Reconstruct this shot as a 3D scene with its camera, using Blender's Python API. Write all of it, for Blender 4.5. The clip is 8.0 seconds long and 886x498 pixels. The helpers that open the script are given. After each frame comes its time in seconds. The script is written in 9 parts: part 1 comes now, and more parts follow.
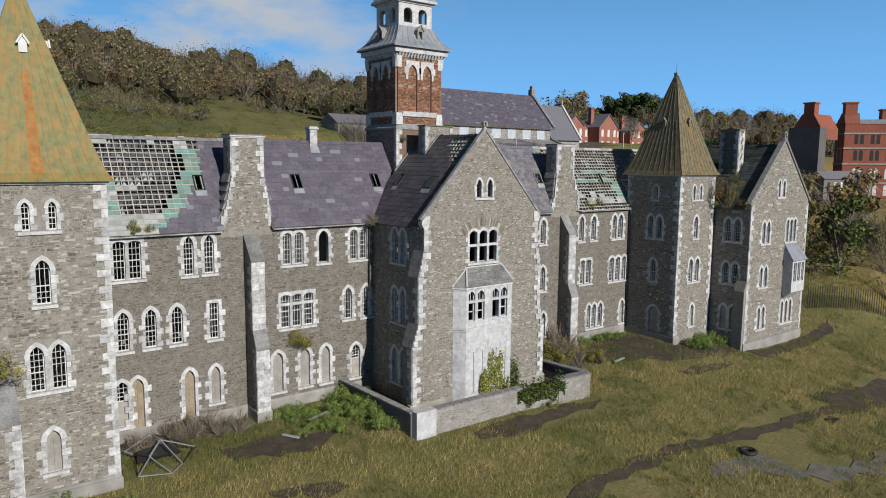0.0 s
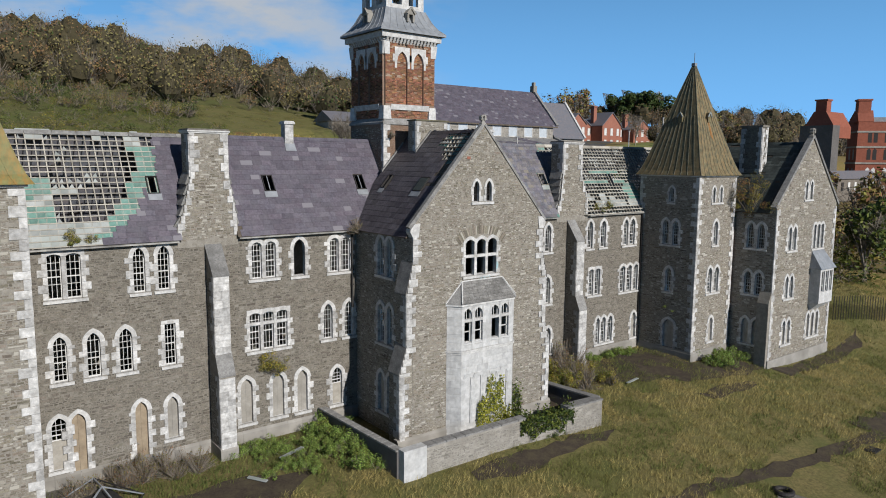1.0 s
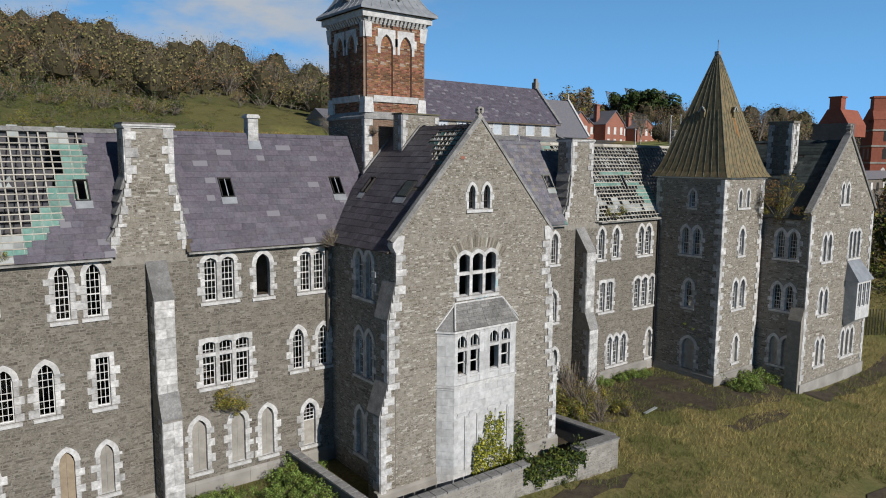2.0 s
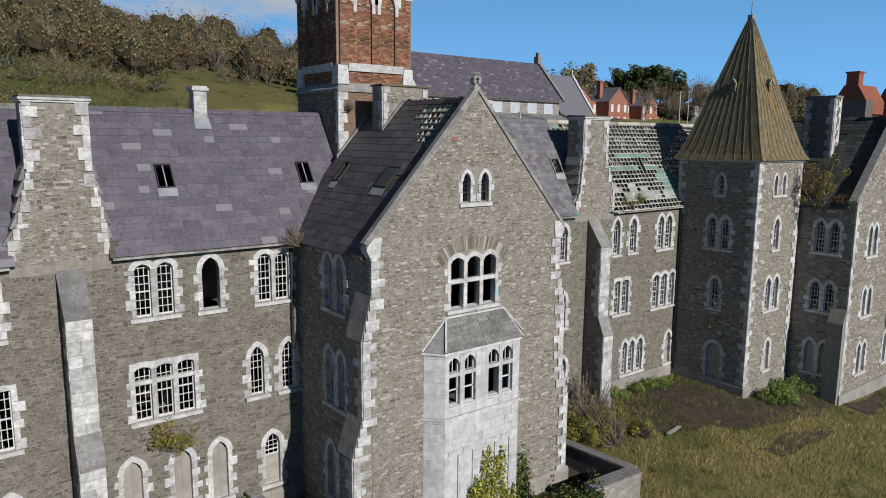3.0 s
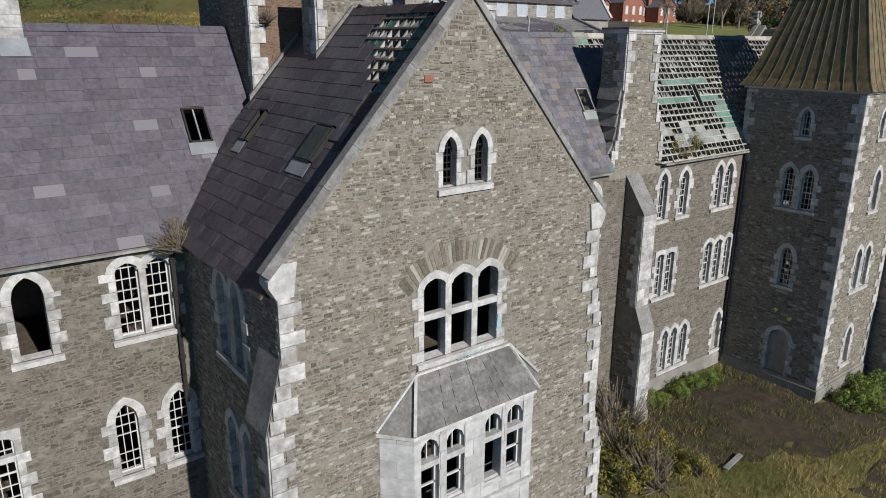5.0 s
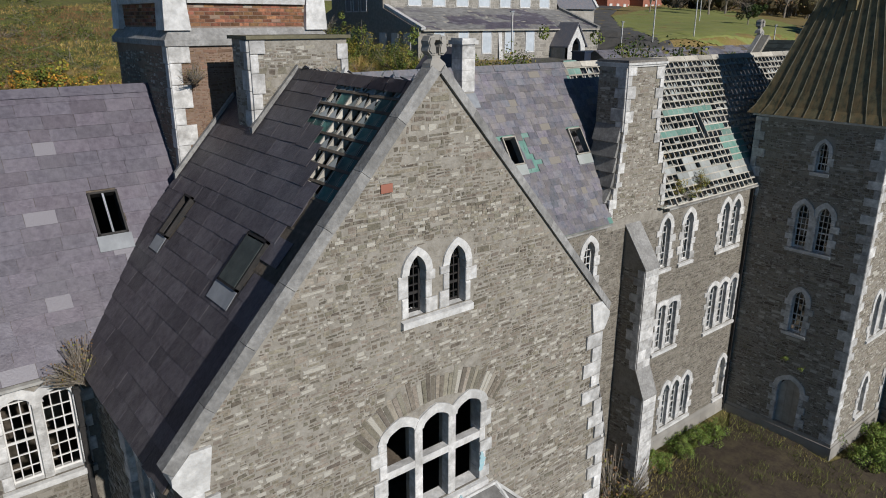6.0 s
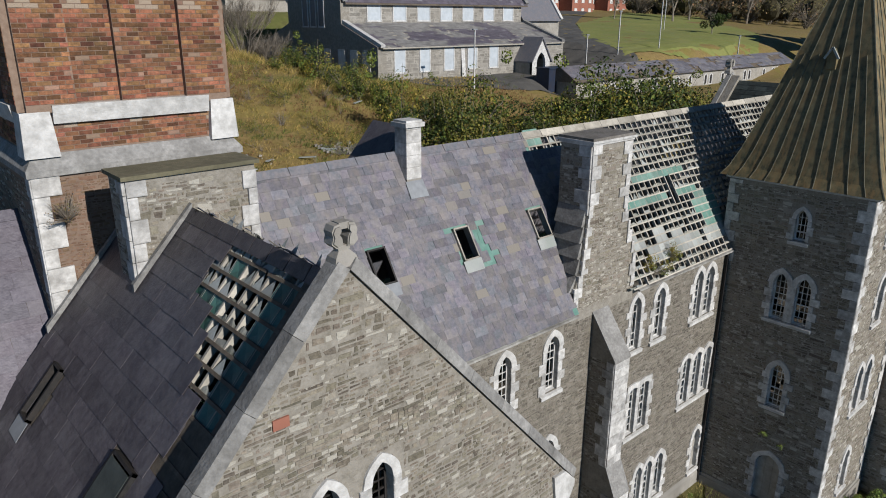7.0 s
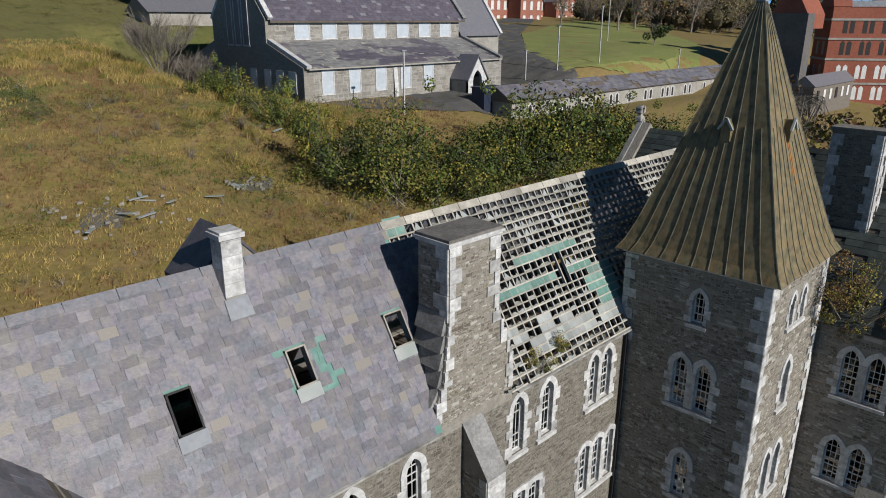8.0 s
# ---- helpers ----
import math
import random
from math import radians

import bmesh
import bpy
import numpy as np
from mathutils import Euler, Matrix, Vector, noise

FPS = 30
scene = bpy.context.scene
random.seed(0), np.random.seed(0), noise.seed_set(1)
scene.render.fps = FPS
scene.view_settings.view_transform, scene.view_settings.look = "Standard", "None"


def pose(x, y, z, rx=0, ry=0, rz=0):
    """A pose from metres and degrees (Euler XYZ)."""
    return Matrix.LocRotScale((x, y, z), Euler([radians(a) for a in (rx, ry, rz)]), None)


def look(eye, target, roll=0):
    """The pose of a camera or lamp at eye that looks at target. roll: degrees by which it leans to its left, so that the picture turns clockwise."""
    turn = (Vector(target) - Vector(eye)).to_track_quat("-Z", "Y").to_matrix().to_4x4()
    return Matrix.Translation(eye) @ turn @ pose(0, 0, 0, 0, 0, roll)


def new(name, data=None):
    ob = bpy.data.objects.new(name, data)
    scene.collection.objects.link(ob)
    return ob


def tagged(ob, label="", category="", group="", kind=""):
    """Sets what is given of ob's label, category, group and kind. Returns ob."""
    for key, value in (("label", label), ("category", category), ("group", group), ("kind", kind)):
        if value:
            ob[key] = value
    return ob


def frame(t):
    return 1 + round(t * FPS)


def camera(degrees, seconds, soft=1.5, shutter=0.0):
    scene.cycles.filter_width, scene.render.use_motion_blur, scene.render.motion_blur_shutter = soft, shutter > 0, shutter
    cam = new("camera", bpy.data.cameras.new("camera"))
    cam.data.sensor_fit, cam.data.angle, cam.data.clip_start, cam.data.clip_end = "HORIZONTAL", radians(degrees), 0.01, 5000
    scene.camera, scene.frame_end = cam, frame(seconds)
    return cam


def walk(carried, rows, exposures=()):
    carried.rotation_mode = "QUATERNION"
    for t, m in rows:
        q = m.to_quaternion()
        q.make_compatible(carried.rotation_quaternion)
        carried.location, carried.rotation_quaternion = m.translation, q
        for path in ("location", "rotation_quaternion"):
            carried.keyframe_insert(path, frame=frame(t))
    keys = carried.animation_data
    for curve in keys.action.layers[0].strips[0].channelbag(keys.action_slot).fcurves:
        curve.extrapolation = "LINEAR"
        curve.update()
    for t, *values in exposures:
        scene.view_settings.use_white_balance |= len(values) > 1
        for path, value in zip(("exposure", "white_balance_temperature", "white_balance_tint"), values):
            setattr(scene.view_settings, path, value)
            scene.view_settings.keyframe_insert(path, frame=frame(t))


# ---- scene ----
cam = camera(64.7, 8.0, 1.0)
PATH = [
    (0, (-1.164, -0.224, 14.833), (0.055, 1.341, 14.582), 0.5),
    (0.5, (0.612, 1.69, 14.789), (1.83, 3.256, 14.537), 0.5),
    (1, (2.407, 3.635, 14.818), (3.624, 5.201, 14.565), 0.5),
    (1.5, (4.344, 5.708, 14.84), (5.56, 7.276, 14.589), 0.5),
    (3, (10.292, 12.278, 14.981), (11.503, 13.838, 14.666), 0.45),
    (3.5, (12.221, 14.447, 15.134), (13.425, 15.997, 14.749), 0.4),
    (4, (14.11, 16.531, 15.177), (15.304, 18.069, 14.719), 0.4),
    (5.5, (18.89, 21.853, 16.388), (20.065, 23.355, 15.784), 0.3),
    (6, (20.151, 23.232, 17.422), (21.346, 24.71, 16.8), 0.15),
    (6.5, (21.3, 24.511, 18.411), (22.522, 25.963, 17.781), 0.05),
    (7, (22.783, 25.348, 19.52), (24.042, 26.769, 18.892), 0.1),
    (7.5, (24.821, 25.693, 20.579), (26.121, 27.081, 19.96), 0.2),
    (8, (27.373, 25.659, 21.584), (28.711, 27.007, 20.955), 0.2),
]
walk(cam, [(t, look(eye, target, roll)) for t, eye, target, roll in PATH],
     exposures=[(0, 0.08), (1.5, 0.04), (3.5, -0.04), (5.5, -0.02), (7, 0.08), (8, 0.1)])

# ---------------------------------------------------------------- light
SUN_AZ, SUN_EL = 1.0, 27.0          # degrees from straight onto the facade, above the horizon
sun_way = Vector((math.sin(radians(SUN_AZ)) * math.cos(radians(SUN_EL)),
                  -math.cos(radians(SUN_AZ)) * math.cos(radians(SUN_EL)), math.sin(radians(SUN_EL))))
sun = new("sun", bpy.data.lights.new("sun", "SUN"))
sun.data.energy, sun.data.angle, sun.data.color = 5.0, radians(0.6), (1.0, 0.965, 0.925)
sun.matrix_world = look(sun_way * 300, (0, 0, 0))

world = bpy.data.worlds.new("sky")
scene.world = world
world.use_nodes = True
wn, wl = world.node_tree.nodes, world.node_tree.links
wn.clear()
w_out, w_bg, w_sky = wn.new("ShaderNodeOutputWorld"), wn.new("ShaderNodeBackground"), wn.new("ShaderNodeTexSky")
w_sky.sky_type, w_sky.sun_disc = "NISHITA", False
w_sky.sun_elevation, w_sky.sun_rotation = radians(SUN_EL), radians(180 - SUN_AZ)
w_sky.air_density, w_sky.dust_density, w_sky.ozone_density = 1.0, 0.0, 4.0
w_tc, w_map, w_noise, w_ramp, w_mix = (wn.new("ShaderNodeTexCoord"), wn.new("ShaderNodeMapping"), wn.new("ShaderNodeTexNoise"),
                                        wn.new("ShaderNodeValToRGB"), wn.new("ShaderNodeMix"))
w_map.inputs["Scale"].default_value = (1.0, 1.0, 2.6)
w_map.inputs["Location"].default_value = (0.35, 0.0, 0.1)
w_noise.inputs["Scale"].default_value, w_noise.inputs["Detail"].default_value = 5.0, 8.0
w_noise.inputs["Roughness"].default_value = 0.55
w_ramp.color_ramp.elements[0].position, w_ramp.color_ramp.elements[1].position = 0.42, 0.60
w_mix.data_type = "RGBA"
w_mix.inputs["B"].default_value = (21.5, 23.5, 26.3, 1)
w_bg.inputs["Strength"].default_value = 0.0205
wl.new(w_tc.outputs["Generated"], w_map.inputs["Vector"])
wl.new(w_map.outputs["Vector"], w_noise.inputs["Vector"])
wl.new(w_noise.outputs["Fac"], w_ramp.inputs["Fac"])
# broken cloud stands low over the wooded hill, the rest of the sky is clear
w_dot, w_mr, w_mul, w_hsv = wn.new("ShaderNodeVectorMath"), wn.new("ShaderNodeMapRange"), wn.new("ShaderNodeMath"), wn.new("ShaderNodeHueSaturation")
w_dot.operation, w_mul.operation = "DOT_PRODUCT", "MULTIPLY"
w_dot.inputs[1].default_value = (0.23, 0.955, 0.19)
w_mr.inputs["From Min"].default_value, w_mr.inputs["From Max"].default_value = 0.90, 0.985
w_hsv.inputs["Saturation"].default_value, w_hsv.inputs["Hue"].default_value = 1.22, 0.512
wl.new(w_tc.outputs["Generated"], w_dot.inputs[0])
wl.new(w_dot.outputs["Value"], w_mr.inputs["Value"])
wl.new(w_mr.outputs["Result"], w_mul.inputs[0])
wl.new(w_ramp.outputs["Color"], w_mul.inputs[1])
wl.new(w_mul.outputs[0], w_mix.inputs["Factor"])
wl.new(w_sky.outputs["Color"], w_hsv.inputs["Color"])
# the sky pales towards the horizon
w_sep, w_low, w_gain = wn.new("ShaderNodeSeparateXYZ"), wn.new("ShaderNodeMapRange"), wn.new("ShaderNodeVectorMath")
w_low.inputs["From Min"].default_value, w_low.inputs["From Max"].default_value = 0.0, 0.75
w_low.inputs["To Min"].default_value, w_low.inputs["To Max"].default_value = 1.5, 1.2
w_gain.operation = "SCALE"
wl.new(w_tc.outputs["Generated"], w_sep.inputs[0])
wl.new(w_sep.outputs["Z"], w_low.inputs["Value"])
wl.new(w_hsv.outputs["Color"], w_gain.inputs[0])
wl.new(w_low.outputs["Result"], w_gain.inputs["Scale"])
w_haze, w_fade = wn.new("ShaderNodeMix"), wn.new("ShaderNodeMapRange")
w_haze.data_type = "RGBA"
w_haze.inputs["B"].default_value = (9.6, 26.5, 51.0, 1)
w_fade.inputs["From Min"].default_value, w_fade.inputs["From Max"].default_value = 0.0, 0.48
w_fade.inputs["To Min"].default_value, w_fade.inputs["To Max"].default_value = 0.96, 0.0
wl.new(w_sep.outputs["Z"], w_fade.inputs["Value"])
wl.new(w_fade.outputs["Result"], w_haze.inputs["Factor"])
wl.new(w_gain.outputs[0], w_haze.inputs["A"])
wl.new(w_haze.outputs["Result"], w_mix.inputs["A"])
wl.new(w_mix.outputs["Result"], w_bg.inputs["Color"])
wl.new(w_bg.outputs["Background"], w_out.inputs["Surface"])


# ---------------------------------------------------------------- materials
TONE = 0.73


def material(name, c1, c2, size=0.12, c3=None, size3=1.6, amount3=0.5, rough=0.85, bump=0.4, bump_size=None,
             rand=None, spread=0.35, metal=0.0, streak=0.0, spec=0.3, hue=0.0, pale=None):
    """Two-scale colour (grain c1-c2, large stains c3), relief, and a spread per piece."""
    c1, c2, c3 = (tuple(TONE * v for v in c) if c else None for c in (c1, c2, c3))
    pale = (pale[0], tuple(TONE * v for v in pale[1])) if pale else None
    m = bpy.data.materials.new(name)
    m.use_nodes = True
    n, l = m.node_tree.nodes, m.node_tree.links
    bsdf = n["Principled BSDF"]
    geo = n.new("ShaderNodeNewGeometry")
    pos = geo.outputs["Position"]

    def noise_at(scale, detail=5.0, squash=None):
        src = pos
        if squash:
            mp = n.new("ShaderNodeMapping")
            mp.inputs["Scale"].default_value = squash
            l.new(pos, mp.inputs["Vector"])
            src = mp.outputs["Vector"]
        t = n.new("ShaderNodeTexNoise")
        t.inputs["Scale"].default_value, t.inputs["Detail"].default_value, t.inputs["Roughness"].default_value = scale, detail, 0.62
        l.new(src, t.inputs["Vector"])
        return t.outputs["Fac"]

    def ramp(fac, a, b):
        r = n.new("ShaderNodeMapRange")
        r.inputs["From Min"].default_value, r.inputs["From Max"].default_value = a, b
        l.new(fac, r.inputs["Value"])
        return r.outputs["Result"]

    def mix(fac, a, b):
        x = n.new("ShaderNodeMix")
        x.data_type = "RGBA"
        for key, v in (("A", a), ("B", b)):
            if isinstance(v, tuple):
                x.inputs[key].default_value = (*v, 1)
            else:
                l.new(v, x.inputs[key])
        l.new(fac, x.inputs["Factor"])
        return x.outputs["Result"]

    colour = mix(ramp(noise_at(1 / size), 0.3, 0.7), c1, c2)
    if c3:
        f = n.new("ShaderNodeMath")
        f.operation = "MULTIPLY"
        l.new(ramp(noise_at(1 / size3, 6.0, (1, 1, 1 - streak) if streak else None), 0.42, 0.68), f.inputs[0])
        f.inputs[1].default_value = amount3
        colour = mix(f.outputs[0], colour, c3)
    if rand:
        if rand == "object":
            info = n.new("ShaderNodeObjectInfo")
            r = info.outputs["Random"]
        else:
            r = geo.outputs["Random Per Island"]
        hsv = n.new("ShaderNodeHueSaturation")
        mr = n.new("ShaderNodeMapRange")
        mr.inputs["To Min"].default_value, mr.inputs["To Max"].default_value = 1 - spread, 1 + spread
        l.new(r, mr.inputs["Value"])
        l.new(mr.outputs["Result"], hsv.inputs["Value"])
        l.new(colour, hsv.inputs["Color"])
        if hue:
            k = n.new("ShaderNodeMath")
            k.operation = "MULTIPLY"
            k.inputs[1].default_value = 17.31
            fr = n.new("ShaderNodeMath")
            fr.operation = "FRACT"
            h = n.new("ShaderNodeMapRange")
            h.inputs["To Min"].default_value, h.inputs["To Max"].default_value = 0.5 - hue, 0.5 + hue
            l.new(r, k.inputs[0])
            l.new(k.outputs[0], fr.inputs[0])
            l.new(fr.outputs[0], h.inputs["Value"])
            l.new(h.outputs["Result"], hsv.inputs["Hue"])
        colour = hsv.outputs["Color"]
        if pale:
            k2 = n.new("ShaderNodeMath")
            k2.operation = "MULTIPLY"
            k2.inputs[1].default_value = 41.7
            f2 = n.new("ShaderNodeMath")
            f2.operation = "FRACT"
            l.new(r, k2.inputs[0])
            l.new(k2.outputs[0], f2.inputs[0])
            colour = mix(ramp(f2.outputs[0], 1 - pale[0], 1 - pale[0] * 0.6), colour, pale[1])
    l.new(colour, bsdf.inputs["Base Color"])
    bsdf.inputs["Roughness"].default_value, bsdf.inputs["Metallic"].default_value = rough, metal
    bsdf.inputs["Specular IOR Level"].default_value = spec
    if bump:
        b = n.new("ShaderNodeBump")
        b.inputs["Strength"].default_value, b.inputs["Distance"].default_value = bump, 0.03
        l.new(noise_at(1 / (bump_size or size), 6.0), b.inputs["Height"])
        l.new(b.outputs["Normal"], bsdf.inputs["Normal"])
    return m


M = {}
M["mortar"] = material("mortar", (0.215, 0.195, 0.16), (0.34, 0.312, 0.265), 0.06, (0.4, 0.372, 0.325), 0.30, 0.75, 0.95, 0.8)
M["rubble"] = material("rubble", (0.130, 0.111, 0.085), (0.296, 0.255, 0.197), 0.06, (0.375, 0.34, 0.28), 0.55, 0.6, 0.9, 0.9, 0.035, "island", 0.36, hue=0.02, pale=(0.2, (0.5, 0.47, 0.405)))
M["stone"] = material("stone", (0.15, 0.13, 0.1), (0.3, 0.265, 0.205), 0.06, (0.375, 0.34, 0.28), 0.55, 0.6, 0.9, 0.9, 0.035, "object", 0.36, hue=0.02, pale=(0.2, (0.5, 0.47, 0.405)))
M["rubble_w"] = material("grimy_rubble", (0.1, 0.087, 0.07), (0.23, 0.202, 0.163), 0.06, (0.28, 0.255, 0.212), 0.28, 0.55, 0.92, 0.9, 0.035, "island", 0.33, hue=0.014, pale=(0.08, (0.31, 0.285, 0.24)))
M["mortar_w"] = material("grimy_mortar", (0.15, 0.135, 0.112), (0.27, 0.245, 0.203), 0.06, (0.33, 0.303, 0.258), 0.3, 0.7, 0.95, 0.8)
M["lime"] = material("limestone", (0.52, 0.51, 0.49), (0.8, 0.79, 0.765), 0.14, (0.3, 0.29, 0.272), 0.42, 0.55, 0.85, 0.5, 0.05, "island", 0.14)
M["quoin"] = material("quoin_stone", (0.46, 0.45, 0.43), (0.8, 0.785, 0.76), 0.14, (0.22, 0.21, 0.19), 0.34, 0.62, 0.88, 0.6, 0.05, "object", 0.24)
M["ashlar"] = material("painted_ashlar", (0.52, 0.518, 0.508), (0.72, 0.716, 0.70), 0.22, (0.34, 0.338, 0.325), 0.5, 0.55, 0.8, 0.3, 0.06, "island", 0.10)
M["plinth"] = material("plinth_stone", (0.30, 0.28, 0.25), (0.42, 0.40, 0.36), 0.3, (0.14, 0.13, 0.11), 1.2, 0.6, 0.9, 0.4, 0.06, "island", 0.12)
M["coping"] = material("coping_stone", (0.22, 0.215, 0.205), (0.38, 0.372, 0.355), 0.08, (0.125, 0.12, 0.112), 0.5, 0.65, 0.9, 0.5, 0.05, "object", 0.2)
M["cap"] = material("worn_cap", (0.15, 0.135, 0.118), (0.28, 0.26, 0.235), 0.12, (0.10, 0.092, 0.08), 0.5, 0.6, 0.95, 0.7, 0.06)
M["slab"] = material("stone_slab", (0.17, 0.163, 0.152), (0.34, 0.33, 0.31), 0.1, (0.11, 0.105, 0.098), 0.5, 0.75, 0.9, 0.7, 0.05, "object", 0.2)
M["slate"] = material("slate", (0.108, 0.113, 0.142), (0.225, 0.212, 0.243), 0.10, (0.29, 0.25, 0.2), 0.3, 0.5, 0.5, 0.35, 0.04, "object", 0.27, spec=0.45, hue=0.08, streak=0.7, pale=(0.05, (0.265, 0.24, 0.205)))
M["slate_i"] = material("slate_far", (0.108, 0.113, 0.142), (0.225, 0.212, 0.243), 0.10, (0.29, 0.25, 0.2), 0.3, 0.5, 0.5, 0.35, 0.04, "island", 0.27, spec=0.45, hue=0.08, streak=0.7, pale=(0.05, (0.265, 0.24, 0.205)))
M["slate_p"] = material("purple_slate", (0.082, 0.07, 0.092), (0.156, 0.138, 0.168), 0.12, (0.18, 0.168, 0.188), 0.5, 0.42, 0.5, 0.35, 0.04, "object", 0.17, streak=0.75, spec=0.4, hue=0.03, pale=(0.06, (0.235, 0.222, 0.245)))
M["slate_pi"] = material("purple_slate_far", (0.082, 0.07, 0.092), (0.156, 0.138, 0.168), 0.12, (0.18, 0.168, 0.188), 0.5, 0.42, 0.5, 0.35, 0.04, "island", 0.17, streak=0.75, spec=0.4, hue=0.03, pale=(0.06, (0.235, 0.222, 0.245)))
M["slate_w"] = material("bleached_slate", (0.20, 0.195, 0.188), (0.33, 0.32, 0.305), 0.2, (0.16, 0.155, 0.16), 0.8, 0.5, 0.7, 0.3, 0.06, "island", 0.2)
M["brick_b"] = material("brown_brick", (0.176, 0.108, 0.068), (0.275, 0.176, 0.116), 0.08, (0.11, 0.075, 0.05), 0.9, 0.5, 0.9, 0.5, 0.03, "island", 0.3, hue=0.012)
M["felt_d"] = material("shaded_felt", (0.05, 0.135, 0.115), (0.085, 0.2, 0.17), 0.3, (0.035, 0.05, 0.05), 0.7, 0.7, 0.6, 0.3, 0.1, "island", 0.35)
M["wood_floor"] = material("woodland_floor", (0.085, 0.082, 0.028), (0.17, 0.155, 0.055), 0.8, (0.105, 0.13, 0.03), 5.0, 0.8, 0.95, 1.0, 0.4)
M["leaf_orange"] = material("leaf_orange", (0.48, 0.22, 0.03), (0.6, 0.34, 0.05), 0.6, None, rough=0.6, bump=0, rand="island", spread=0.45, hue=0.03)
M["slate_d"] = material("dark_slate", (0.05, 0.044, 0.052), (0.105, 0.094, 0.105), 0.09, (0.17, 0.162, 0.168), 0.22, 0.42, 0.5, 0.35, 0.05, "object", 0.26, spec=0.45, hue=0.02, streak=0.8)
M["slate_g"] = material("green_slate", (0.04, 0.05, 0.046), (0.078, 0.092, 0.084), 0.2, (0.03, 0.036, 0.034), 1.2, 0.6, 0.6, 0.3, 0.06, "island", 0.4, spec=0.4)
M["felt"] = material("roofing_felt", (0.1, 0.225, 0.185), (0.17, 0.32, 0.27), 0.3, (0.3, 0.37, 0.335), 0.7, 0.5, 0.6, 0.3, 0.1, "island", 0.2)
M["felt_grey"] = material("bleached_felt", (0.33, 0.35, 0.34), (0.50, 0.51, 0.49), 0.3, (0.2, 0.25, 0.22), 0.6, 0.6, 0.7, 0.4, 0.08, "island", 0.25)
M["scrap"] = material("ragged_underlay", (0.20, 0.205, 0.18), (0.44, 0.43, 0.38), 0.12, (0.10, 0.13, 0.10), 0.5, 0.6, 0.85, 0.3, 0.06, "island", 0.45)
M["lath"] = material("batten_wood", (0.38, 0.355, 0.305), (0.61, 0.57, 0.49), 0.1, (0.17, 0.15, 0.12), 0.8, 0.5, 0.85, 0.3, 0.04, "object", 0.25)
M["timber"] = material("old_timber", (0.10, 0.08, 0.06), (0.19, 0.155, 0.12), 0.12, (0.05, 0.04, 0.03), 0.8, 0.5, 0.9, 0.3, 0.04, "object", 0.25)
M["copper"] = material("weathered_copper", (0.06, 0.062, 0.036), (0.255, 0.215, 0.115), 0.3, (0.32, 0.2, 0.088), 0.16, 0.7, 0.65, 0.15, 0.1, None, streak=0.96)
M["copper_l"] = material("streaked_copper", (0.13, 0.145, 0.05), (0.27, 0.245, 0.085), 0.3, (0.40, 0.19, 0.035), 0.2, 0.75, 0.6, 0.15, 0.1, None, streak=0.965)
M["rust"] = material("rust_streak", (0.35, 0.14, 0.03), (0.48, 0.24, 0.07), 0.2, (0.2, 0.07, 0.02), 0.5, 0.5, 0.8, 0.2)
M["brick"] = material("red_brick", (0.17, 0.082, 0.043), (0.42, 0.188, 0.095), 0.07, (0.13, 0.08, 0.052), 0.6, 0.55, 0.92, 0.6, 0.02, "island", 0.55, hue=0.02, pale=(0.13, (0.42, 0.33, 0.25)))
M["brick_wall"] = material("brick_joint", (0.24, 0.165, 0.12), (0.34, 0.25, 0.19), 0.1, (0.15, 0.1, 0.075), 1.0, 0.6, 0.95, 0.4)
M["brick_far"] = material("far_red_brick", (0.28, 0.09, 0.055), (0.37, 0.125, 0.078), 0.4, (0.22, 0.072, 0.046), 3.0, 0.5, 0.9, 0.2)
M["brick_house"] = material("house_brick", (0.33, 0.135, 0.09), (0.42, 0.18, 0.125), 0.4, (0.26, 0.10, 0.07), 3.0, 0.5, 0.9, 0.2)
M["straw_slope"] = material("bleached_grass", (0.36, 0.25, 0.075), (0.53, 0.385, 0.14), 1.1, (0.27, 0.215, 0.045), 2.6, 0.75, 0.8, 0, rand="island", spread=0.5)
M["moss"] = material("mossy_slab", (0.13, 0.118, 0.075), (0.22, 0.20, 0.13), 0.12, (0.10, 0.095, 0.06), 0.7, 0.5, 0.95, 0.5, 0.05)
M["lead"] = material("lead_sheet", (0.24, 0.255, 0.275), (0.36, 0.38, 0.40), 0.4, (0.15, 0.16, 0.17), 0.7, 0.5, 0.6, 0.15, 0.1, None, streak=0.7, spec=0.4)
M["white"] = material("white_paint", (0.726, 0.715, 0.682), (0.858, 0.847, 0.814), 0.3, (0.42, 0.40, 0.36), 0.8, 0.4, 0.6, 0.1)
M["gutter"] = material("flaking_gutter", (0.30, 0.29, 0.27), (0.55, 0.54, 0.50), 0.25, (0.10, 0.09, 0.08), 0.9, 0.7, 0.7, 0.2)
M["board"] = material("grey_boarding", (0.36, 0.33, 0.28), (0.50, 0.47, 0.41), 0.25, (0.24, 0.21, 0.17), 0.6, 0.5, 0.85, 0.25, 0.05, "island", 0.15)
M["ply"] = material("tan_plywood", (0.32, 0.25, 0.17), (0.42, 0.34, 0.24), 0.25, (0.20, 0.15, 0.10), 0.6, 0.5, 0.85, 0.2, 0.05, "island", 0.1)
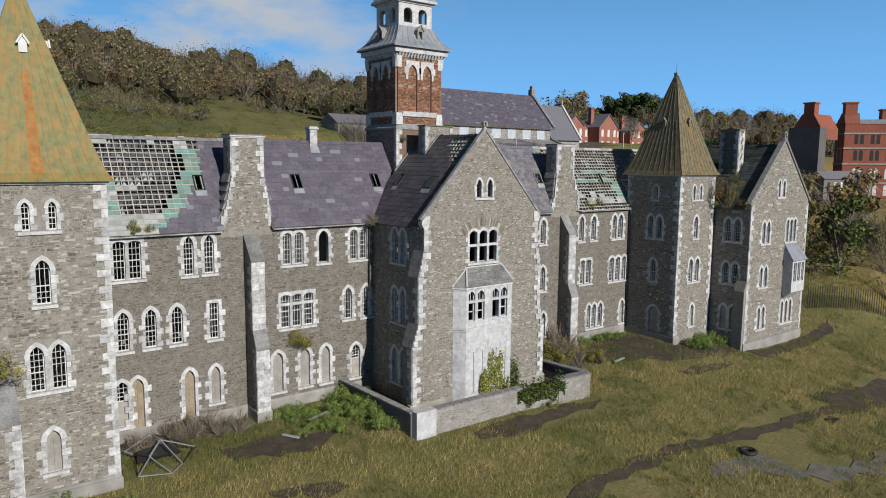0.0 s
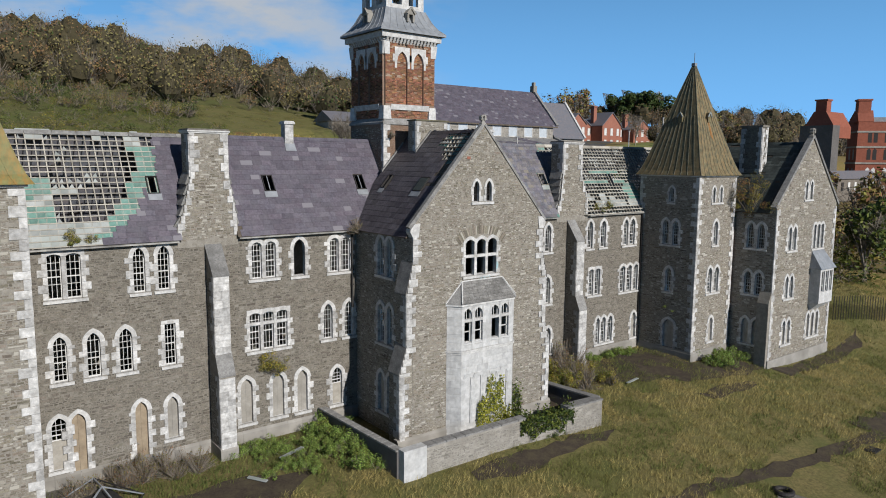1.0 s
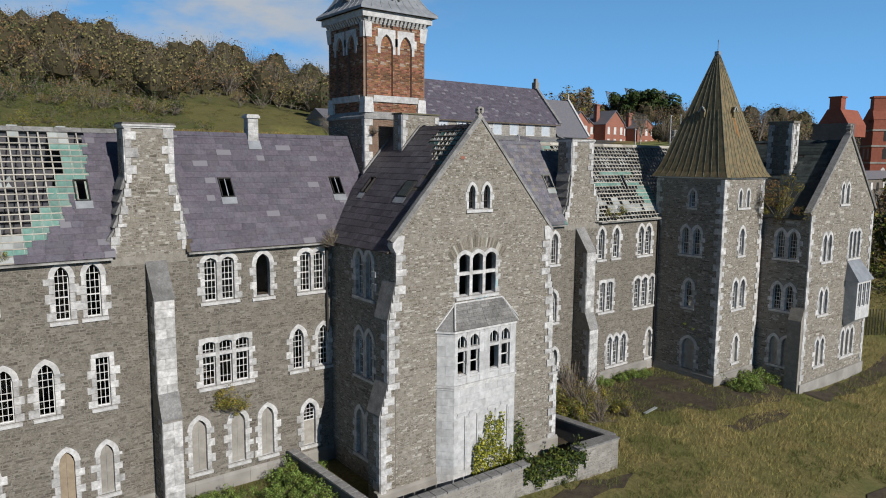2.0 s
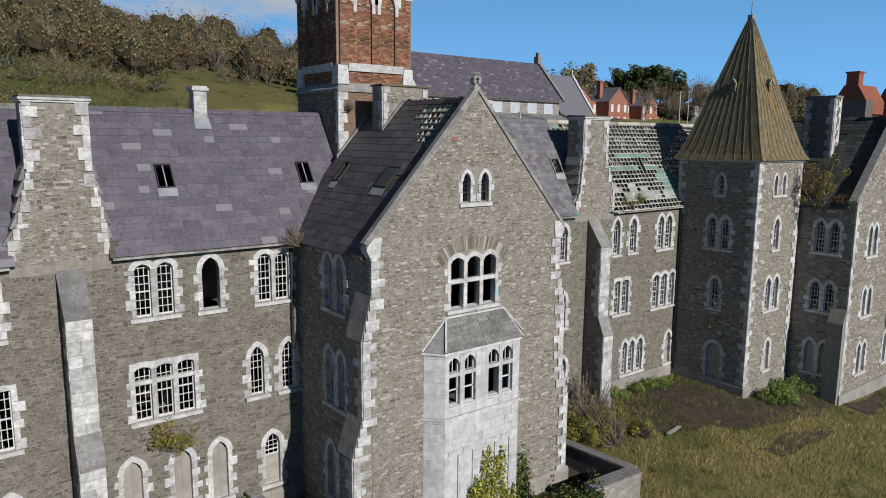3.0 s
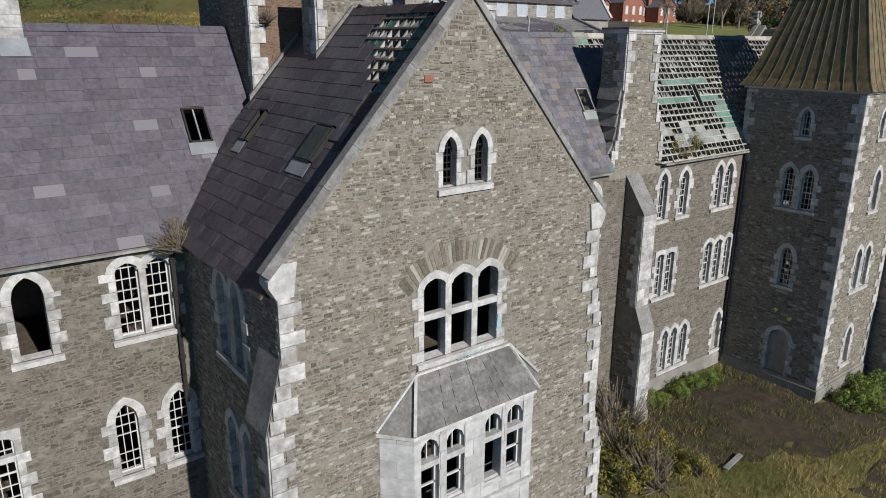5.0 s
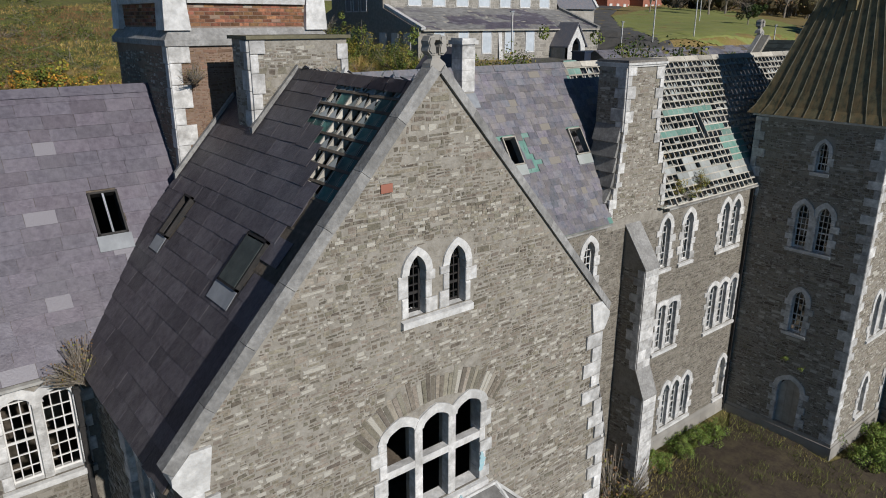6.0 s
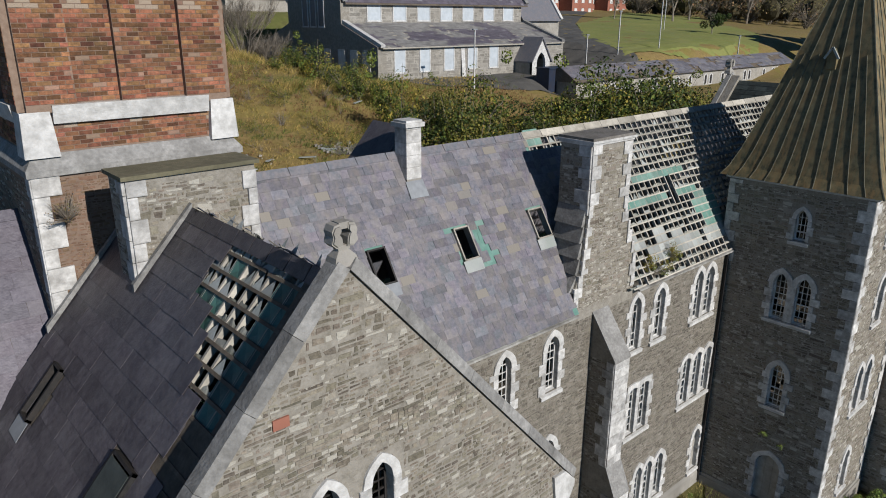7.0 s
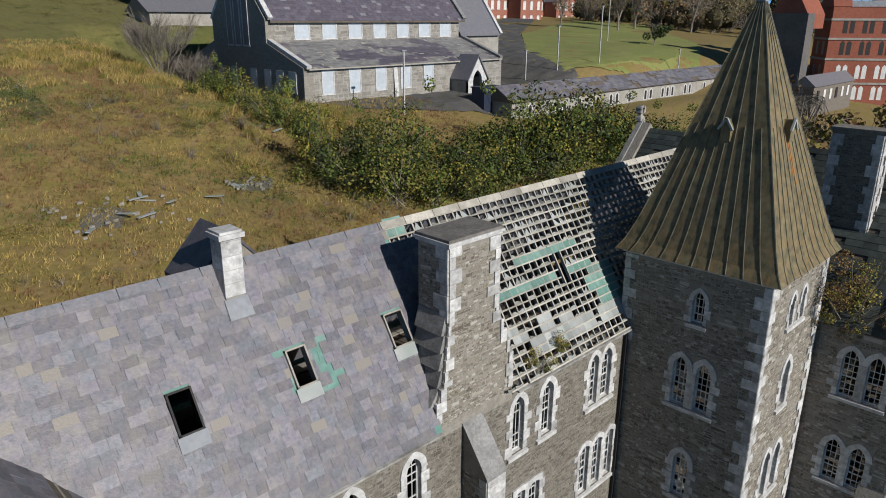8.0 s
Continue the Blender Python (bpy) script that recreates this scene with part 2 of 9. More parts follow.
M["board_b"] = material("blue_white_sheet", (0.48, 0.53, 0.57), (0.60, 0.645, 0.68), 0.5, (0.40, 0.43, 0.45), 1.2, 0.5, 0.6, 0.1, 0.1, "island", 0.1)
M["iron"] = material("dark_iron", (0.028, 0.027, 0.027), (0.05, 0.048, 0.046), 0.1, (0.065, 0.05, 0.042), 0.4, 0.4, 0.7, 0.3, metal=0.3)
M["inside"] = material("shaded_inside", (0.07, 0.066, 0.058), (0.11, 0.104, 0.09), 0.5, (0.04, 0.037, 0.032), 1.5, 0.5, 0.95, 0.2)
M["dark_metal"] = material("container_paint", (0.02, 0.03, 0.06), (0.03, 0.045, 0.08), 0.5, (0.05, 0.04, 0.03), 0.8, 0.4, 0.5, 0.1)
M["asphalt"] = material("asphalt", (0.075, 0.072, 0.067), (0.12, 0.115, 0.108), 0.2, (0.17, 0.16, 0.145), 2.2, 0.5, 0.9, 0.3)
M["render"] = material("pale_render", (0.34, 0.315, 0.275), (0.46, 0.435, 0.385), 0.25, (0.22, 0.20, 0.17), 1.2, 0.65, 0.9, 0.4)
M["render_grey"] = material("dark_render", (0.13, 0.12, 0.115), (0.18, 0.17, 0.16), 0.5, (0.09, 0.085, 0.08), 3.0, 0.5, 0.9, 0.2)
M["soil"] = material("bare_soil", (0.042, 0.031, 0.022), (0.08, 0.061, 0.043), 0.12, (0.11, 0.09, 0.05), 0.6, 0.7, 0.95, 0.6)
M["gravel"] = material("pale_gravel", (0.12, 0.11, 0.095), (0.22, 0.205, 0.18), 0.08, (0.085, 0.08, 0.04), 0.6, 0.7, 0.95, 0.5)
M["wood_brown"] = material("autumn_leaf", (0.185, 0.108, 0.046), (0.275, 0.172, 0.076), 0.9, None, rough=0.7, bump=0, rand="island", spread=0.4, hue=0.02)
M["wood_olive"] = material("fading_leaf", (0.165, 0.145, 0.05), (0.25, 0.212, 0.078), 0.9, None, rough=0.7, bump=0, rand="island", spread=0.4, hue=0.02)
M["wood_twig"] = material("far_twig", (0.15, 0.128, 0.098), (0.23, 0.195, 0.15), 0.9, None, rough=0.9, bump=0, rand="island", spread=0.35)
M["crown_shade"] = material("inner_crown_shade", (0.05, 0.042, 0.02), (0.085, 0.07, 0.034), 0.8, None, rough=0.9, bump=0)
M["leaf_ivy"] = material("ivy_leaf", (0.3, 0.31, 0.03), (0.44, 0.42, 0.06), 0.4, None, rough=0.6, bump=0, rand="island", spread=0.4, hue=0.01)
# paler than the sheet: sun caught along the seams put into the colour
M["seam"] = material("sunlit_seam", (0.13, 0.125, 0.09), (0.26, 0.245, 0.18), 0.3, (0.09, 0.085, 0.06), 0.8, 0.5, 0.6, 0.1)
M["leaf_lime"] = material("fresh_weed", (0.15, 0.235, 0.045), (0.25, 0.33, 0.085), 0.4, None, rough=0.6, bump=0, rand="island", spread=0.45, hue=0.02, spec=0.12)
M["leaf_green"] = material("leaf_green", (0.1, 0.13, 0.022), (0.17, 0.195, 0.042), 0.6, None, rough=0.6, bump=0, rand="island", spread=0.3, hue=0.02, spec=0.12)
M["leaf_dark"] = material("leaf_dark", (0.04, 0.066, 0.018), (0.07, 0.1, 0.03), 0.6, None, rough=0.6, bump=0, rand="island", spread=0.3, hue=0.02, spec=0.12)
M["leaf_deep"] = material("deep_leaf", (0.03, 0.048, 0.018), (0.055, 0.075, 0.028), 0.6, None, rough=0.6, bump=0, rand="island", spread=0.3, hue=0.02, spec=0.12)
M["leaf_yellow"] = material("leaf_yellow", (0.24, 0.20, 0.035), (0.36, 0.29, 0.06), 0.6, None, rough=0.6, bump=0, rand="island", spread=0.45, hue=0.03, spec=0.12)
M["leaf_brown"] = material("leaf_brown", (0.21, 0.12, 0.056), (0.3, 0.178, 0.085), 0.6, None, rough=0.7, bump=0, rand="island", spread=0.4, hue=0.02, spec=0.12)
M["leaf_olive"] = material("leaf_olive", (0.165, 0.152, 0.034), (0.26, 0.23, 0.06), 0.6, None, rough=0.7, bump=0, rand="island", spread=0.3, hue=0.025, spec=0.12)
M["twig"] = material("twig_bark", (0.20, 0.17, 0.135), (0.29, 0.25, 0.20), 0.6, None, rough=0.9, bump=0, rand="island", spread=0.35)
M["straw"] = material("dry_grass", (0.302, 0.246, 0.078), (0.482, 0.386, 0.146), 1.1, (0.13, 0.15, 0.035), 2.6, 0.75, 0.8, 0, rand="island", spread=0.55)
M["grass"] = material("green_grass", (0.085, 0.12, 0.025), (0.16, 0.185, 0.045), 1.2, (0.25, 0.205, 0.06), 3.0, 0.5, 0.8, 0, rand="island", spread=0.55)
M["ground"] = material("rough_meadow", (0.115, 0.098, 0.036), (0.27, 0.222, 0.085), 0.18, (0.1, 0.118, 0.03), 3.0, 0.8, 0.95, 1.0, 0.15)
M["slope"] = material("scrub_slope", (0.185, 0.125, 0.046), (0.34, 0.245, 0.095), 0.35, (0.215, 0.19, 0.04), 2.2, 0.75, 0.95, 1.0, 0.2)
M["lawn"] = material("mown_lawn", (0.185, 0.215, 0.05), (0.26, 0.28, 0.085), 0.5, (0.30, 0.27, 0.10), 5.0, 0.5, 0.9, 0.5, 0.2)
M["pasture"] = material("rough_pasture", (0.12, 0.12, 0.034), (0.19, 0.175, 0.055), 0.7, (0.2, 0.165, 0.06), 4.0, 0.6, 0.95, 0.8, 0.3)

glass = bpy.data.materials.new("old_glass")
glass.use_nodes = True
gb = glass.node_tree.nodes["Principled BSDF"]
gb.inputs["Base Color"].default_value = (0.75, 0.82, 0.82, 1)
gb.inputs["Roughness"].default_value, gb.inputs["IOR"].default_value = 0.12, 1.45
gb.inputs["Transmission Weight"].default_value = 1.0
M["glass"] = glass


# ---------------------------------------------------------------- builders
class Geo:
    """Collects vertices and faces for one mesh."""

    def __init__(self):
        self.v, self.f, self.m = [], [], []

    def add(self, verts, faces, mi=0):
        k = len(self.v)
        self.v.extend(tuple(p) for p in verts)
        self.f.extend(tuple(i + k for i in f) for f in faces)
        self.m.extend([mi] * len(faces))

    def box(self, x0, x1, y0, y1, z0, z1, mi=0):
        self.add([(x, y, z) for z in (z0, z1) for y in (y0, y1) for x in (x0, x1)], BOX, mi)

    def prism(self, ring, way, mi=0):
        """A polygon given as points, pushed along the vector way."""
        n = len(ring)
        w = Vector(way)
        vs = [Vector(p) for p in ring] + [Vector(p) + w for p in ring]
        fs = [tuple(range(n)), tuple(range(2 * n - 1, n - 1, -1))]
        fs += [(i, i + n, (i + 1) % n + n, (i + 1) % n) for i in range(n)]
        self.add(vs, fs, mi)

    def bar(self, a, b, w, h=None, up=(0, 0, 1), mi=0):
        """A straight square bar from a to b."""
        a, b = Vector(a), Vector(b)
        h = h or w
        d = (b - a).normalized()
        s = d.cross(Vector(up))
        s = s.normalized() if s.length > 1e-4 else Vector((1, 0, 0))
        u = s.cross(d).normalized()
        vs = [p + s * (i * w / 2) + u * (j * h / 2) for p in (a, b) for j in (-1, 1) for i in (-1, 1)]
        self.add(vs, BOX, mi)

    def strip(self, pairs, way, mi=0):
        """One connected solid: (inner, outer) points along a curve, pushed along the vector way."""
        w = Vector(way)
        n = len(pairs)
        vs = [Vector(q) for pr in pairs for q in pr]
        vs += [q + w for q in vs]
        fs = []
        for i in range(n - 1):
            a, b, c, d = 2 * i, 2 * i + 1, 2 * i + 3, 2 * i + 2
            k = 2 * n
            fs += [(a, d, c, b), (a + k, b + k, c + k, d + k), (a, a + k, d + k, d), (b, c, c + k, b + k)]
        e = 2 * n - 2
        fs += [(0, 1, 1 + 2 * n, 2 * n), (e, e + 2 * n, e + 1 + 2 * n, e + 1)]
        self.add(vs, fs, mi)

    def mesh(self, name, mats):
        me = bpy.data.meshes.new(name)
        me.from_pydata(self.v, [], self.f)
        for m in mats:
            me.materials.append(m)
        if len(mats) > 1:
            me.polygons.foreach_set("material_index", self.m)
        me.validate()
        me.update()
        return me


BOX = [(0, 2, 3, 1), (4, 5, 7, 6), (0, 1, 5, 4), (2, 6, 7, 3), (0, 4, 6, 2), (1, 3, 7, 5)]


BOX_RING = [(0, 3, 2, 1), (4, 5, 6, 7), (0, 1, 5, 4), (1, 2, 6, 5), (2, 3, 7, 6), (3, 0, 4, 7)]


def fix_normals(me):
    bm = bmesh.new()
    bm.from_mesh(me)
    bmesh.ops.recalc_face_normals(bm, faces=bm.faces)
    bm.to_mesh(me)
    bm.free()


def thing(name, x, y, z, label, category, group=""):
    ob = new(name)
    ob.location = (x, y, z)
    ob.empty_display_size = 0.5
    return tagged(ob, label, category, group)


def part(name, geo, mats, parent=None, label="", kind="", mend=True):
    """One mesh object from a Geo, in world places, under a thing or under a part."""
    mats = [M[k] for k in ([mats] if isinstance(mats, str) else mats)]
    me = geo.mesh(name, mats)
    if mend and len(geo.f) < 4000:
        fix_normals(me)
    ob = new(name, me)
    if parent:
        ob.parent = parent
        if parent.type == "EMPTY":
            ob.matrix_parent_inverse = Matrix.Translation(-parent.location)
    return tagged(ob, label, kind=kind)


def piece(name, me, m, parent):
    """A piece that shares a mesh, at the world pose m under a part."""
    ob = new(name, me)
    ob.parent = parent
    if parent.type == "EMPTY":
        ob.matrix_parent_inverse = Matrix.Translation(-parent.location)
    ob.matrix_basis = m
    return ob


def unit_block(name, mat, bevel=0.06):
    """A block of size 1 with worn edges, its base at y = 0, to be scaled (front at y = -1)."""
    g = Geo()
    b = bevel
    g.add([(-.5, 0, -.5), (.5, 0, -.5), (.5, 0, .5), (-.5, 0, .5),
           (-.5, -1 + b, -.5), (.5, -1 + b, -.5), (.5, -1 + b, .5), (-.5, -1 + b, .5),
           (-.5 + b, -1, -.5 + b), (.5 - b, -1, -.5 + b * 1.3), (.5 - b * 1.2, -1, .5 - b), (-.5 + b * 1.1, -1, .5 - b * 1.4)],
          [(0, 4, 5, 1), (1, 5, 6, 2), (2, 6, 7, 3), (3, 7, 4, 0), (4, 8, 9, 5), (5, 9, 10, 6), (6, 10, 11, 7), (7, 11, 8, 4), (8, 11, 10, 9), (0, 1, 2, 3)])
    me = g.mesh(name, [M[mat]])
    fix_normals(me)
    return me


QUOIN = unit_block("quoin", "quoin", 0.05)


class Plane:
    """A wall plane: u runs along it, z up, d outwards."""

    def __init__(self, o, u, n, w=(0, 0, 1)):
        self.o, self.u, self.n, self.w = Vector(o), Vector(u), Vector(n), Vector(w)

    def p(self, u, z, d=0.0):
        return self.o + self.u * u + self.n * d + self.w * z


def arch_z(u, u0, u1, zs, rise):
    """Height of a pointed arch at u."""
    h = (u1 - u0) / 2
    s = min(1.0, abs(u - (u0 + u1) / 2) / h) if h > 0 else 1
    return zs + rise * math.sqrt(max(0.0, 1 - ((s + 1) / 2) ** 2)) / 0.8660254


HEADS = {"point": 0.44, "low": 0.2, "seg": 0.11, "square": 0.0}
rng = random.Random(7)


def wall_body(pl, u0, u1, z0, top, holes, name, parent, mat="mortar", thick=0.5, label=""):
    """A wall with real openings. top: height, or a list of (u, z) for a gable."""
    prof = [(u0, top), (u1, top)] if isinstance(top, (int, float)) else top

    def top_at(u):
        for (a, za), (b, zb) in zip(prof, prof[1:]):
            if a - 1e-6 <= u <= b + 1e-6:
                return za + (zb - za) * (u - a) / (b - a)
        return prof[-1][1]

    cuts = sorted({u0, u1, *(c for h in holes for c in h[:2] if u0 < c < u1), *(c for c, _ in prof if u0 < c < u1)})
    levels = sorted({c for h in holes for c in h[2:4]})
    g = Geo()
    for a, b in zip(cuts, cuts[1:]):
        mid = (a + b) / 2
        gaps = sorted((h[2], h[3]) for h in holes if h[0] < mid < h[1])
        z = z0
        for za, zb in gaps + [(None, None)]:
            if za is None:
                ends = (top_at(a), top_at(b))
            else:
                ends = (za, za)
            if max(ends) > z + 1e-4:
                lo = z
                for lv in [c for c in levels if z + 1e-4 < c < min(ends) - 1e-4]:
                    g.prism([pl.p(a, lo), pl.p(b, lo), pl.p(b, lv), pl.p(a, lv)], -pl.n * thick)
                    lo = lv
                g.prism([pl.p(a, lo), pl.p(b, lo), pl.p(b, ends[1]), pl.p(a, ends[0])], -pl.n * thick)
            if zb:
                z = zb
    ob = part(name, g, mat, parent, label, mend=False)
    bm = bmesh.new()
    bm.from_mesh(ob.data)
    bmesh.ops.remove_doubles(bm, verts=bm.verts, dist=0.002)
    bm.to_mesh(ob.data)
    bm.free()
    return ob


def rubble(pl, u0, u1, z0, top, keep_out, name, parent, seed, singles=None, small=1.0, mat="rubble"):
    """Coursed rubble: each stone stands a little proud of the mortar. singles: (ua, ub, za, zb) whose stones are pieces of their own."""
    r = random.Random(seed)
    g = Geo()
    loose = []
    z = z0
    zmax = top if isinstance(top, (int, float)) else max(t[1] for t in top)

    def top_at(u):
        if isinstance(top, (int, float)):
            return top
        for (a, za), (b, zb) in zip(top, top[1:]):
            if a <= u <= b:
                return za + (zb - za) * (u - a) / (b - a)
        return -99

    while z < zmax:
        h = r.choice((0.045, 0.06, 0.075, 0.09, 0.11, 0.14)) * small
        u = u0 + r.uniform(-0.2, 0)
        while u < u1:
            w = r.uniform(0.9, 2.3) * h if r.random() < 0.85 else r.uniform(2.3, 4.2) * h
            a, b, za, zb = max(u, u0), min(u + w, u1), z, z + h * r.choice((1, 1, 1, 1.0))
            u += w
            if not isinstance(top, (int, float)):       # trimmed to the slope of the gable
                for (pa, ha), (pb, hb) in zip(top, top[1:]):
                    if ha < zb + 0.03 <= hb:
                        a = max(a, pa + (pb - pa) * (zb + 0.03 - ha) / (hb - ha))
                    elif hb < zb + 0.03 <= ha:
                        b = min(b, pa + (pb - pa) * (ha - zb - 0.03) / (ha - hb))
            if b - a < 0.05:
                continue
            ok = zb < top_at(a) - 0.01 and zb < top_at(b) - 0.01
            for ka, kb, kza, kzb in keep_out:
                if not ok:
                    break
                if a < kb and b > ka and za < kzb and zb > kza:
                    left, right = ka - a, b - kb
                    if max(left, right) < 0.06:
                        ok = False
                    elif left >= right:
                        b = ka
                    else:
                        a = kb
            if not ok or r.random() < 0.08:
                continue
            d = r.uniform(0.003, 0.012)
            zz = 0.045 * math.sin(a * 1.7 + z * 3.1) + 0.024 * math.sin(a * 6.1 - z * 5)
            alone = singles and len(loose) < 296 and singles[0] < (a + b) / 2 < singles[1] and singles[2] < za < singles[3]
            cells = [(a, b, za, zb)]
            if zb - za > 0.085 and b - a > 0.12 and r.random() < 0.35:
                c = za + (zb - za) * r.uniform(0.35, 0.65)      # two thin stones instead of one
                k = a + (b - a) * r.uniform(0.3, 0.7)
                cells = [(a, b, za, c), (a, k, c, zb), (k, b, c, zb)]
            for ca, cb, cza, czb in cells:
                if alone:
                    loose.append((pl.p((ca + cb) / 2, (cza + czb) / 2 + zz), cb - ca, czb - cza, d))
                    continue
                q = [(ca, cza), (cb, cza), (cb, czb), (ca, czb)]
                dd = d * r.uniform(0.6, 1.2)
                hh, ww = czb - cza, cb - ca
                ins = [(sx * (0.002 + r.uniform(0, 0.26) * min(hh, ww)), sy * (0.002 + r.uniform(0, 0.24) * hh)) for sx, sy in ((1, 1), (-1, 1), (-1, -1), (1, -1))]
                back = [pl.p(x + jx, y + jy + zz, -0.01) for (x, y), (jx, jy) in zip(q, ins)]
                front = [pl.p(x + jx * 1.25 + 0.004 * (1 if jx > 0 else -1), y + jy * 1.25 + zz + 0.003 * (1 if jy > 0 else -1), dd) for (x, y), (jx, jy) in zip(q, ins)]
                g.add(back + front, [(4, 5, 6, 7), (0, 1, 5, 4), (1, 2, 6, 5), (2, 3, 7, 6), (3, 0, 4, 7)])
        z += h
    ob = part(name, g, mat, parent, kind="stuff", mend=False)
    if loose:
        me = unit_block("stone", "stone", 0.09)
        turn = Matrix((pl.u, -pl.n, pl.w)).transposed().to_4x4()
        for c, w, h, d in loose:
            m = Matrix.Translation(c) @ turn @ Matrix.Rotation(r.uniform(-0.02, 0.02), 4, "Y") @ Matrix.Diagonal((w - 0.012, d + 0.002, h - 0.012, 1))
            piece("stone", me, m, parent)
    return ob


def window(pl, parent, lights, zb, zt, head="point", fill="glazed", transom=None, tooth=0.19, rows=6, seed=0, label="", cols=3, stone="lime", paint="white", lost=None):
    """A stone-dressed window: surround (jambs, heads), sill, and in each light a frame with bars and what is left of the panes."""
    r = random.Random(seed * 13 + int(lights[0][0] * 100) + int(zb * 7))
    g = Geo()
    big = min(u1 - u0 for u0, u1 in lights)
    rise = HEADS[head] * min(1.0, big / 0.5)
    zs = zt - rise
    back = -0.24

    stones = []

    def block(ua, ub, za, zc, d=None):
        stones.append((ua, ub, za, zc, d if d is not None else r.uniform(0.025, 0.05), -0.17 if d is not None else back))

    def jamb(edge, side, za, zc):
        z, k = za, r.randint(0, 1)
        while z < zc - 0.02:
            h = min(r.uniform(0.24, 0.38), zc - z)
            if zc - z - h < 0.12:
                h = zc - z
            w = tooth * (1.8 if k % 2 else 1.0) * r.uniform(0.85, 1.15)
            block(min(edge, edge + side * w), max(edge, edge + side * w), z + 0.004, z + h - 0.004)
            z += h
            k += 1

    for i, (u0, u1) in enumerate(lights):
        if i == 0:
            jamb(u0, -1, zb, zs)
        else:
            p0 = lights[i - 1][1]
            if u0 - p0 < 0.5:
                block(p0, u0, zb, zs + (0.0 if head == "seg" else 0.05), 0.02)
            else:
                jamb(p0, 1, zb, zs)
                jamb(u0, -1, zb, zs)
        if i == len(lights) - 1:
            jamb(u1, 1, zb, zs)
        # the head between the inner and the outer arch
        d = r.uniform(0.035, 0.055)
        n = 8
        if head in ("seg", "square"):
            e0 = u0 - (tooth * 0.9 if i == 0 else (u0 - lights[i - 1][1]) / 2)
            e1 = u1 + (tooth * 0.9 if i == len(lights) - 1 else (lights[i + 1][0] - u1) / 2)
            pairs = [(pl.p(e0, zs, d), pl.p(e0, zt + 0.17, d))]
            for k in range(n + 1):
                x = u0 + (u1 - u0) * k / n
                pairs.append((pl.p(x, arch_z(x, u0, u1, zs, rise), d), pl.p(x, zt + 0.17 + 0.03 * math.sin(3.14 * k / n), d)))
            pairs.append((pl.p(e1, zs, d), pl.p(e1, zt + 0.17, d)))
        else:
            t = tooth * 1.15
            o0, o1 = u0 - t, u1 + t
            orise = rise + t
            pairs = []
            for k in range(2 * n + 1):
                f = k / (2 * n)
                x, y = u0 + (u1 - u0) * f, o0 + (o1 - o0) * f
                pairs.append((pl.p(x, arch_z(x, u0, u1, zs, rise), d), pl.p(y, arch_z(y, o0, o1, zs, orise), d)))
        g.strip(pairs, pl.n * (back - d))
    ob = part("window", g, stone, parent, label or "arched window in toothed pale stone")
    turn = Matrix((pl.u, -pl.n, pl.w)).transposed().to_4x4()
    for ua, ub, za, zc, d, deep in stones:
        piece("jamb_stone", QUOIN, Matrix.Translation(pl.p((ua + ub) / 2, (za + zc) / 2, deep)) @ turn @ Matrix.Diagonal((ub - ua, d - deep, zc - za, 1)), ob)
    s = Geo()
    a, b = lights[0][0] - tooth * 1.2, lights[-1][1] + tooth * 1.2
    s.prism([pl.p(a, zb, -0.28), pl.p(a, zb + 0.03, -0.28), pl.p(a, zb - 0.05, 0.09), pl.p(a, zb - 0.17, 0.09), pl.p(a, zb - 0.17, -0.28)], pl.u * (b - a))
    part("sill", s, stone, ob)
    for u0, u1 in lights:
        if fill == "empty":
            continue
        if fill in ("board", "ply", "blocked"):
            f = Geo()
            k = 3 if fill == "board" else 2
            for i in range(k):
                xa, xb = u0 + (u1 - u0) * i / k, u0 + (u1 - u0) * (i + 1) / k
                f.prism([pl.p(xa + 0.004, zb, -0.14 - 0.006 * i), pl.p(xb - 0.004, zb, -0.14 - 0.006 * i), pl.p(xb - 0.004, arch_z(xb, u0, u1, zs, rise), -0.14 - 0.006 * i),
                         pl.p(xa + 0.004, arch_z(xa, u0, u1, zs, rise), -0.14 - 0.006 * i)], -pl.n * 0.03)
            m0, m1 = u0 + (u1 - u0) * 0.25, u0 + (u1 - u0) * 0.75
            mc = (u0 + u1) / 2
            f.prism([pl.p(u0, zs - 0.1, -0.18), pl.p(u1, zs - 0.1, -0.18), pl.p(m1, arch_z(m1, u0, u1, zs, rise), -0.18), pl.p(mc, zt, -0.18), pl.p(m0, arch_z(m0, u0, u1, zs, rise), -0.18)], -pl.n * 0.02)
            part("boarding", f, {"ply": "ply", "board": "board", "blocked": "render"}[fill], ob, "weathered infill board")
            continue
        z_lo = zb
        if fill == "half":
            f = Geo()
            z_lo = zb + (zt - zb) * 0.55
            f.prism([pl.p(u0, zb, -0.14), pl.p(u1, zb, -0.14), pl.p(u1, z_lo, -0.14), pl.p(u0, z_lo, -0.14)], -pl.n * 0.03)
            part("boarding", f, "board", ob, "pale board over the lower half")
        f, pn = Geo(), Geo()
        dd = -0.16
        w = 0.022
        zt_in = lambda x: arch_z(x, u0, u1, zs, rise)
        for e, sg in ((u0, 1), (u1, -1)):
            f.prism([pl.p(min(e, e + sg * 0.035), z_lo, dd + 0.02), pl.p(max(e, e + sg * 0.035), z_lo, dd + 0.02), pl.p(max(e, e + sg * 0.035), zs, dd + 0.02), pl.p(min(e, e + sg * 0.035), zs, dd + 0.02)], -pl.n * 0.06)
        nn = 10
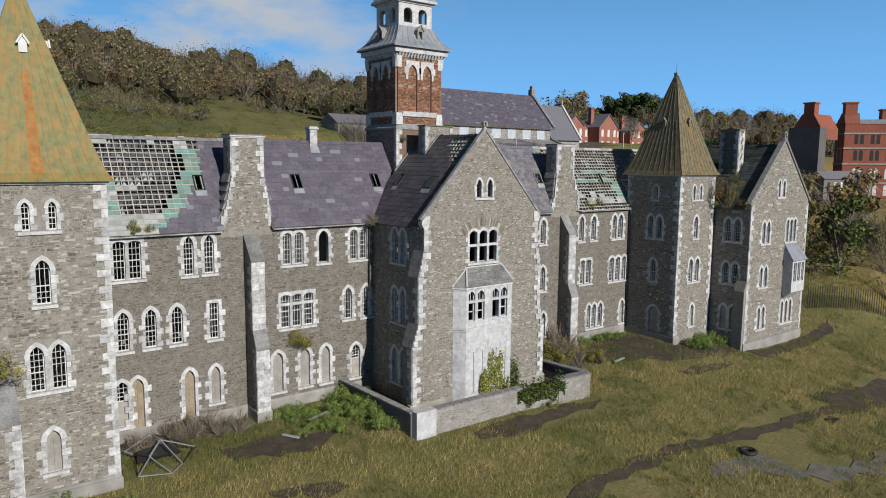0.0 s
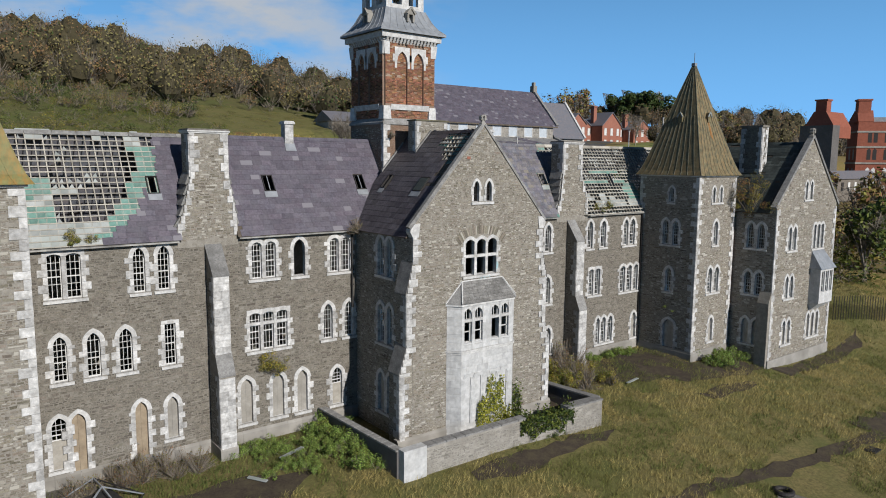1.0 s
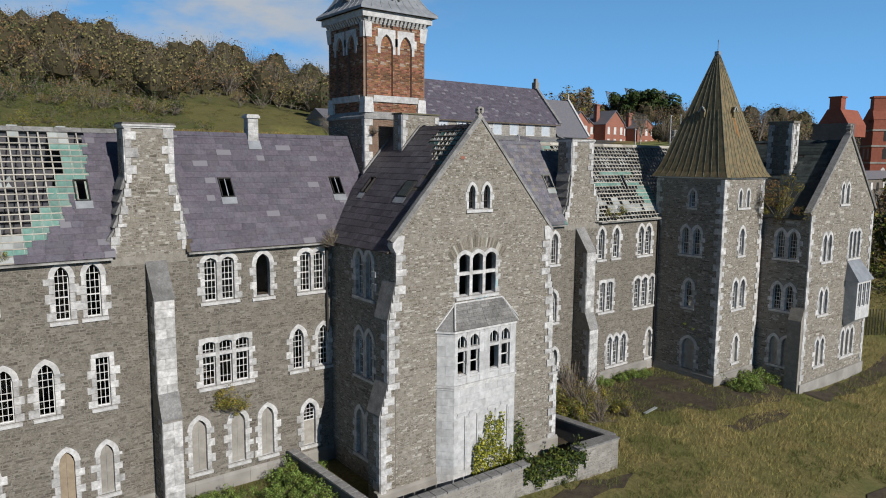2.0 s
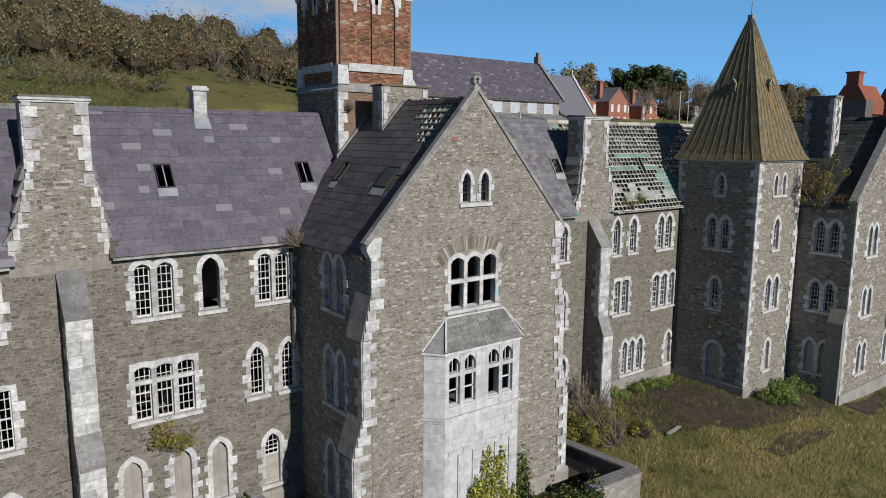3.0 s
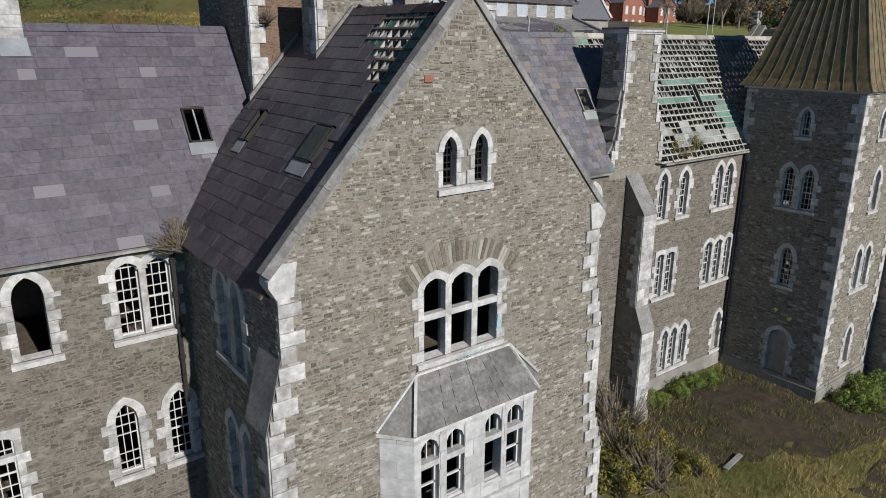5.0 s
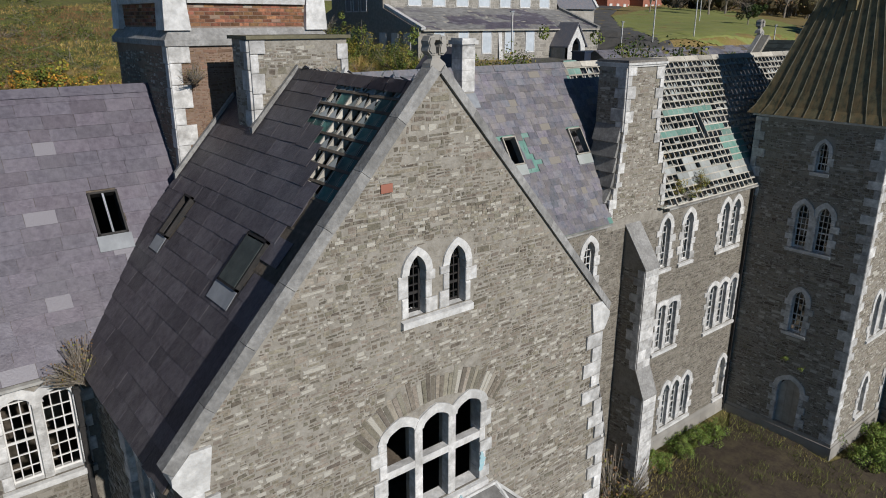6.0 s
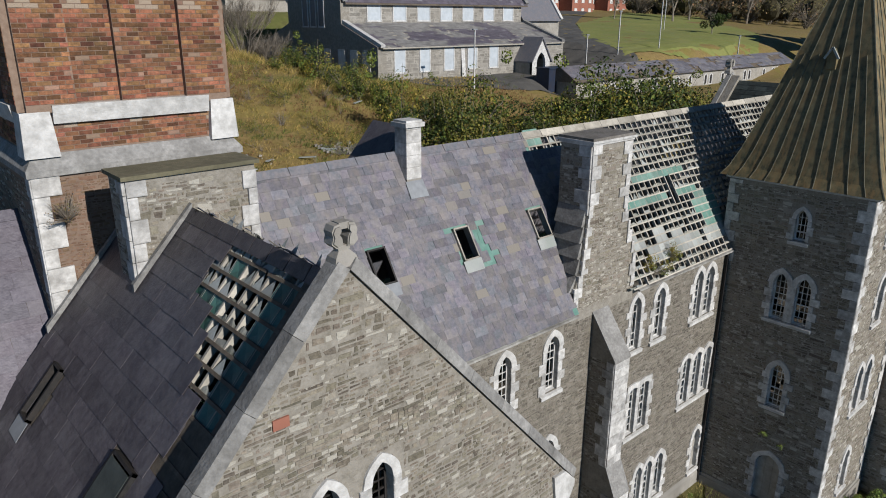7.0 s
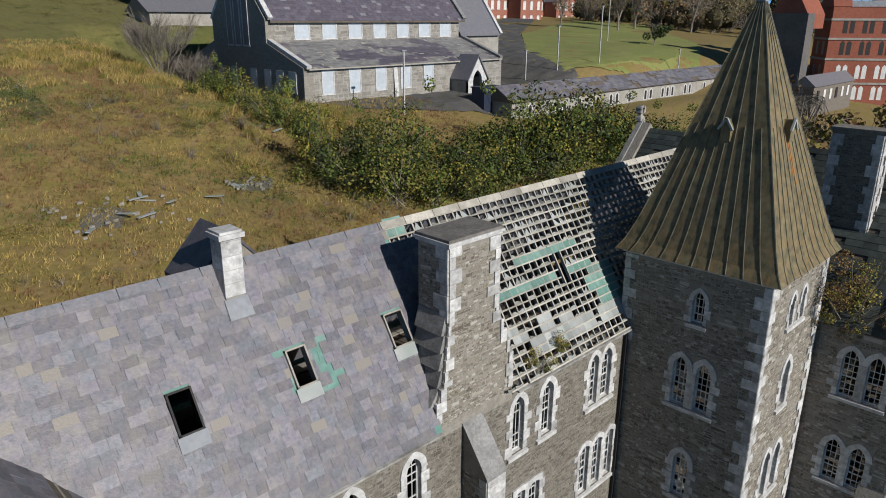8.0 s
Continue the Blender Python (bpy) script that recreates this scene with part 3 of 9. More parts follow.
        for k in range(nn):
            xa, xb = u0 + (u1 - u0) * k / nn, u0 + (u1 - u0) * (k + 1) / nn
            za, zc = zt_in(xa), zt_in(xb)
            f.prism([pl.p(xa, za - 0.035, dd + 0.018), pl.p(xb, zc - 0.035, dd + 0.018), pl.p(xb, zc, dd + 0.018), pl.p(xa, za, dd + 0.018)], -pl.n * 0.05)
        for k in range(1, cols):
            x = u0 + (u1 - u0) * k / cols
            f.prism([pl.p(x - w / 2, z_lo, dd), pl.p(x + w / 2, z_lo, dd), pl.p(x + w / 2, zt_in(x), dd), pl.p(x - w / 2, zt_in(x), dd)], -pl.n * 0.03)
        nr = max(2, round(rows * (zt - z_lo) / 2.0))
        zr = [z_lo + (zs + 0.12 * rise - z_lo) * k / nr for k in range(nr + 1)]
        for k, z in enumerate(zr):
            ww = 0.05 if k in (0, nr // 2) else w
            if r.random() < 0.06 and k:
                continue
            f.prism([pl.p(u0, z, dd + 0.004), pl.p(u1, z, dd + 0.004), pl.p(u1, z + ww, dd + 0.004), pl.p(u0, z + ww, dd + 0.004)], -pl.n * 0.035)
        part("frame", f, paint, ob, "white-painted sash frame with glazing bars" if paint == "white" else "rusted iron casement with small panes")
        gone = r.uniform(0.45, 0.85) if lost is None else lost
        zr.append(zt)
        for i in range(cols):
            xa, xb = u0 + (u1 - u0) * i / cols, u0 + (u1 - u0) * (i + 1) / cols
            for k in range(len(zr) - 1):
                if r.random() < gone:
                    continue
                za, zc = zr[k], zr[k + 1]
                ta, tb = min(zc, zt_in(xa) - 0.01), min(zc, zt_in(xb) - 0.01)
                if max(ta, tb) <= za + 0.01:
                    continue
                tilt = r.uniform(-0.006, 0.006)
                pn.add([pl.p(xa, za, dd - 0.012), pl.p(xb, za, dd - 0.012 + tilt), pl.p(xb, max(tb, za), dd - 0.012), pl.p(xa, max(ta, za), dd - 0.012)], [(0, 1, 2, 3)])
        if pn.f:
            part("pane", pn, "glass", ob, "remaining old panes", "stuff", mend=False)
    if transom:
        tg = Geo()
        tg.prism([pl.p(lights[0][0] - 0.02, transom, 0.015), pl.p(lights[-1][1] + 0.02, transom, 0.015), pl.p(lights[-1][1] + 0.02, transom + 0.15, 0.015), pl.p(lights[0][0] - 0.02, transom + 0.15, 0.015)], -pl.n * 0.17)
        part("transom", tg, stone, ob)
    return ob


def hole_of(lights, zb, zt):
    return [(u0 - 0.02, u1 + 0.02, zb - 0.02, zt + 0.02) for u0, u1 in lights]


def keep_of(lights, zb, zt):
    return [(lights[0][0] - 0.2, lights[-1][1] + 0.2, zb - 0.15, zt + 0.12)]


def facade(pl, parent, u0, u1, z0, top, wins, seed, label="", singles=None, extra=(), small=1.0, name="wall", voids=(), stone="rubble"):
    """Wall, rubble and windows of one face."""
    holes = [h for w in wins for h in hole_of(w[0], w[1], w[2])] + list(voids)
    keep = [h for w in wins for h in keep_of(w[0], w[1], w[2])] + list(extra)
    body = wall_body(pl, u0, u1, z0, top, holes, name, parent, "mortar_w" if stone == "rubble_w" else "mortar", 0.3, label=label or "grey-brown rubble stone wall")
    rubble(pl, u0, u1, z0, top, keep, "rubble", body, seed, singles, small, stone)
    for i, w in enumerate(wins):
        kw = w[4] if len(w) > 4 else {}
        window(pl, parent, w[0], w[1], w[2], w[3], seed=seed + i, **kw)
    return body


def quoin(parent, pl, ua, ub, za, zb, d=0.05):
    turn = Matrix((pl.u, -pl.n, pl.w)).transposed().to_4x4()
    m = Matrix.Translation(pl.p((ua + ub) / 2, (za + zb) / 2, -0.05)) @ turn @ Matrix.Diagonal((ub - ua, d + 0.05, zb - za, 1))
    piece("quoin", QUOIN, m, parent)


def quoins(parent, pl, edge, side, z0, z1, seed, wide=0.55, slim=0.3, d=0.045, step=0.36):
    """Long and short corner stones up one edge. edge: u, or a function of z."""
    r = random.Random(seed)
    z, k = z0, 0
    while z < z1 - 0.1:
        h = min(r.uniform(step * 0.8, step * 1.2), z1 - z)
        w = (wide if k % 2 else slim) * r.uniform(0.85, 1.1)
        e = edge(z + h / 2) if callable(edge) else edge
        quoin(parent, pl, min(e, e + side * w), max(e, e + side * w), z + 0.006, z + h - 0.006, d + r.uniform(0, 0.012))
        z += h
        k += 1


# ---------------------------------------------------------------- the ground
def smooth(a, b, x):
    t = min(1.0, max(0.0, (x - a) / (b - a)))
    return t * t * (3 - 2 * t)


def table(x, rows):
    for (a, za), (b, zb) in zip(rows, rows[1:]):
        if x <= b:
            return za + (zb - za) * max(0.0, (x - a) / (b - a))
    return rows[-1][1]


FRONT = [(-400, -14), (-30, -7), (0, -5.2), (10, -4.0), (20, -2.45), (26, -1.2), (30, -0.45), (34, 0.0), (60, 0.0)]
BACK = [(40, 3.4), (46, 4.2), (60, 7.0), (75, 9.8), (83, 12.2), (90, 12.6), (400, 12.6)]
CREST = [(-90, 2.0), (0, 8.2), (10, 7.6), (20, 6.4), (32, 4.4), (40, 2.6), (46, 1.6), (55, 1.3), (70, 0.2), (100, 0.0)]


def ground_z(x, y):
    f = table(y, FRONT) - 0.6 * smooth(46, 60, x) * smooth(38, 28, y)
    b = table(y, BACK)
    d, az = math.hypot(x, y), math.degrees(math.atan2(x, max(y, 1e-3)))
    crest = 15 + 240 * math.tan(radians(table(az, CREST)))
    lift = 12.6 + (crest - 12.6) * min(1.0, max(0.0, (d - 95) / 145))
    if d > 95 and y > 60:
        level = max(smooth(64, 58, x), smooth(116, 126, y), smooth(104, 114, x))     # the terrace round the church
        b = b + (lift - 12.6) * smooth(62, 90, y) * level if crest > 12.6 else b
    b += 10.0 * smooth(262, 330, d) * smooth(40, 47, az) * smooth(82, 72, az)
    # a bank stands behind and beside the far end of the building
    bank = smooth(40.5, 44.5, y) if x < 60 else max(smooth(40.5, 44.5, y), smooth(64, 76, x + (y - 30) * 0.35) * smooth(22, 34, y) * 0.9)
    z = f + (b - f) * bank
    if x > 86 and z > 10.2:
        z -= (z - 10.2) * smooth(86, 92, x) * smooth(150, 135, x) * smooth(62, 70, y) * smooth(85, 80, y)
    rough = 0.22 * noise.noise((x * 0.13, y * 0.13, 0)) + (0.07 + 0.12 * smooth(46, 52, y)) * noise.noise((x * 0.6, y * 0.6, 3))
    return z + rough * (1 if not (0 < x < 66 and 31 < y < 45) else 0.2)


def axis_steps(fine_a, fine_b, step, far):
    out, x, s = [], fine_b, step
    while x < far:
        s *= 1.22
        x += s
        out.append(x)
    low, x, s = [], fine_a, step
    while x > -far:
        s *= 1.22
        x -= s
        low.append(x)
    n = int((fine_b - fine_a) / step)
    return sorted(low) + [fine_a + i * step for i in range(n + 1)] + out


gx, gy = axis_steps(-10, 120, 1.25, 2600), axis_steps(-4, 128, 1.25, 2600)
g = Geo()
g.v = [(x, y, ground_z(x, y)) for y in gy for x in gx]
nx = len(gx)
for j in range(len(gy) - 1):
    for i in range(nx - 1):
        g.f.append((j * nx + i, j * nx + i + 1, (j + 1) * nx + i + 1, (j + 1) * nx + i))
        cx, cy = (gx[i] + gx[i + 1]) / 2, (gy[j] + gy[j + 1]) / 2
        if 46 < cx < 90 and 115.5 + max(0.0, cx - 58) * 1.3 < cy < 147:
            g.m.append(3)
        elif (cx < 110 and cy > 117) or (cx < 46 and cy > 93 + 5 * noise.noise((cx * 0.2, cy * 0.2, 1))):
            g.m.append(2)
        else:
            g.m.append(1 if cy > 42 or cx > 76 else 0)
ground = part("ground", g, ["ground", "slope", "wood_floor", "pasture"], None, "rough meadow and scrubby hillside around the building", "structure", mend=False)
ground["category"] = "ground"
for p in ground.data.polygons:
    p.use_smooth = True


def lay(name, mat, outline, lift=0.04, label="", step=0.8, jitter=0.25, seed=1, category="path"):
    """A patch that lies on the ground, with an uneven edge: outline is a list of (x, y)."""
    r = random.Random(seed)
    pts = []
    for (a, b), (c, d) in zip(outline, outline[1:] + outline[:1]):
        n = max(1, int(math.hypot(c - a, d - b) / step))
        for k in range(n):
            pts.append((a + (c - a) * k / n + r.uniform(-jitter, jitter), b + (d - b) * k / n + r.uniform(-jitter, jitter)))
    bm = bmesh.new()
    vs = [bm.verts.new((x, y, 0)) for x, y in pts]
    f = bm.faces.new(vs)
    bmesh.ops.triangulate(bm, faces=[f])
    for _ in range(3):
        long = [e for e in bm.edges if e.calc_length() > 1.3]
        if not long:
            break
        bmesh.ops.subdivide_edges(bm, edges=long, cuts=1)
        bmesh.ops.triangulate(bm, faces=bm.faces[:])
    for v in bm.verts:
        v.co.z = ground_z(v.co.x, v.co.y) + lift
    me = bpy.data.meshes.new(name)
    bm.to_mesh(me)
    bm.free()
    me.materials.append(M[mat])
    ob = new(name, me)
    return tagged(ob, label, category, kind="structure")


# ---------------------------------------------------------------- the wings
FY = 37.6                       # face of the wings
EAVE_Y, EAVE_Z, RIDGE_Y, RIDGE_Z = 37.35, 10.9, 40.57, 15.95
BACK_Y = 2 * RIDGE_Y - FY
face = Plane((0, FY, 0), (1, 0, 0), (0, -1, 0))
rear = Plane((0, BACK_Y, 0), (1, 0, 0), (0, 1, 0))
slope_v = Vector((0, RIDGE_Y - EAVE_Y, RIDGE_Z - EAVE_Z))
SLOPE_L = slope_v.length
slope_v.normalize()
front_roof = Plane((0, EAVE_Y, EAVE_Z), (1, 0, 0), Vector((1, 0, 0)).cross(slope_v), slope_v)
back_v = Vector((0, -slope_v.y, slope_v.z))
back_roof = Plane((0, 2 * RIDGE_Y - EAVE_Y, EAVE_Z), (1, 0, 0), back_v.cross(Vector((1, 0, 0))), back_v)


def slate_mesh(mat):
    gg = Geo()
    gg.add([(-.5, 0, 0.014), (.5, 0, 0.014), (.5, 1, 0.0), (-.5, 1, 0.0), (-.5, 0, 0.024), (.5, 0, 0.024), (.5, 1, 0.008), (-.5, 1, 0.008)],
           [(0, 3, 2, 1), (4, 5, 6, 7), (0, 1, 5, 4), (1, 2, 6, 5), (2, 3, 7, 6), (3, 0, 4, 7)])
    return gg.mesh("slate", [M[mat]])


def slates(parent, R, rng_u, v0, v1, w, h, mat, mat_far, seed, gone=lambda u, v: False, singles=None, limit=300, name="slate", cut=()):
    """Rows of slates up a slope. rng_u(v) gives the row's ends; gone() leaves slates out; singles: (ua, ub, va, vb)."""
    r = random.Random(seed)
    me = slate_mesh(mat)
    far = Geo()
    v, row, count = v0, 0, 0
    turn = Matrix((R.u, R.w, R.n)).transposed().to_4x4()
    base = [p.co.copy() for p in me.vertices]
    faces = [tuple(p.vertices) for p in me.polygons]
    while v < v1 - 0.05:
        a, b = rng_u(v)
        u = a - (w * 0.5 if row % 2 else 0)
        while u < b:
            ww = w * r.uniform(0.62, 1.35)
            x0, x1 = max(a, u), min(b, u + ww)
            u += ww
            for ca, cb, cv0, cv1 in cut:                 # slates are trimmed round an opening
                if v < cv1 and v + h > cv0 and x0 < cb and x1 > ca:
                    if ca - x0 >= x1 - cb:
                        x1 = ca
                    else:
                        x0 = cb
            if x1 - x0 < 0.06:
                continue
            mid = (x0 + x1) / 2
            if gone(mid, v + h / 2):
                continue
            hh = min(h * 1.35, v1 - v)
            slip = r.uniform(-0.03, 0.0) if r.random() < 0.12 else 0
            m = (Matrix.Translation(R.p(mid, v + slip, 0.004 + r.uniform(0, 0.006))) @ turn
                 @ Matrix.Rotation(r.uniform(-0.012, 0.012) * (3 if r.random() < 0.06 else 1), 4, "Z") @ Matrix.Diagonal((x1 - x0 - 0.005, hh, 1, 1)))
            if singles and count < limit and singles[0] < mid < singles[1] and singles[2] <= v < singles[3]:
                piece(name, me, m, parent)
                count += 1
            else:
                far.add([m @ c for c in base], faces)
        v += h
        row += 1
    if far.f:
        part("slating", far, mat_far, parent, kind="stuff", mend=False)


def skylight(parent, R, u0, u1, v0, v1, state="broken", seed=0):
    """A small cast roof light: frame, flashing apron, what is left of its glazing."""
    g = Geo()
    for a, b, c, d in ((u0, u0 + 0.045, v0, v1), (u1 - 0.045, u1, v0, v1), (u0, u1, v0, v0 + 0.045), (u0, u1, v1 - 0.045, v1)):
        g.prism([R.p(a, c, 0.1), R.p(b, c, 0.1), R.p(b, d, 0.1), R.p(a, d, 0.1)], -R.n * 0.22)
    ob = part("skylight", g, "iron" if state != "bare" else "lath", parent, "small broken roof light")
    ap = Geo()
    ap.prism([R.p(u0 - 0.05, v0 - 0.34, 0.045), R.p(u1 + 0.05, v0 - 0.34, 0.045), R.p(u1 + 0.05, v0, 0.06), R.p(u0 - 0.05, v0, 0.06)], R.n * 0.01)
    part("apron", ap, "felt_grey" if state == "bare" else "lead", ob, "pale lead apron")
    if state == "broken":
        b = Geo()
        mid = (u0 + u1) / 2
        b.prism([R.p(mid - 0.02, v0, 0.085), R.p(mid + 0.02, v0, 0.085), R.p(mid + 0.02, v1, 0.085), R.p(mid - 0.02, v1, 0.085)], -R.n * 0.03)
        part("glazing_bar", b, "lead", ob)


def stripped(parent, R, u0, u1, v0, v1, cell, seed, rafter=0.34, gap=0.29, felt_mat="felt", rise=lambda u: 0.0, rag=(0.1, 0.42), batten_mat="lath"):
    """A roof slope stripped of its slates: rafters, battens, and patches of felt. cell(u, v) says what covers a field:
    '' open, 'felt', 'grey', 'slate', 'none' (no batten either)."""
    r = random.Random(seed)
    n = int((u1 - u0) / rafter)
    for i in range(n + 1):
        u = u0 + (u1 - u0) * i / n
        g = Geo()
        g.prism([R.p(u - 0.025, v0 + rise(u), -0.012), R.p(u + 0.025, v0 + rise(u), -0.012), R.p(u + 0.025, v1, -0.012), R.p(u - 0.025, v1, -0.012)], -R.n * 0.11)
        part("rafter", g, "lath", parent)
    rows = int((v1 - v0) / gap)
    felt, grey, scrap = Geo(), Geo(), Geo()
    for k in range(rows + 1):
        v = v0 + gap * k
        # battens break off here and there
        u = u0
        runs, start = [], None
        steps = n * 2
        for i in range(steps + 1):
            uu = u0 + (u1 - u0) * i / steps
            on = cell(uu, v) != "none" and r.random() > 0.012
            if on and start is None:
                start = uu
            if (not on or i == steps) and start is not None:
                runs.append((start, uu))
                start = None
        g = Geo()
        for a, b in runs:
            if b - a > 0.1:
                s = r.uniform(-0.012, 0.012)
                g.prism([R.p(a - 0.05, v + s, 0.012), R.p(b + 0.03, v - s, 0.012), R.p(b + 0.03, v - s + 0.05, 0.012), R.p(a - 0.05, v + s + 0.05, 0.012)], -R.n * 0.03)
        if g.f:
            part("batten", g, batten_mat, parent)
        for i in range(n):
            a, b = u0 + (u1 - u0) * i / n, u0 + (u1 - u0) * (i + 1) / n
            what = cell((a + b) / 2, v + gap / 2)
            if what in ("felt", "grey"):
                da, db, dc = (r.uniform(-0.05, 0.05) for _ in range(3))
                q = [R.p(a - 0.005, v + 0.02, -0.009), R.p(b + 0.005, v + 0.02 + da * 0.2, -0.009), R.p(b + 0.005 + db * 0.3, v + gap + 0.03, -0.009), R.p(a - 0.005 + dc * 0.3, v + gap + 0.03, -0.009)]
                mid = R.p((a + b) / 2, v + gap / 2, -0.035)
                (felt if what == "felt" else grey).add(q + [mid], [(0, 1, 4), (1, 2, 4), (2, 3, 4), (3, 0, 4)])
            elif what in ("", "torn") and r.random() < 0.8:
                hs = [gap * r.uniform(*rag) for _ in range(4)]
                xs = [a + 0.02, a + (b - a) * 0.35, a + (b - a) * 0.68, b - 0.015]
                top = [R.p(x, v + 0.04 + h, -0.02 - 0.03 * r.random()) for x, h in zip(xs, hs)]
                low = [R.p(x, v + 0.03, -0.014) for x in xs]
                (scrap if r.random() < 0.8 else grey).add(low + top, [(0, 1, 5, 4), (1, 2, 6, 5), (2, 3, 7, 6)])
            if what == "torn":
                q = [R.p(a + 0.02, v + 0.05, -0.012), R.p(a + r.uniform(0.15, 0.3), v + 0.05, -0.012), R.p(a + r.uniform(0.05, 0.25), v + gap, -0.03)]
                grey.add(q, [(0, 1, 2)])
    if felt.f:
        part("felt", felt, felt_mat, parent, "torn teal roofing felt", "stuff", mend=False)
    if scrap.f:
        part("felt", scrap, "scrap", parent, "ragged pale underlay left along the battens", "stuff", mend=False)
    if grey.f:
        part("felt", grey, "felt_grey", parent, "bleached grey felt scraps", "stuff", mend=False)


def ridge_tiles(parent, u0, u1, mat="coping"):
    u = u0
    r = random.Random(int(u0 * 10))
    while u < u1 - 0.05:
        w = min(r.uniform(0.9, 1.3), u1 - u)
        g = Geo()
        a, b = u + 0.01, u + w - 0.01
        g.prism([(a, RIDGE_Y - 0.14, RIDGE_Z - 0.12), (a, RIDGE_Y, RIDGE_Z + 0.07), (a, RIDGE_Y + 0.14, RIDGE_Z - 0.12), (a, RIDGE_Y, RIDGE_Z - 0.02)], (b - a, 0, 0))
        part("ridge_tile", g, mat, parent)
        u += w


BREASTS = [(12.75, 15.72), (38.95, 42.2)]      # chimney breasts that break the eaves
GX0, GX1 = 22.57, 31.83                       # sides of the gabled block


def wing(name, label, x0, x1, wins, seed, keep=()):
    """A three-storey wing between two cross walls: front, rear, floors."""
    t = thing(name, (x0 + x1) / 2, FY, 0, label, "building wing", "wings of the building")
    facade(face, t, x0, x1, -0.6, EAVE_Z - 0.08, wins, seed, extra=keep, small=1.12, stone="rubble_w")
    wall_body(rear, x0, x1, -0.6, EAVE_Z - 0.1, [], "rear_wall", t, "mortar")
    for z in (0.15, 3.75, 7.55, 10.55):
        g = Geo()
        g.box(x0 + 0.02, x1 - 0.02, FY + 0.45, BACK_Y - 0.45, z, z + 0.2)
        part("floor_deck", g, "timber", t)
    # unseen end walls; their near-black colour stands in for the rooms' shade
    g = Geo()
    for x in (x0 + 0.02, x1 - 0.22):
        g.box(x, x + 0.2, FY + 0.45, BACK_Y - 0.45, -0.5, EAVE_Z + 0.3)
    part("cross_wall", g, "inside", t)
    # plinth course
    g = Geo()
    u = x0
    r = random.Random(seed)
    while u < x1:
        w = min(r.uniform(0.8, 1.3), x1 - u)
        g.prism([(u + 0.004, FY - 0.1, -0.6), (u + 0.004, FY - 0.1, 0.55), (u + 0.004, FY - 0.012, 0.68), (u + 0.004, FY - 0.012, -0.6)], (w - 0.008, 0, 0))
        u += w
    part("plinth", g, "plinth", t, "pale grey plinth course", "stuff")
    # eaves board and gutter
    cuts = [x0] + [c for b in BREASTS for c in b if x0 < c < x1] + [x1]
    for a, b in zip(cuts, cuts[1:]):
        if any(p <= (a + b) / 2 <= q for p, q in BREASTS) or GX0 < (a + b) / 2 < GX1:
            continue
        b = min(b, GX0) if a < GX0 else b
        a = max(a, GX1) if b > GX1 and a < GX1 else a
        g = Geo()
        g.prism([(a, EAVE_Y - 0.06, EAVE_Z - 0.1), (a, EAVE_Y + 0.2, EAVE_Z - 0.1), (a, EAVE_Y + 0.05, EAVE_Z - 0.02), (a, EAVE_Y - 0.06, EAVE_Z - 0.04)], (b - a, 0, 0))
        part("gutter", g, "gutter", t, "flaking pale eaves gutter")
    return t


G = lambda *a: list(a)
B, L = {"fill": "blocked"}, {}
wins_left = [
    (G((7.19, 7.75), (7.94, 8.52)), 8.62, 10.62, "seg"),
    (G((10.70, 11.21)), 8.57, 10.66, "point"), (G((11.80, 12.32)), 8.58, 10.68, "point"),
    (G((7.23, 7.77)), 4.9, 6.95, "point"), (G((8.58, 9.13)), 4.9, 6.95, "point"), (G((9.94, 10.50)), 4.9, 6.95, "point"),
    (G((11.98, 12.48)), 4.87, 6.9, "square"),
    (G((6.97, 7.60)), 0.9, 3.3, "point", {"fill": "half"}), (G((7.76, 8.36)), 0.6, 3.35, "point", {"fill": "ply"}),
    (G((10.48, 11.03)), 0.6, 3.32, "point", {"fill": "ply"}), (G((11.95, 12.46)), 1.2, 3.29, "point", B),
]
wins_mid = [
    (G((16.42, 16.95), (17.18, 17.72)), 8.65, 10.55, "low"), (G((18.75, 19.39)), 8.6, 10.56, "point", {"fill": "empty"}),
    (G((20.92, 21.46), (21.63, 22.18)), 8.6, 10.5, "low"),
    (G((16.22, 16.78), (16.97, 17.53), (17.72, 18.3)), 4.86, 6.86, "seg", {"transom": 6.2}),
    (G((20.48, 21.02)), 4.87, 6.85, "point"), (G((21.80, 22.34)), 4.85, 6.85, "point"),
    (G((15.63, 16.27)), 1.08, 3.45, "point", B), (G((17.39, 18.03)), 1.08, 3.42, "point", B), (G((18.82, 19.42)), 1.05, 3.37, "point", B),
    (G((20.97, 21.58)), 1.0, 3.13, "point", {"fill": "half"}),
]
wins_right = [
    (G((33.0, 33.56)), 8.48, 10.4, "point"), (G((35.74, 36.26)), 8.48, 10.37, "point"), (G((37.84, 38.40)), 8.46, 10.36, "point"),
    (G((37.9, 38.44)), 4.76, 6.68, "point"), (G((38.12, 38.62)), 1.1, 2.98, "point"),
    (G((42.30, 42.84)), 8.4, 10.42, "point"), (G((43.78, 44.36)), 8.4, 10.4, "point"),
    (G((46.50, 47.04), (47.28, 47.87)), 8.36, 10.38, "point"),
    (G((42.60, 43.10), (43.32, 43.86)), 4.82, 6.8, "seg"),
    (G((46.28, 46.86), (47.12, 47.68), (47.95, 48.45)), 4.68, 6.74, "low"),
    (G((43.58, 44.02), (44.2, 44.72), (45.0, 45.52)), 0.95, 2.98, "point"), (G((47.88, 48.42)), 0.87, 2.88, "point", B),
]
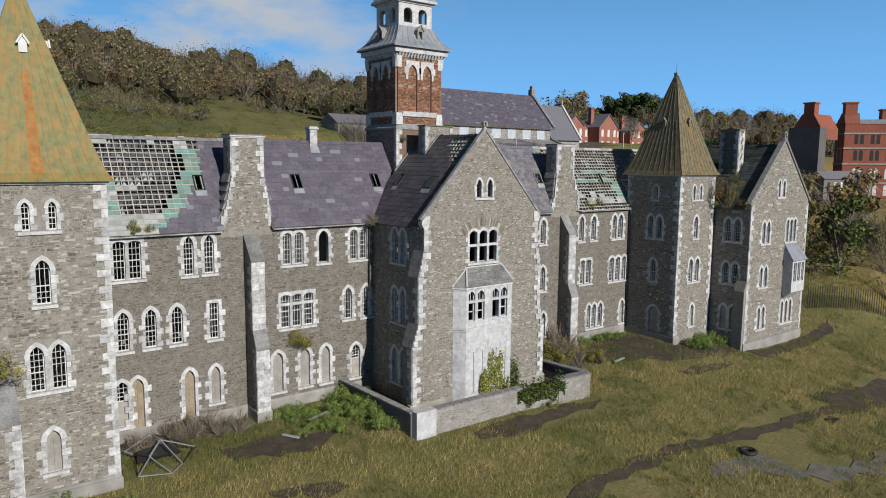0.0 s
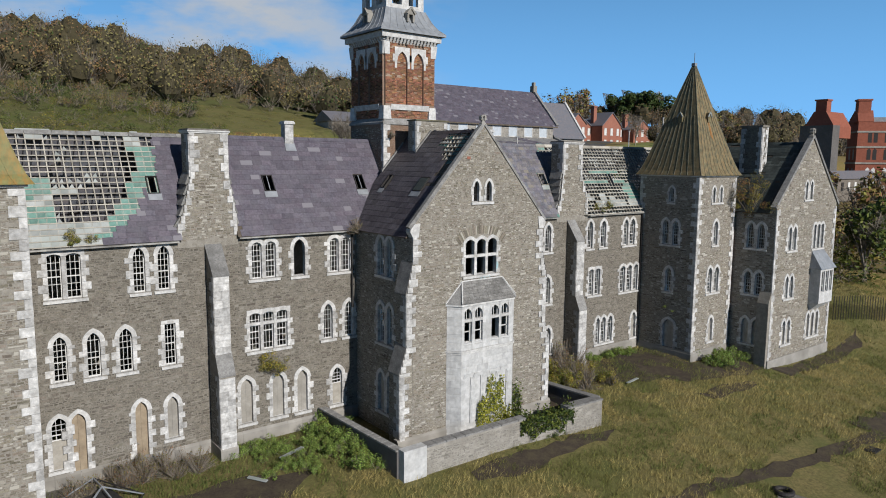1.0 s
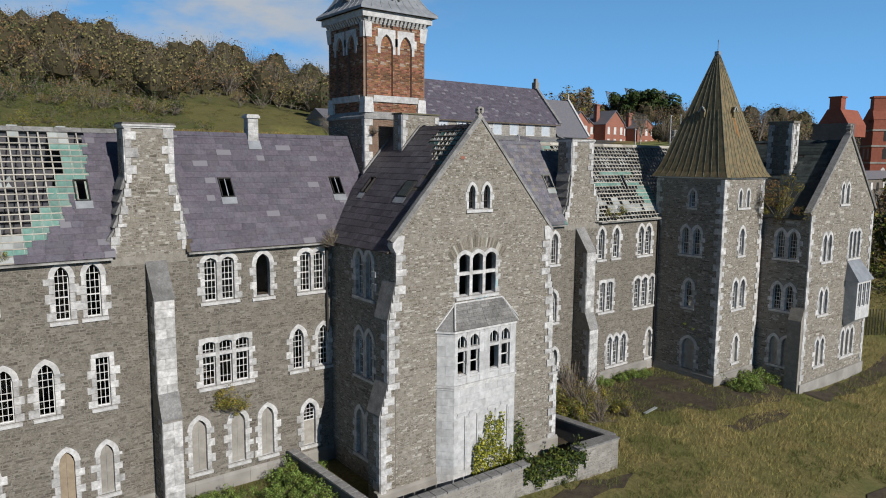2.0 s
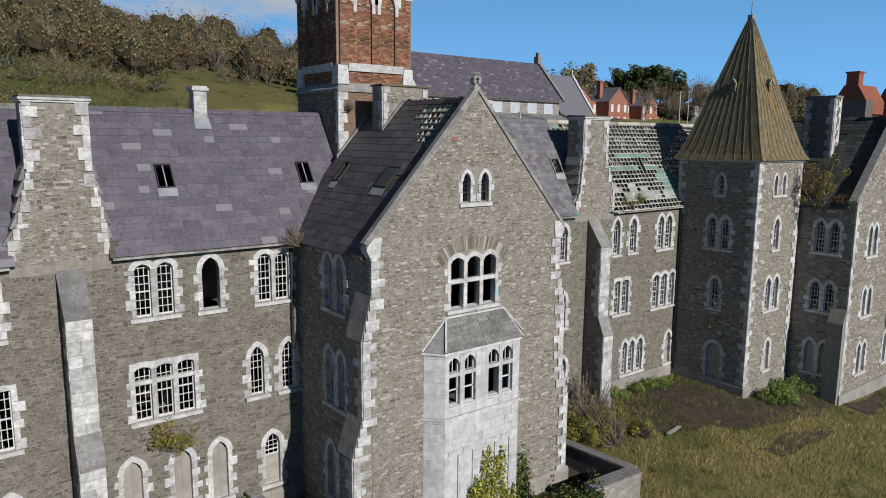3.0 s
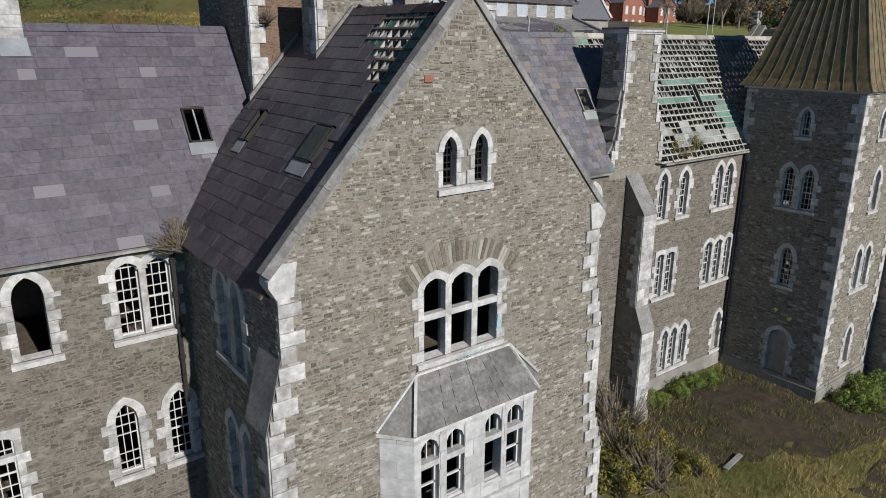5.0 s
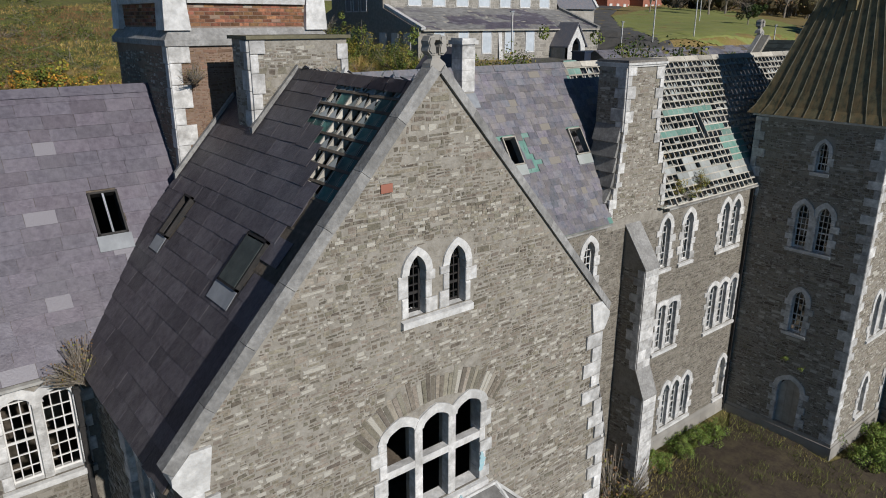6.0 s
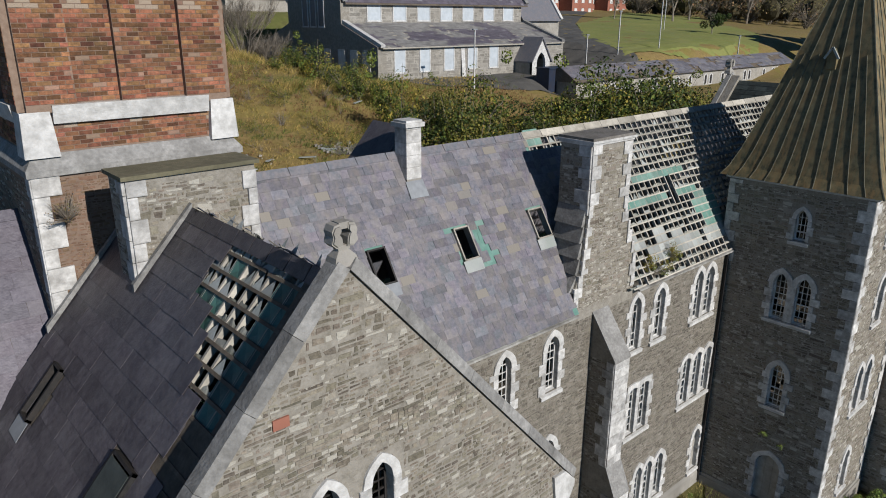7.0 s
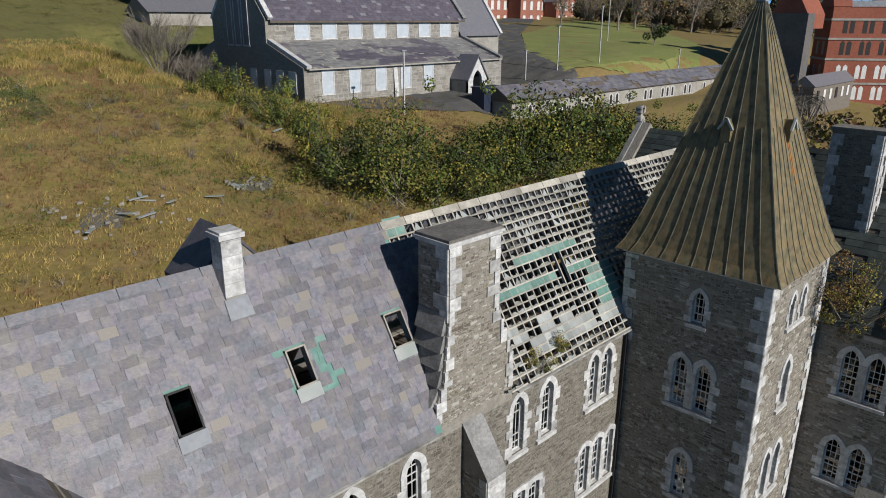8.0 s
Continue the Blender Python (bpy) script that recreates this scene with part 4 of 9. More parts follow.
XA, XB, XC, XD = 5.95, 14.4, 27.2, 58.0
w_left = wing("stone_wing", "derelict stone wing with half-stripped slate roof beside a copper-roofed tower", XA, XB, wins_left, 11)
w_mid = wing("stone_wing", "derelict stone wing with purple slate roof and blocked ground-floor windows", XB, XC, wins_mid, 23,
             keep=[(22.4, 28, -1, 12)])
w_right = wing("stone_wing", "derelict stone wing with slated and lath-bare roof, tall chimney breast", XC, XD, wins_right, 37,
               keep=[(26, 32.0, -1, 12), (48.7, 59, -1, 12)])


# roofs of the wings
def deck(parent, R, u0, u1, v0, v1, holes, name="roof", mat="timber", label=""):
    return wall_body(R, u0, u1, v0, v1, holes, name, parent, mat, 0.05, label)


V = lambda y: (y - EAVE_Y) / slope_v.y          # slope length at the depth y
SK0, SK1 = V(38.72), V(39.25)


def trims(lights):
    return [(a + 0.01, b - 0.01, SK0, SK1 - 0.14) for a, b in lights]


def bound_left(v):
    """Where the slates of the left wing end."""
    y = EAVE_Y + v * slope_v.y
    return table(y, [(37.3, 9.3), (37.6, 10.1), (38.1, 11.1), (38.8, 11.75), (39.4, 12.45), (40.6, 12.55)])


holes_left = [(11.8, 12.36, SK0, SK1)]
roof_left = deck(w_left, front_roof, 12.62, XB, 0, SLOPE_L, holes_left + [(12.8, 15, -0.1, 0.5)], label="steep slate roof, half stripped to its battens")


def cell_left(u, v):
    e = bound_left(v)
    nz = noise.noise((u * 0.9, v * 1.1, 5))
    f = v / SLOPE_L
    if 11.75 < u < 12.4 and SK0 - 0.05 < v < SK1 + 0.05:
        return "none"
    if u > e:
        return "felt"
    if u > e - 0.95 - 0.5 * nz and 0.14 < f < 0.86:
        return "felt"
    if f < 0.2:
        return "grey" if nz > -0.2 else "felt"
    if u < 7.6 and 0.2 < f < 0.6:
        return "felt" if nz > -0.3 else "grey"
    if f > 0.78 and nz > 0.32:
        return "grey"
    if 0.3 < f < 0.5 and nz > 0.12:
        return "grey"
    return "torn" if nz > 0.2 else ""


stripped(roof_left, front_roof, 6.0, 12.62, 0.02, SLOPE_L - 0.03, cell_left, 5, rag=(0.02, 0.2))
slates(roof_left, front_roof, lambda v: (max(6.0, bound_left(v) + 0.12 * math.sin(v * 9)), XB), 0, SLOPE_L, 0.5, 0.28, "slate_p", "slate_pi", 41,
       gone=lambda u, v: u > 12.75 and v < 0.5, singles=(9, 14.4, 0, 9), cut=trims([(11.82, 12.36)]))
skylight(roof_left, front_roof, 11.82, 12.36, SK0, SK1, "dark")
deck(w_left, back_roof, XA, XB, 0, SLOPE_L, [], "rear_roof", "slate_i")
ridge_tiles(roof_left, 6.0, XB)

mid_lights = [(17.7, 18.3), (23.35, 23.95)]
holes_mid = [(a, b, SK0, SK1) for a, b in mid_lights] + [(14, 15.65, -0.1, 0.5)]
roof_mid = deck(w_mid, front_roof, XB, XC, 0, SLOPE_L, holes_mid, label="steep purple slate roof with two broken roof lights")


def gone_lights(lights, more=lambda u, v: False):
    return lambda u, v: (v < 0.5 and any(p < u < q for p, q in BREASTS)) or more(u, v)



VALLEY = lambda v: 22.52 + max(0.0, v) * slope_v.z / 1.137      # the valley against the gabled block
slates(roof_mid, front_roof, lambda v: (XB, min(25.8, VALLEY(v) + 0.4)), 0, SLOPE_L, 0.56, 0.3, "slate_p", "slate_pi", 42, gone_lights(mid_lights), singles=(18.6, 26, 0, 9), cut=trims(mid_lights))
for i, (a, b) in enumerate(mid_lights):
    skylight(roof_mid, front_roof, a, b, SK0, SK1, "broken", i)
deck(w_mid, back_roof, XB, XC, 0, SLOPE_L, [], "rear_roof", "slate_i")
ridge_tiles(roof_mid, XB, 25.4, "slate_pi")

right_lights = [(32.44, 33.02), (35.4, 35.98), (38.48, 39.14)]
holes_right = [(a, b, SK0, SK1) for a, b in right_lights] + [(39.0, 42.3, -0.1, 0.5), (39.7, 42.3, 0.9 * SLOPE_L, 7)]
roof_right = deck(w_right, front_roof, XC, 41.8, 0, SLOPE_L, holes_right, mat="felt", label="steep roof, grey slates giving way to bare battens")
slates(roof_right, front_roof, lambda v: (max(29.0, 31.88 - max(0, v) * slope_v.z / 1.137 - 0.45), (41.7 if v < 0.86 * SLOPE_L else 39.62 + 0.1 * math.sin(v * 7))), 0, SLOPE_L, 0.385, 0.24, "slate", "slate_i", 43,
       gone_lights(right_lights, lambda u, v: 34.9 < u < 36.6 and SK0 - 0.35 < v < SK1 + 0.05 and noise.noise((u * 2.1, v * 2.1, 1)) > 0.02), singles=(30.8, 39.7, 0.2, 9), cut=trims(right_lights))
for i, (a, b) in enumerate(right_lights):
    skylight(roof_right, front_roof, a, b, SK0, SK1, "bare" if i else "dark", i)
g = Geo()
r = random.Random(3)
for u, v in ((36.05, SK0 + 0.1), (36.25, SK0 + 0.45), (36.2, SK0 - 0.25), (35.1, SK0 + 0.15)):
    g.prism([front_roof.p(u, v, 0.012), front_roof.p(u + 0.32, v + 0.04, 0.014), front_roof.p(u + 0.26, v + 0.3, 0.012), front_roof.p(u + 0.02, v + 0.26, 0.01)], front_roof.n * 0.004)
part("felt", g, "felt", roof_right, "torn teal felt round a hole", "stuff")


def cell_right(u, v):
    nz = noise.noise((u * 1.2, v * 1.2, 9))
    f = v / SLOPE_L
    if (45.98 < u < 46.45 and SK0 < v < SK1) or (u < 41.85 and v < 0.88 * SLOPE_L):
        return "none"
    if f < 0.1:
        return ""
    if f < 0.2 and u > 43.4:
        return "grey" if nz > -0.25 else ""
    if u > 47.6 - 0.5 * nz and f < 0.42 and u < 48.9:
        return "felt"
    if 0.44 < f < 0.5 and 42 < u < 48:
        return "felt"
    if 0.56 < f < 0.62 and u > 44.2 and u < 47.6:
        return "felt"
    if 0.14 < f < 0.3 and nz > 0.12:
        return "grey"
    if nz > 0.3:
        return "torn"
    if u < 40.4 and f > 0.9:
        return "felt"
    return ""


stripped(roof_right, front_roof, 39.75, XD - 0.1, 0.0, SLOPE_L - 0.03, cell_right, 6, rise=lambda u: 0.88 * SLOPE_L if u < 41.85 else (0.55 if u < 42.25 else 0.0))
deck(w_right, back_roof, XC, 39.7, 0, SLOPE_L, [], "rear_roof", "slate_i")
deck(w_right, back_roof, 39.7, XD, 0, SLOPE_L, [(43.6, 45.2, 3.6, 4.6), (50.5, 52, 3.0, 4.4)], "rear_roof", "slate_i")
ridge_tiles(roof_right, 29.0, 39.6, "slate_i")
ridge_tiles(roof_right, 39.6, XD, "lath")


# ---------------------------------------------------------------- chimneys and buttresses of the wings
def breast(parent, xs, seed, base_l, base_r, top_l, top_r):
    """The broad chimney breast that rises through the eaves."""
    depth = 1.15
    prof = [(base_l, EAVE_Z - 0.4), (base_r, EAVE_Z - 0.4), (base_r, 11.5), (base_r - 0.06, 12.0), (top_r, 13.75), (top_r, 16.0), (top_l, 16.0), (top_l, 13.9), (base_l + 0.28, 12.05), (base_l, 11.5)]
    g = Geo()
    g.prism([(x, FY - 0.015, z) for x, z in prof], (0, depth, 0))
    ch = part("chimney", g, "mortar", parent, "broad stone chimney breast with white quoins")
    pl = Plane((0, FY - 0.015, 0), (1, 0, 0), (0, -1, 0))
    left = lambda z: table(z, [(10, base_l), (11.5, base_l), (12.05, base_l + 0.28), (13.9, top_l), (17, top_l)])
    right = lambda z: table(z, [(10, base_r), (12.0, base_r - 0.06), (13.75, top_r), (17, top_r)])
    up = [(base_l, 11.4), (base_l + 0.28, 12.0), (top_l, 13.85), (top_l + 0.001, 15.95), (top_r - 0.001, 15.95), (top_r, 13.7), (base_r, 11.9)]
    rubble(pl, base_l, base_r, EAVE_Z - 0.05, up, [], "rubble", ch, seed)
    quoins(ch, pl, left, 1, 11.0, 12.2, seed, 0.36, 0.2)
    quoins(ch, pl, right, -1, 11.0, 12.2, seed + 1, 0.36, 0.2)
    quoins(ch, pl, left, 1, 12.2, 13.8, seed, 0.3, 0.12, 0.04)
    quoins(ch, pl, right, -1, 12.2, 13.8, seed + 1, 0.3, 0.12, 0.04)
    quoins(ch, pl, top_l, 1, 13.8, 15.98, seed + 2, 0.46, 0.22)
    quoins(ch, pl, top_r, -1, 13.8, 15.98, seed + 3, 0.46, 0.22)
    sd = Plane((top_l, 0, 0), (0, 1, 0), (-1, 0, 0))
    rubble(sd, FY, FY + depth, 13.9, 15.95, [], "rubble", ch, seed + 5)
    quoins(ch, sd, FY - 0.02, 1, 13.9, 15.98, seed + 4, 0.5, 0.3)
    # slab weathering down both shoulders
    for side, f in ((-1, left), (1, right)):
        z = 11.55
        while z < 13.7:
            g = Geo()
            xa, xb = f(z), f(z + 0.5)
            g.prism([(xa + side * 0.16, FY + 0.06, z), (xb + side * 0.03, FY + 0.06, z + 0.55), (xb, FY + 0.06, z + 0.58), (xa, FY + 0.06, z - 0.02)], (0, depth - 0.1, 0))
            part("weathering_slab", g, "coping", ch)
            z += 0.5
    for z0, z1, o, mt in ((15.98, 16.05, 0.05, "lime"), (16.05, 16.12, 0.1, "lime"), (16.12, 16.2, 0.06, "cap")):
        k = 1 if z1 > 16.15 else 3
        for i in range(k):
            xa, xb = top_l - o + (top_r - top_l + 2 * o) * i / k, top_l - o + (top_r - top_l + 2 * o) * (i + 1) / k
            g = Geo()
            g.box(xa + 0.004, xb - 0.004, FY - 0.02 - o, FY + depth + o, z0, z1)
            part("cap_slab", g, mt, ch, "worn grey stone chimney cap")
    # the stack's foot inside the roof
    return ch


breast(w_left, 0, 61, 12.75, 15.72, 13.45, 15.33)
breast(w_right, 0, 67, 38.95, 42.2, 39.42, 41.42)


def buttress(parent, x0, x1, seed):
    g = Geo()
    prof = [(FY, -0.6), (36.2, -0.6), (36.2, 4.25), (36.62, 5.2), (36.62, 9.15), (FY, 10.45)]
    g.prism([(x0, y, z) for y, z in prof], (x1 - x0, 0, 0))
    b = part("buttress", g, "mortar", parent, "stepped stone buttress with pale dressed front")
    for y, z0, z1 in ((36.2, 0.0, 4.2), (36.62, 5.25, 9.1)):
        pl = Plane((0, y, 0), (1, 0, 0), (0, -1, 0))
        z = z0
        r = random.Random(seed + int(z0))
        while z < z1 - 0.1:
            h = min(r.uniform(0.28, 0.46), z1 - z)
            k = r.random()
            if k < 0.45:
                quoin(b, pl, x0 - 0.015, x1 + 0.015, z + 0.004, z + h - 0.004)
            else:
                c = x0 + (x1 - x0) * r.uniform(0.4, 0.65)
                quoin(b, pl, x0 - 0.015, c - 0.004, z + 0.004, z + h - 0.004, 0.045)
                quoin(b, pl, c + 0.004, x1 + 0.015, z + 0.004, z + h - 0.004, 0.04)
            z += h
        sd = Plane((x0, 0, 0), (0, 1, 0), (-1, 0, 0))
        rubble(sd, y + 0.2, FY, z0, z1, [], "rubble", b, seed + 9)
        quoins(b, sd, y, 1, z0, z1, seed + 3, 0.5, 0.3, 0.03)
    for (ya, za), (yb, zb) in (((36.16, 4.2), (36.62, 5.26)), ((36.58, 9.1), (37.58, 10.52))):
        g = Geo()
        g.prism([(x0 - 0.05, ya, za), (x0 - 0.05, yb, zb), (x0 - 0.05, yb, zb + 0.09), (x0 - 0.05, ya, za + 0.09)], (x1 - x0 + 0.1, 0, 0))
        part("weathering_slab", g, "coping", b, "worn grey weathering slab")
    g = Geo()
    g.prism([(x0 - 0.08, 36.1, -0.6), (x0 - 0.08, 36.1, 0.5), (x0 - 0.08, 36.19, 0.62), (x0 - 0.08, FY, 0.62), (x0 - 0.08, FY, -0.6)], (x1 - x0 + 0.16, 0, 0))
    part("foot", g, "plinth", b)


buttress(w_left, 14.06, 14.8, 71)
buttress(w_right, 40.05, 40.8, 77)


def ridge_stack(parent, x, seed, y1):
    """A small square stone stack on the ridge."""
    g = Geo()
    g.box(x - 0.25, x + 0.25, y1 - 0.5, y1, 15.0, 16.72)
    st = part("chimney", g, "plinth", parent, "small pale ashlar ridge chimney")
    r = random.Random(seed)
    pl = Plane((0, y1 - 0.5, 0), (1, 0, 0), (0, -1, 0))
    sd = Plane((x - 0.25, 0, 0), (0, 1, 0), (-1, 0, 0))
    z = 15.3
    while z < 16.67:
        h = min(r.uniform(0.26, 0.36), 16.72 - z)
        quoin(st, pl, x - 0.255, x + 0.255, z, z + h - 0.008, 0.012)
        quoin(st, sd, y1 - 0.51, y1, z, z + h - 0.008, 0.012)
        z += h
    g = Geo()
    g.box(x - 0.33, x + 0.33, y1 - 0.58, y1 + 0.08, 16.72, 16.84)
    g.box(x - 0.28, x + 0.28, y1 - 0.53, y1 + 0.03, 16.84, 16.9)
    part("cap_slab", g, "lime", st)
    g = Geo()
    g.prism([front_roof.p(x - 0.32, V(y1 - 0.72), 0.05), front_roof.p(x + 0.32, V(y1 - 0.72), 0.05), front_roof.p(x + 0.3, V(y1 - 0.45), 0.05), front_roof.p(x - 0.3, V(y1 - 0.45), 0.05)], front_roof.n * 0.01)
    part("flashing", g, "lead", st, "pale lead flashing")


ridge_stack(w_mid, 19.92, 3, 40.82)
ridge_stack(w_right, 34.74, 5, 40.55)
# a small cross gable on the rear slope, its dark roof rising just over the ridge
g = Geo()
for sg in (-1, 1):
    g.prism([(35.25, 41.0, 16.6), (35.25 + sg * 1.1, 41.0, 15.4), (35.25 + sg * 1.1, 41.0, 15.3), (35.25, 41.0, 16.5)], (0, 1.6, 0))
part("rear_dormer_roof", g, "slate_d", w_right, "dark slate roof of a small rear gable")
g = Geo()
g.prism([(34.2, 41.05, 14.2), (36.3, 41.05, 14.2), (36.3, 41.05, 15.35), (35.25, 41.05, 16.5), (34.2, 41.05, 15.35)], (0, 1.5, 0))
part("rear_dormer_wall", g, "mortar", w_right)


# ---------------------------------------------------------------- the gabled block
GC, GY = 27.2, 32.07
G_EAVE, G_APEX = 11.5, 16.62
block = thing("gabled_block", GC, GY, 0, "projecting stone gabled block with bay window and slate roof", "building")
g_front = Plane((0, GY, 0), (1, 0, 0), (0, -1, 0))
prof = [(GX0, G_EAVE), (GC, G_APEX), (GX1, G_EAVE)]
g_wins = [
    (G((26.54, 26.90), (27.42, 27.79)), 12.63, 13.72, "point", {"rows": 9, "tooth": 0.13, "paint": "iron"}),
    (G((26.03, 26.64), (26.82, 27.43), (27.61, 28.22)), 8.66, 10.6, "low", {"fill": "empty", "transom": 9.62, "tooth": 0.17, "label": "three-light stone mullioned window, glass gone"}),
]
# the relieving arch over the wide window keeps the coursing out
arch_keep = [(25.65, 28.6, 10.35, 10.98), (26.05, 28.2, 10.85, 11.3)]
g_wall = facade(g_front, block, GX0 + 0.004, GX1 - 0.004, -0.8, prof, g_wins, 101, "sunlit rubble stone gable wall", singles=(24.3, 30.4, 13.9, 16.6), voids=[(25.5, 28.9, 4.9, 7.0)], extra=arch_keep + [(24.95, 29.5, -1, 7.2)])
g = Geo()
g.prism([g_front.p(26.04, 14.86, 0.03), g_front.p(26.26, 14.86, 0.03), g_front.p(26.26, 15.0, 0.03), g_front.p(26.04, 15.0, 0.03)], -g_front.n * 0.06)
part("patch_brick", g, "brick_house", g_wall, "orange-red brick let into the rubble")
r = random.Random(8)
cx, cz, ri = 27.12, 8.62, 2.25
for k in range(36):
    a = radians(50 + 80 * k / 35)
    g = Geo()
    ro, da = ri + r.uniform(0.42, 0.6), radians(0.95)
    ring = [g_front.p(cx + math.cos(a + s * da) * q, cz + math.sin(a + s * da) * q, 0.004 + 0.005 * (k % 3)) for s, q in ((-1, ri), (1, ri), (1, ro), (-1, ro))]
    g.prism(ring, -g_front.n * 0.05)
    part("voussoir", g, "stone", g_wall)
gs_wins = [
    (G((33.9, 34.4), (34.72, 35.3)), 8.66, 10.7, "point"), (G((33.9, 34.4), (34.72, 35.3)), 4.95, 7.1, "point"),
    (G((33.9, 34.4), (34.72, 35.3)), 1.1, 3.3, "point", {"fill": "board"}),
]
g_left = Plane((GX0, 0, 0), (0, 1, 0), (-1, 0, 0))
g_right = Plane((GX1, 0, 0), (0, 1, 0), (1, 0, 0))
facade(g_left, block, GY + 0.02, FY, -0.8, 10.85, gs_wins, 111, "shaded rubble side wall")
wall_body(g_right, GY + 0.02, FY, -0.8, 10.85, [], "wall", block, label="rubble side wall")
# floors added unseen, to keep light from the roof holes out of the rooms
for z in (3.75, 7.55, 11.25):
    g = Geo()
    g.box(GX0 + 0.5, GX1 - 0.5, GY + 0.5, FY + 0.4, z, z + 0.2)
    part("floor_deck", g, "timber", block)

# clasping buttresses at the two front corners
for side, x in ((-1, GX0), (1, GX1)):
    steps = [(x - side * 0.02, -0.8), (x + side * 0.78, -0.8), (x + side * 0.78, 4.0), (x + side * 0.36, 5.3), (x + side * 0.36, 8.1), (x - side * 0.02, 9.55)]
    g = Geo()
    g.prism([(a, GY + 0.02, z) for a, z in steps], (0, 0.95, 0))
    b = part("buttress", g, "mortar", block, "clasping corner buttress with white quoins")
    up = steps[1:]
    edge = lambda z, s=side, xx=x: xx + s * table(z, [(-1, 0.78), (4.0, 0.78), (5.3, 0.36), (8.1, 0.36), (9.55, 0.0), (12, 0.0)])
    pl = Plane((0, GY + 0.02, 0), (1, 0, 0), (0, -1, 0))
    sides = sorted((x, x + side * 0.34))
    rubble(pl, sides[0], sides[1], -0.6, 8.0, [], "rubble", b, 121 + side)
    sides = sorted((x, x + side * 0.76))
    rubble(pl, sides[0], sides[1], -0.6, 3.9, [], "rubble", b, 125 + side)
    for za, zb in ((-0.5, 4.0), (4.02, 5.3), (5.32, 8.1), (8.12, 9.55), (9.56, 10.95)):
        quoins(b, pl, edge, -side, za, zb, 131 + int(za * 3) + side, 0.56, 0.3, 0.07, 0.34)
    for z0, z1, o in ((-0.5, 4.0, 0.78), (5.3, 8.1, 0.36)):
        sp = Plane((x + side * o, 0, 0), (0, 1, 0), (side, 0, 0))
        rubble(sp, GY + 0.05, GY + 0.97, z0, z1, [], "rubble", b, 141 + side)
        quoins(b, sp, GY, 1, z0, z1, 151 + side, 0.5, 0.28, 0.03)
    for (oa, za), (ob_, zb) in (((0.84, 3.9), (0.36, 5.36)), ((0.43, 8.0), (0.0, 9.62))):
        g = Geo()
        g.prism([(x + side * oa, GY - 0.03, za), (x + side * ob_, GY - 0.03, zb), (x + side * ob_, GY - 0.03, zb + 0.08), (x + side * oa, GY - 0.03, za + 0.08)], (0, 1.03, 0))
        part("weathering_slab", g, "coping", b)

# plinth of the front
BAY_L, BAY_R = 24.78, 29.66
for a, b in ((GX0 - 0.95, BAY_L), (BAY_R, GX1 + 0.95)):
    g = Geo()
    g.prism([(a, GY - 0.1, -0.8), (a, GY - 0.1, 0.4), (a, GY - 0.012, 0.52), (a, GY + 0.3, 0.52), (a, GY + 0.3, -0.8)], (b - a, 0, 0))
    part("plinth", g, "plinth", block)

# coping, kneelers and finial
CT = 0.32
for side in (-1, 1):
    a, b = Vector((GC + side * (GX1 - GC + 0.14), 0, G_EAVE - 0.14)), Vector((GC, 0, G_APEX + 0.02))
    n = 7
    for k in range(n):
        p0, p1 = a.lerp(b, k / n + 0.0005), a.lerp(b, (k + 1) / n - 0.0005)
        up = Vector((side * (b - a).z, 0, side * -(b - a).x)).normalized()
        up = up if up.z > 0 else -up
        g = Geo()
        ya, yb = GY - 0.06, GY + 0.23
        g.add([(p0.x, ya, p0.z), (p1.x, ya, p1.z), (p1.x, yb, p1.z), (p0.x, yb, p0.z)] + [(q.x + up.x * 0.17, y, q.z + up.z * 0.17) for q, y in ((p0, ya + 0.05), (p1, ya + 0.05), (p1, yb), (p0, yb))], [(0, 1, 2, 3), (4, 7, 6, 5), (0, 4, 5, 1), (1, 5, 6, 2), (2, 6, 7, 3), (3, 7, 4, 0)])
        part("coping_stone", g, "coping", g_wall)
    g = Geo()
    x = GC + side * (GX1 - GC)
    g.prism([(x - side * 0.34, GY - 0.06, 10.93), (x + side * 0.02, GY - 0.06, 10.93), (x + side * 0.17, GY - 0.06, 11.2), (x + side * 0.17, GY - 0.06, 11.32), (x - side * 0.12, GY - 0.06, 11.62), (x - side * 0.44, GY - 0.06, 11.62)], (0, 0.4, 0))
    part("kneeler", g, "lime", g_wall, "pale stone kneeler")


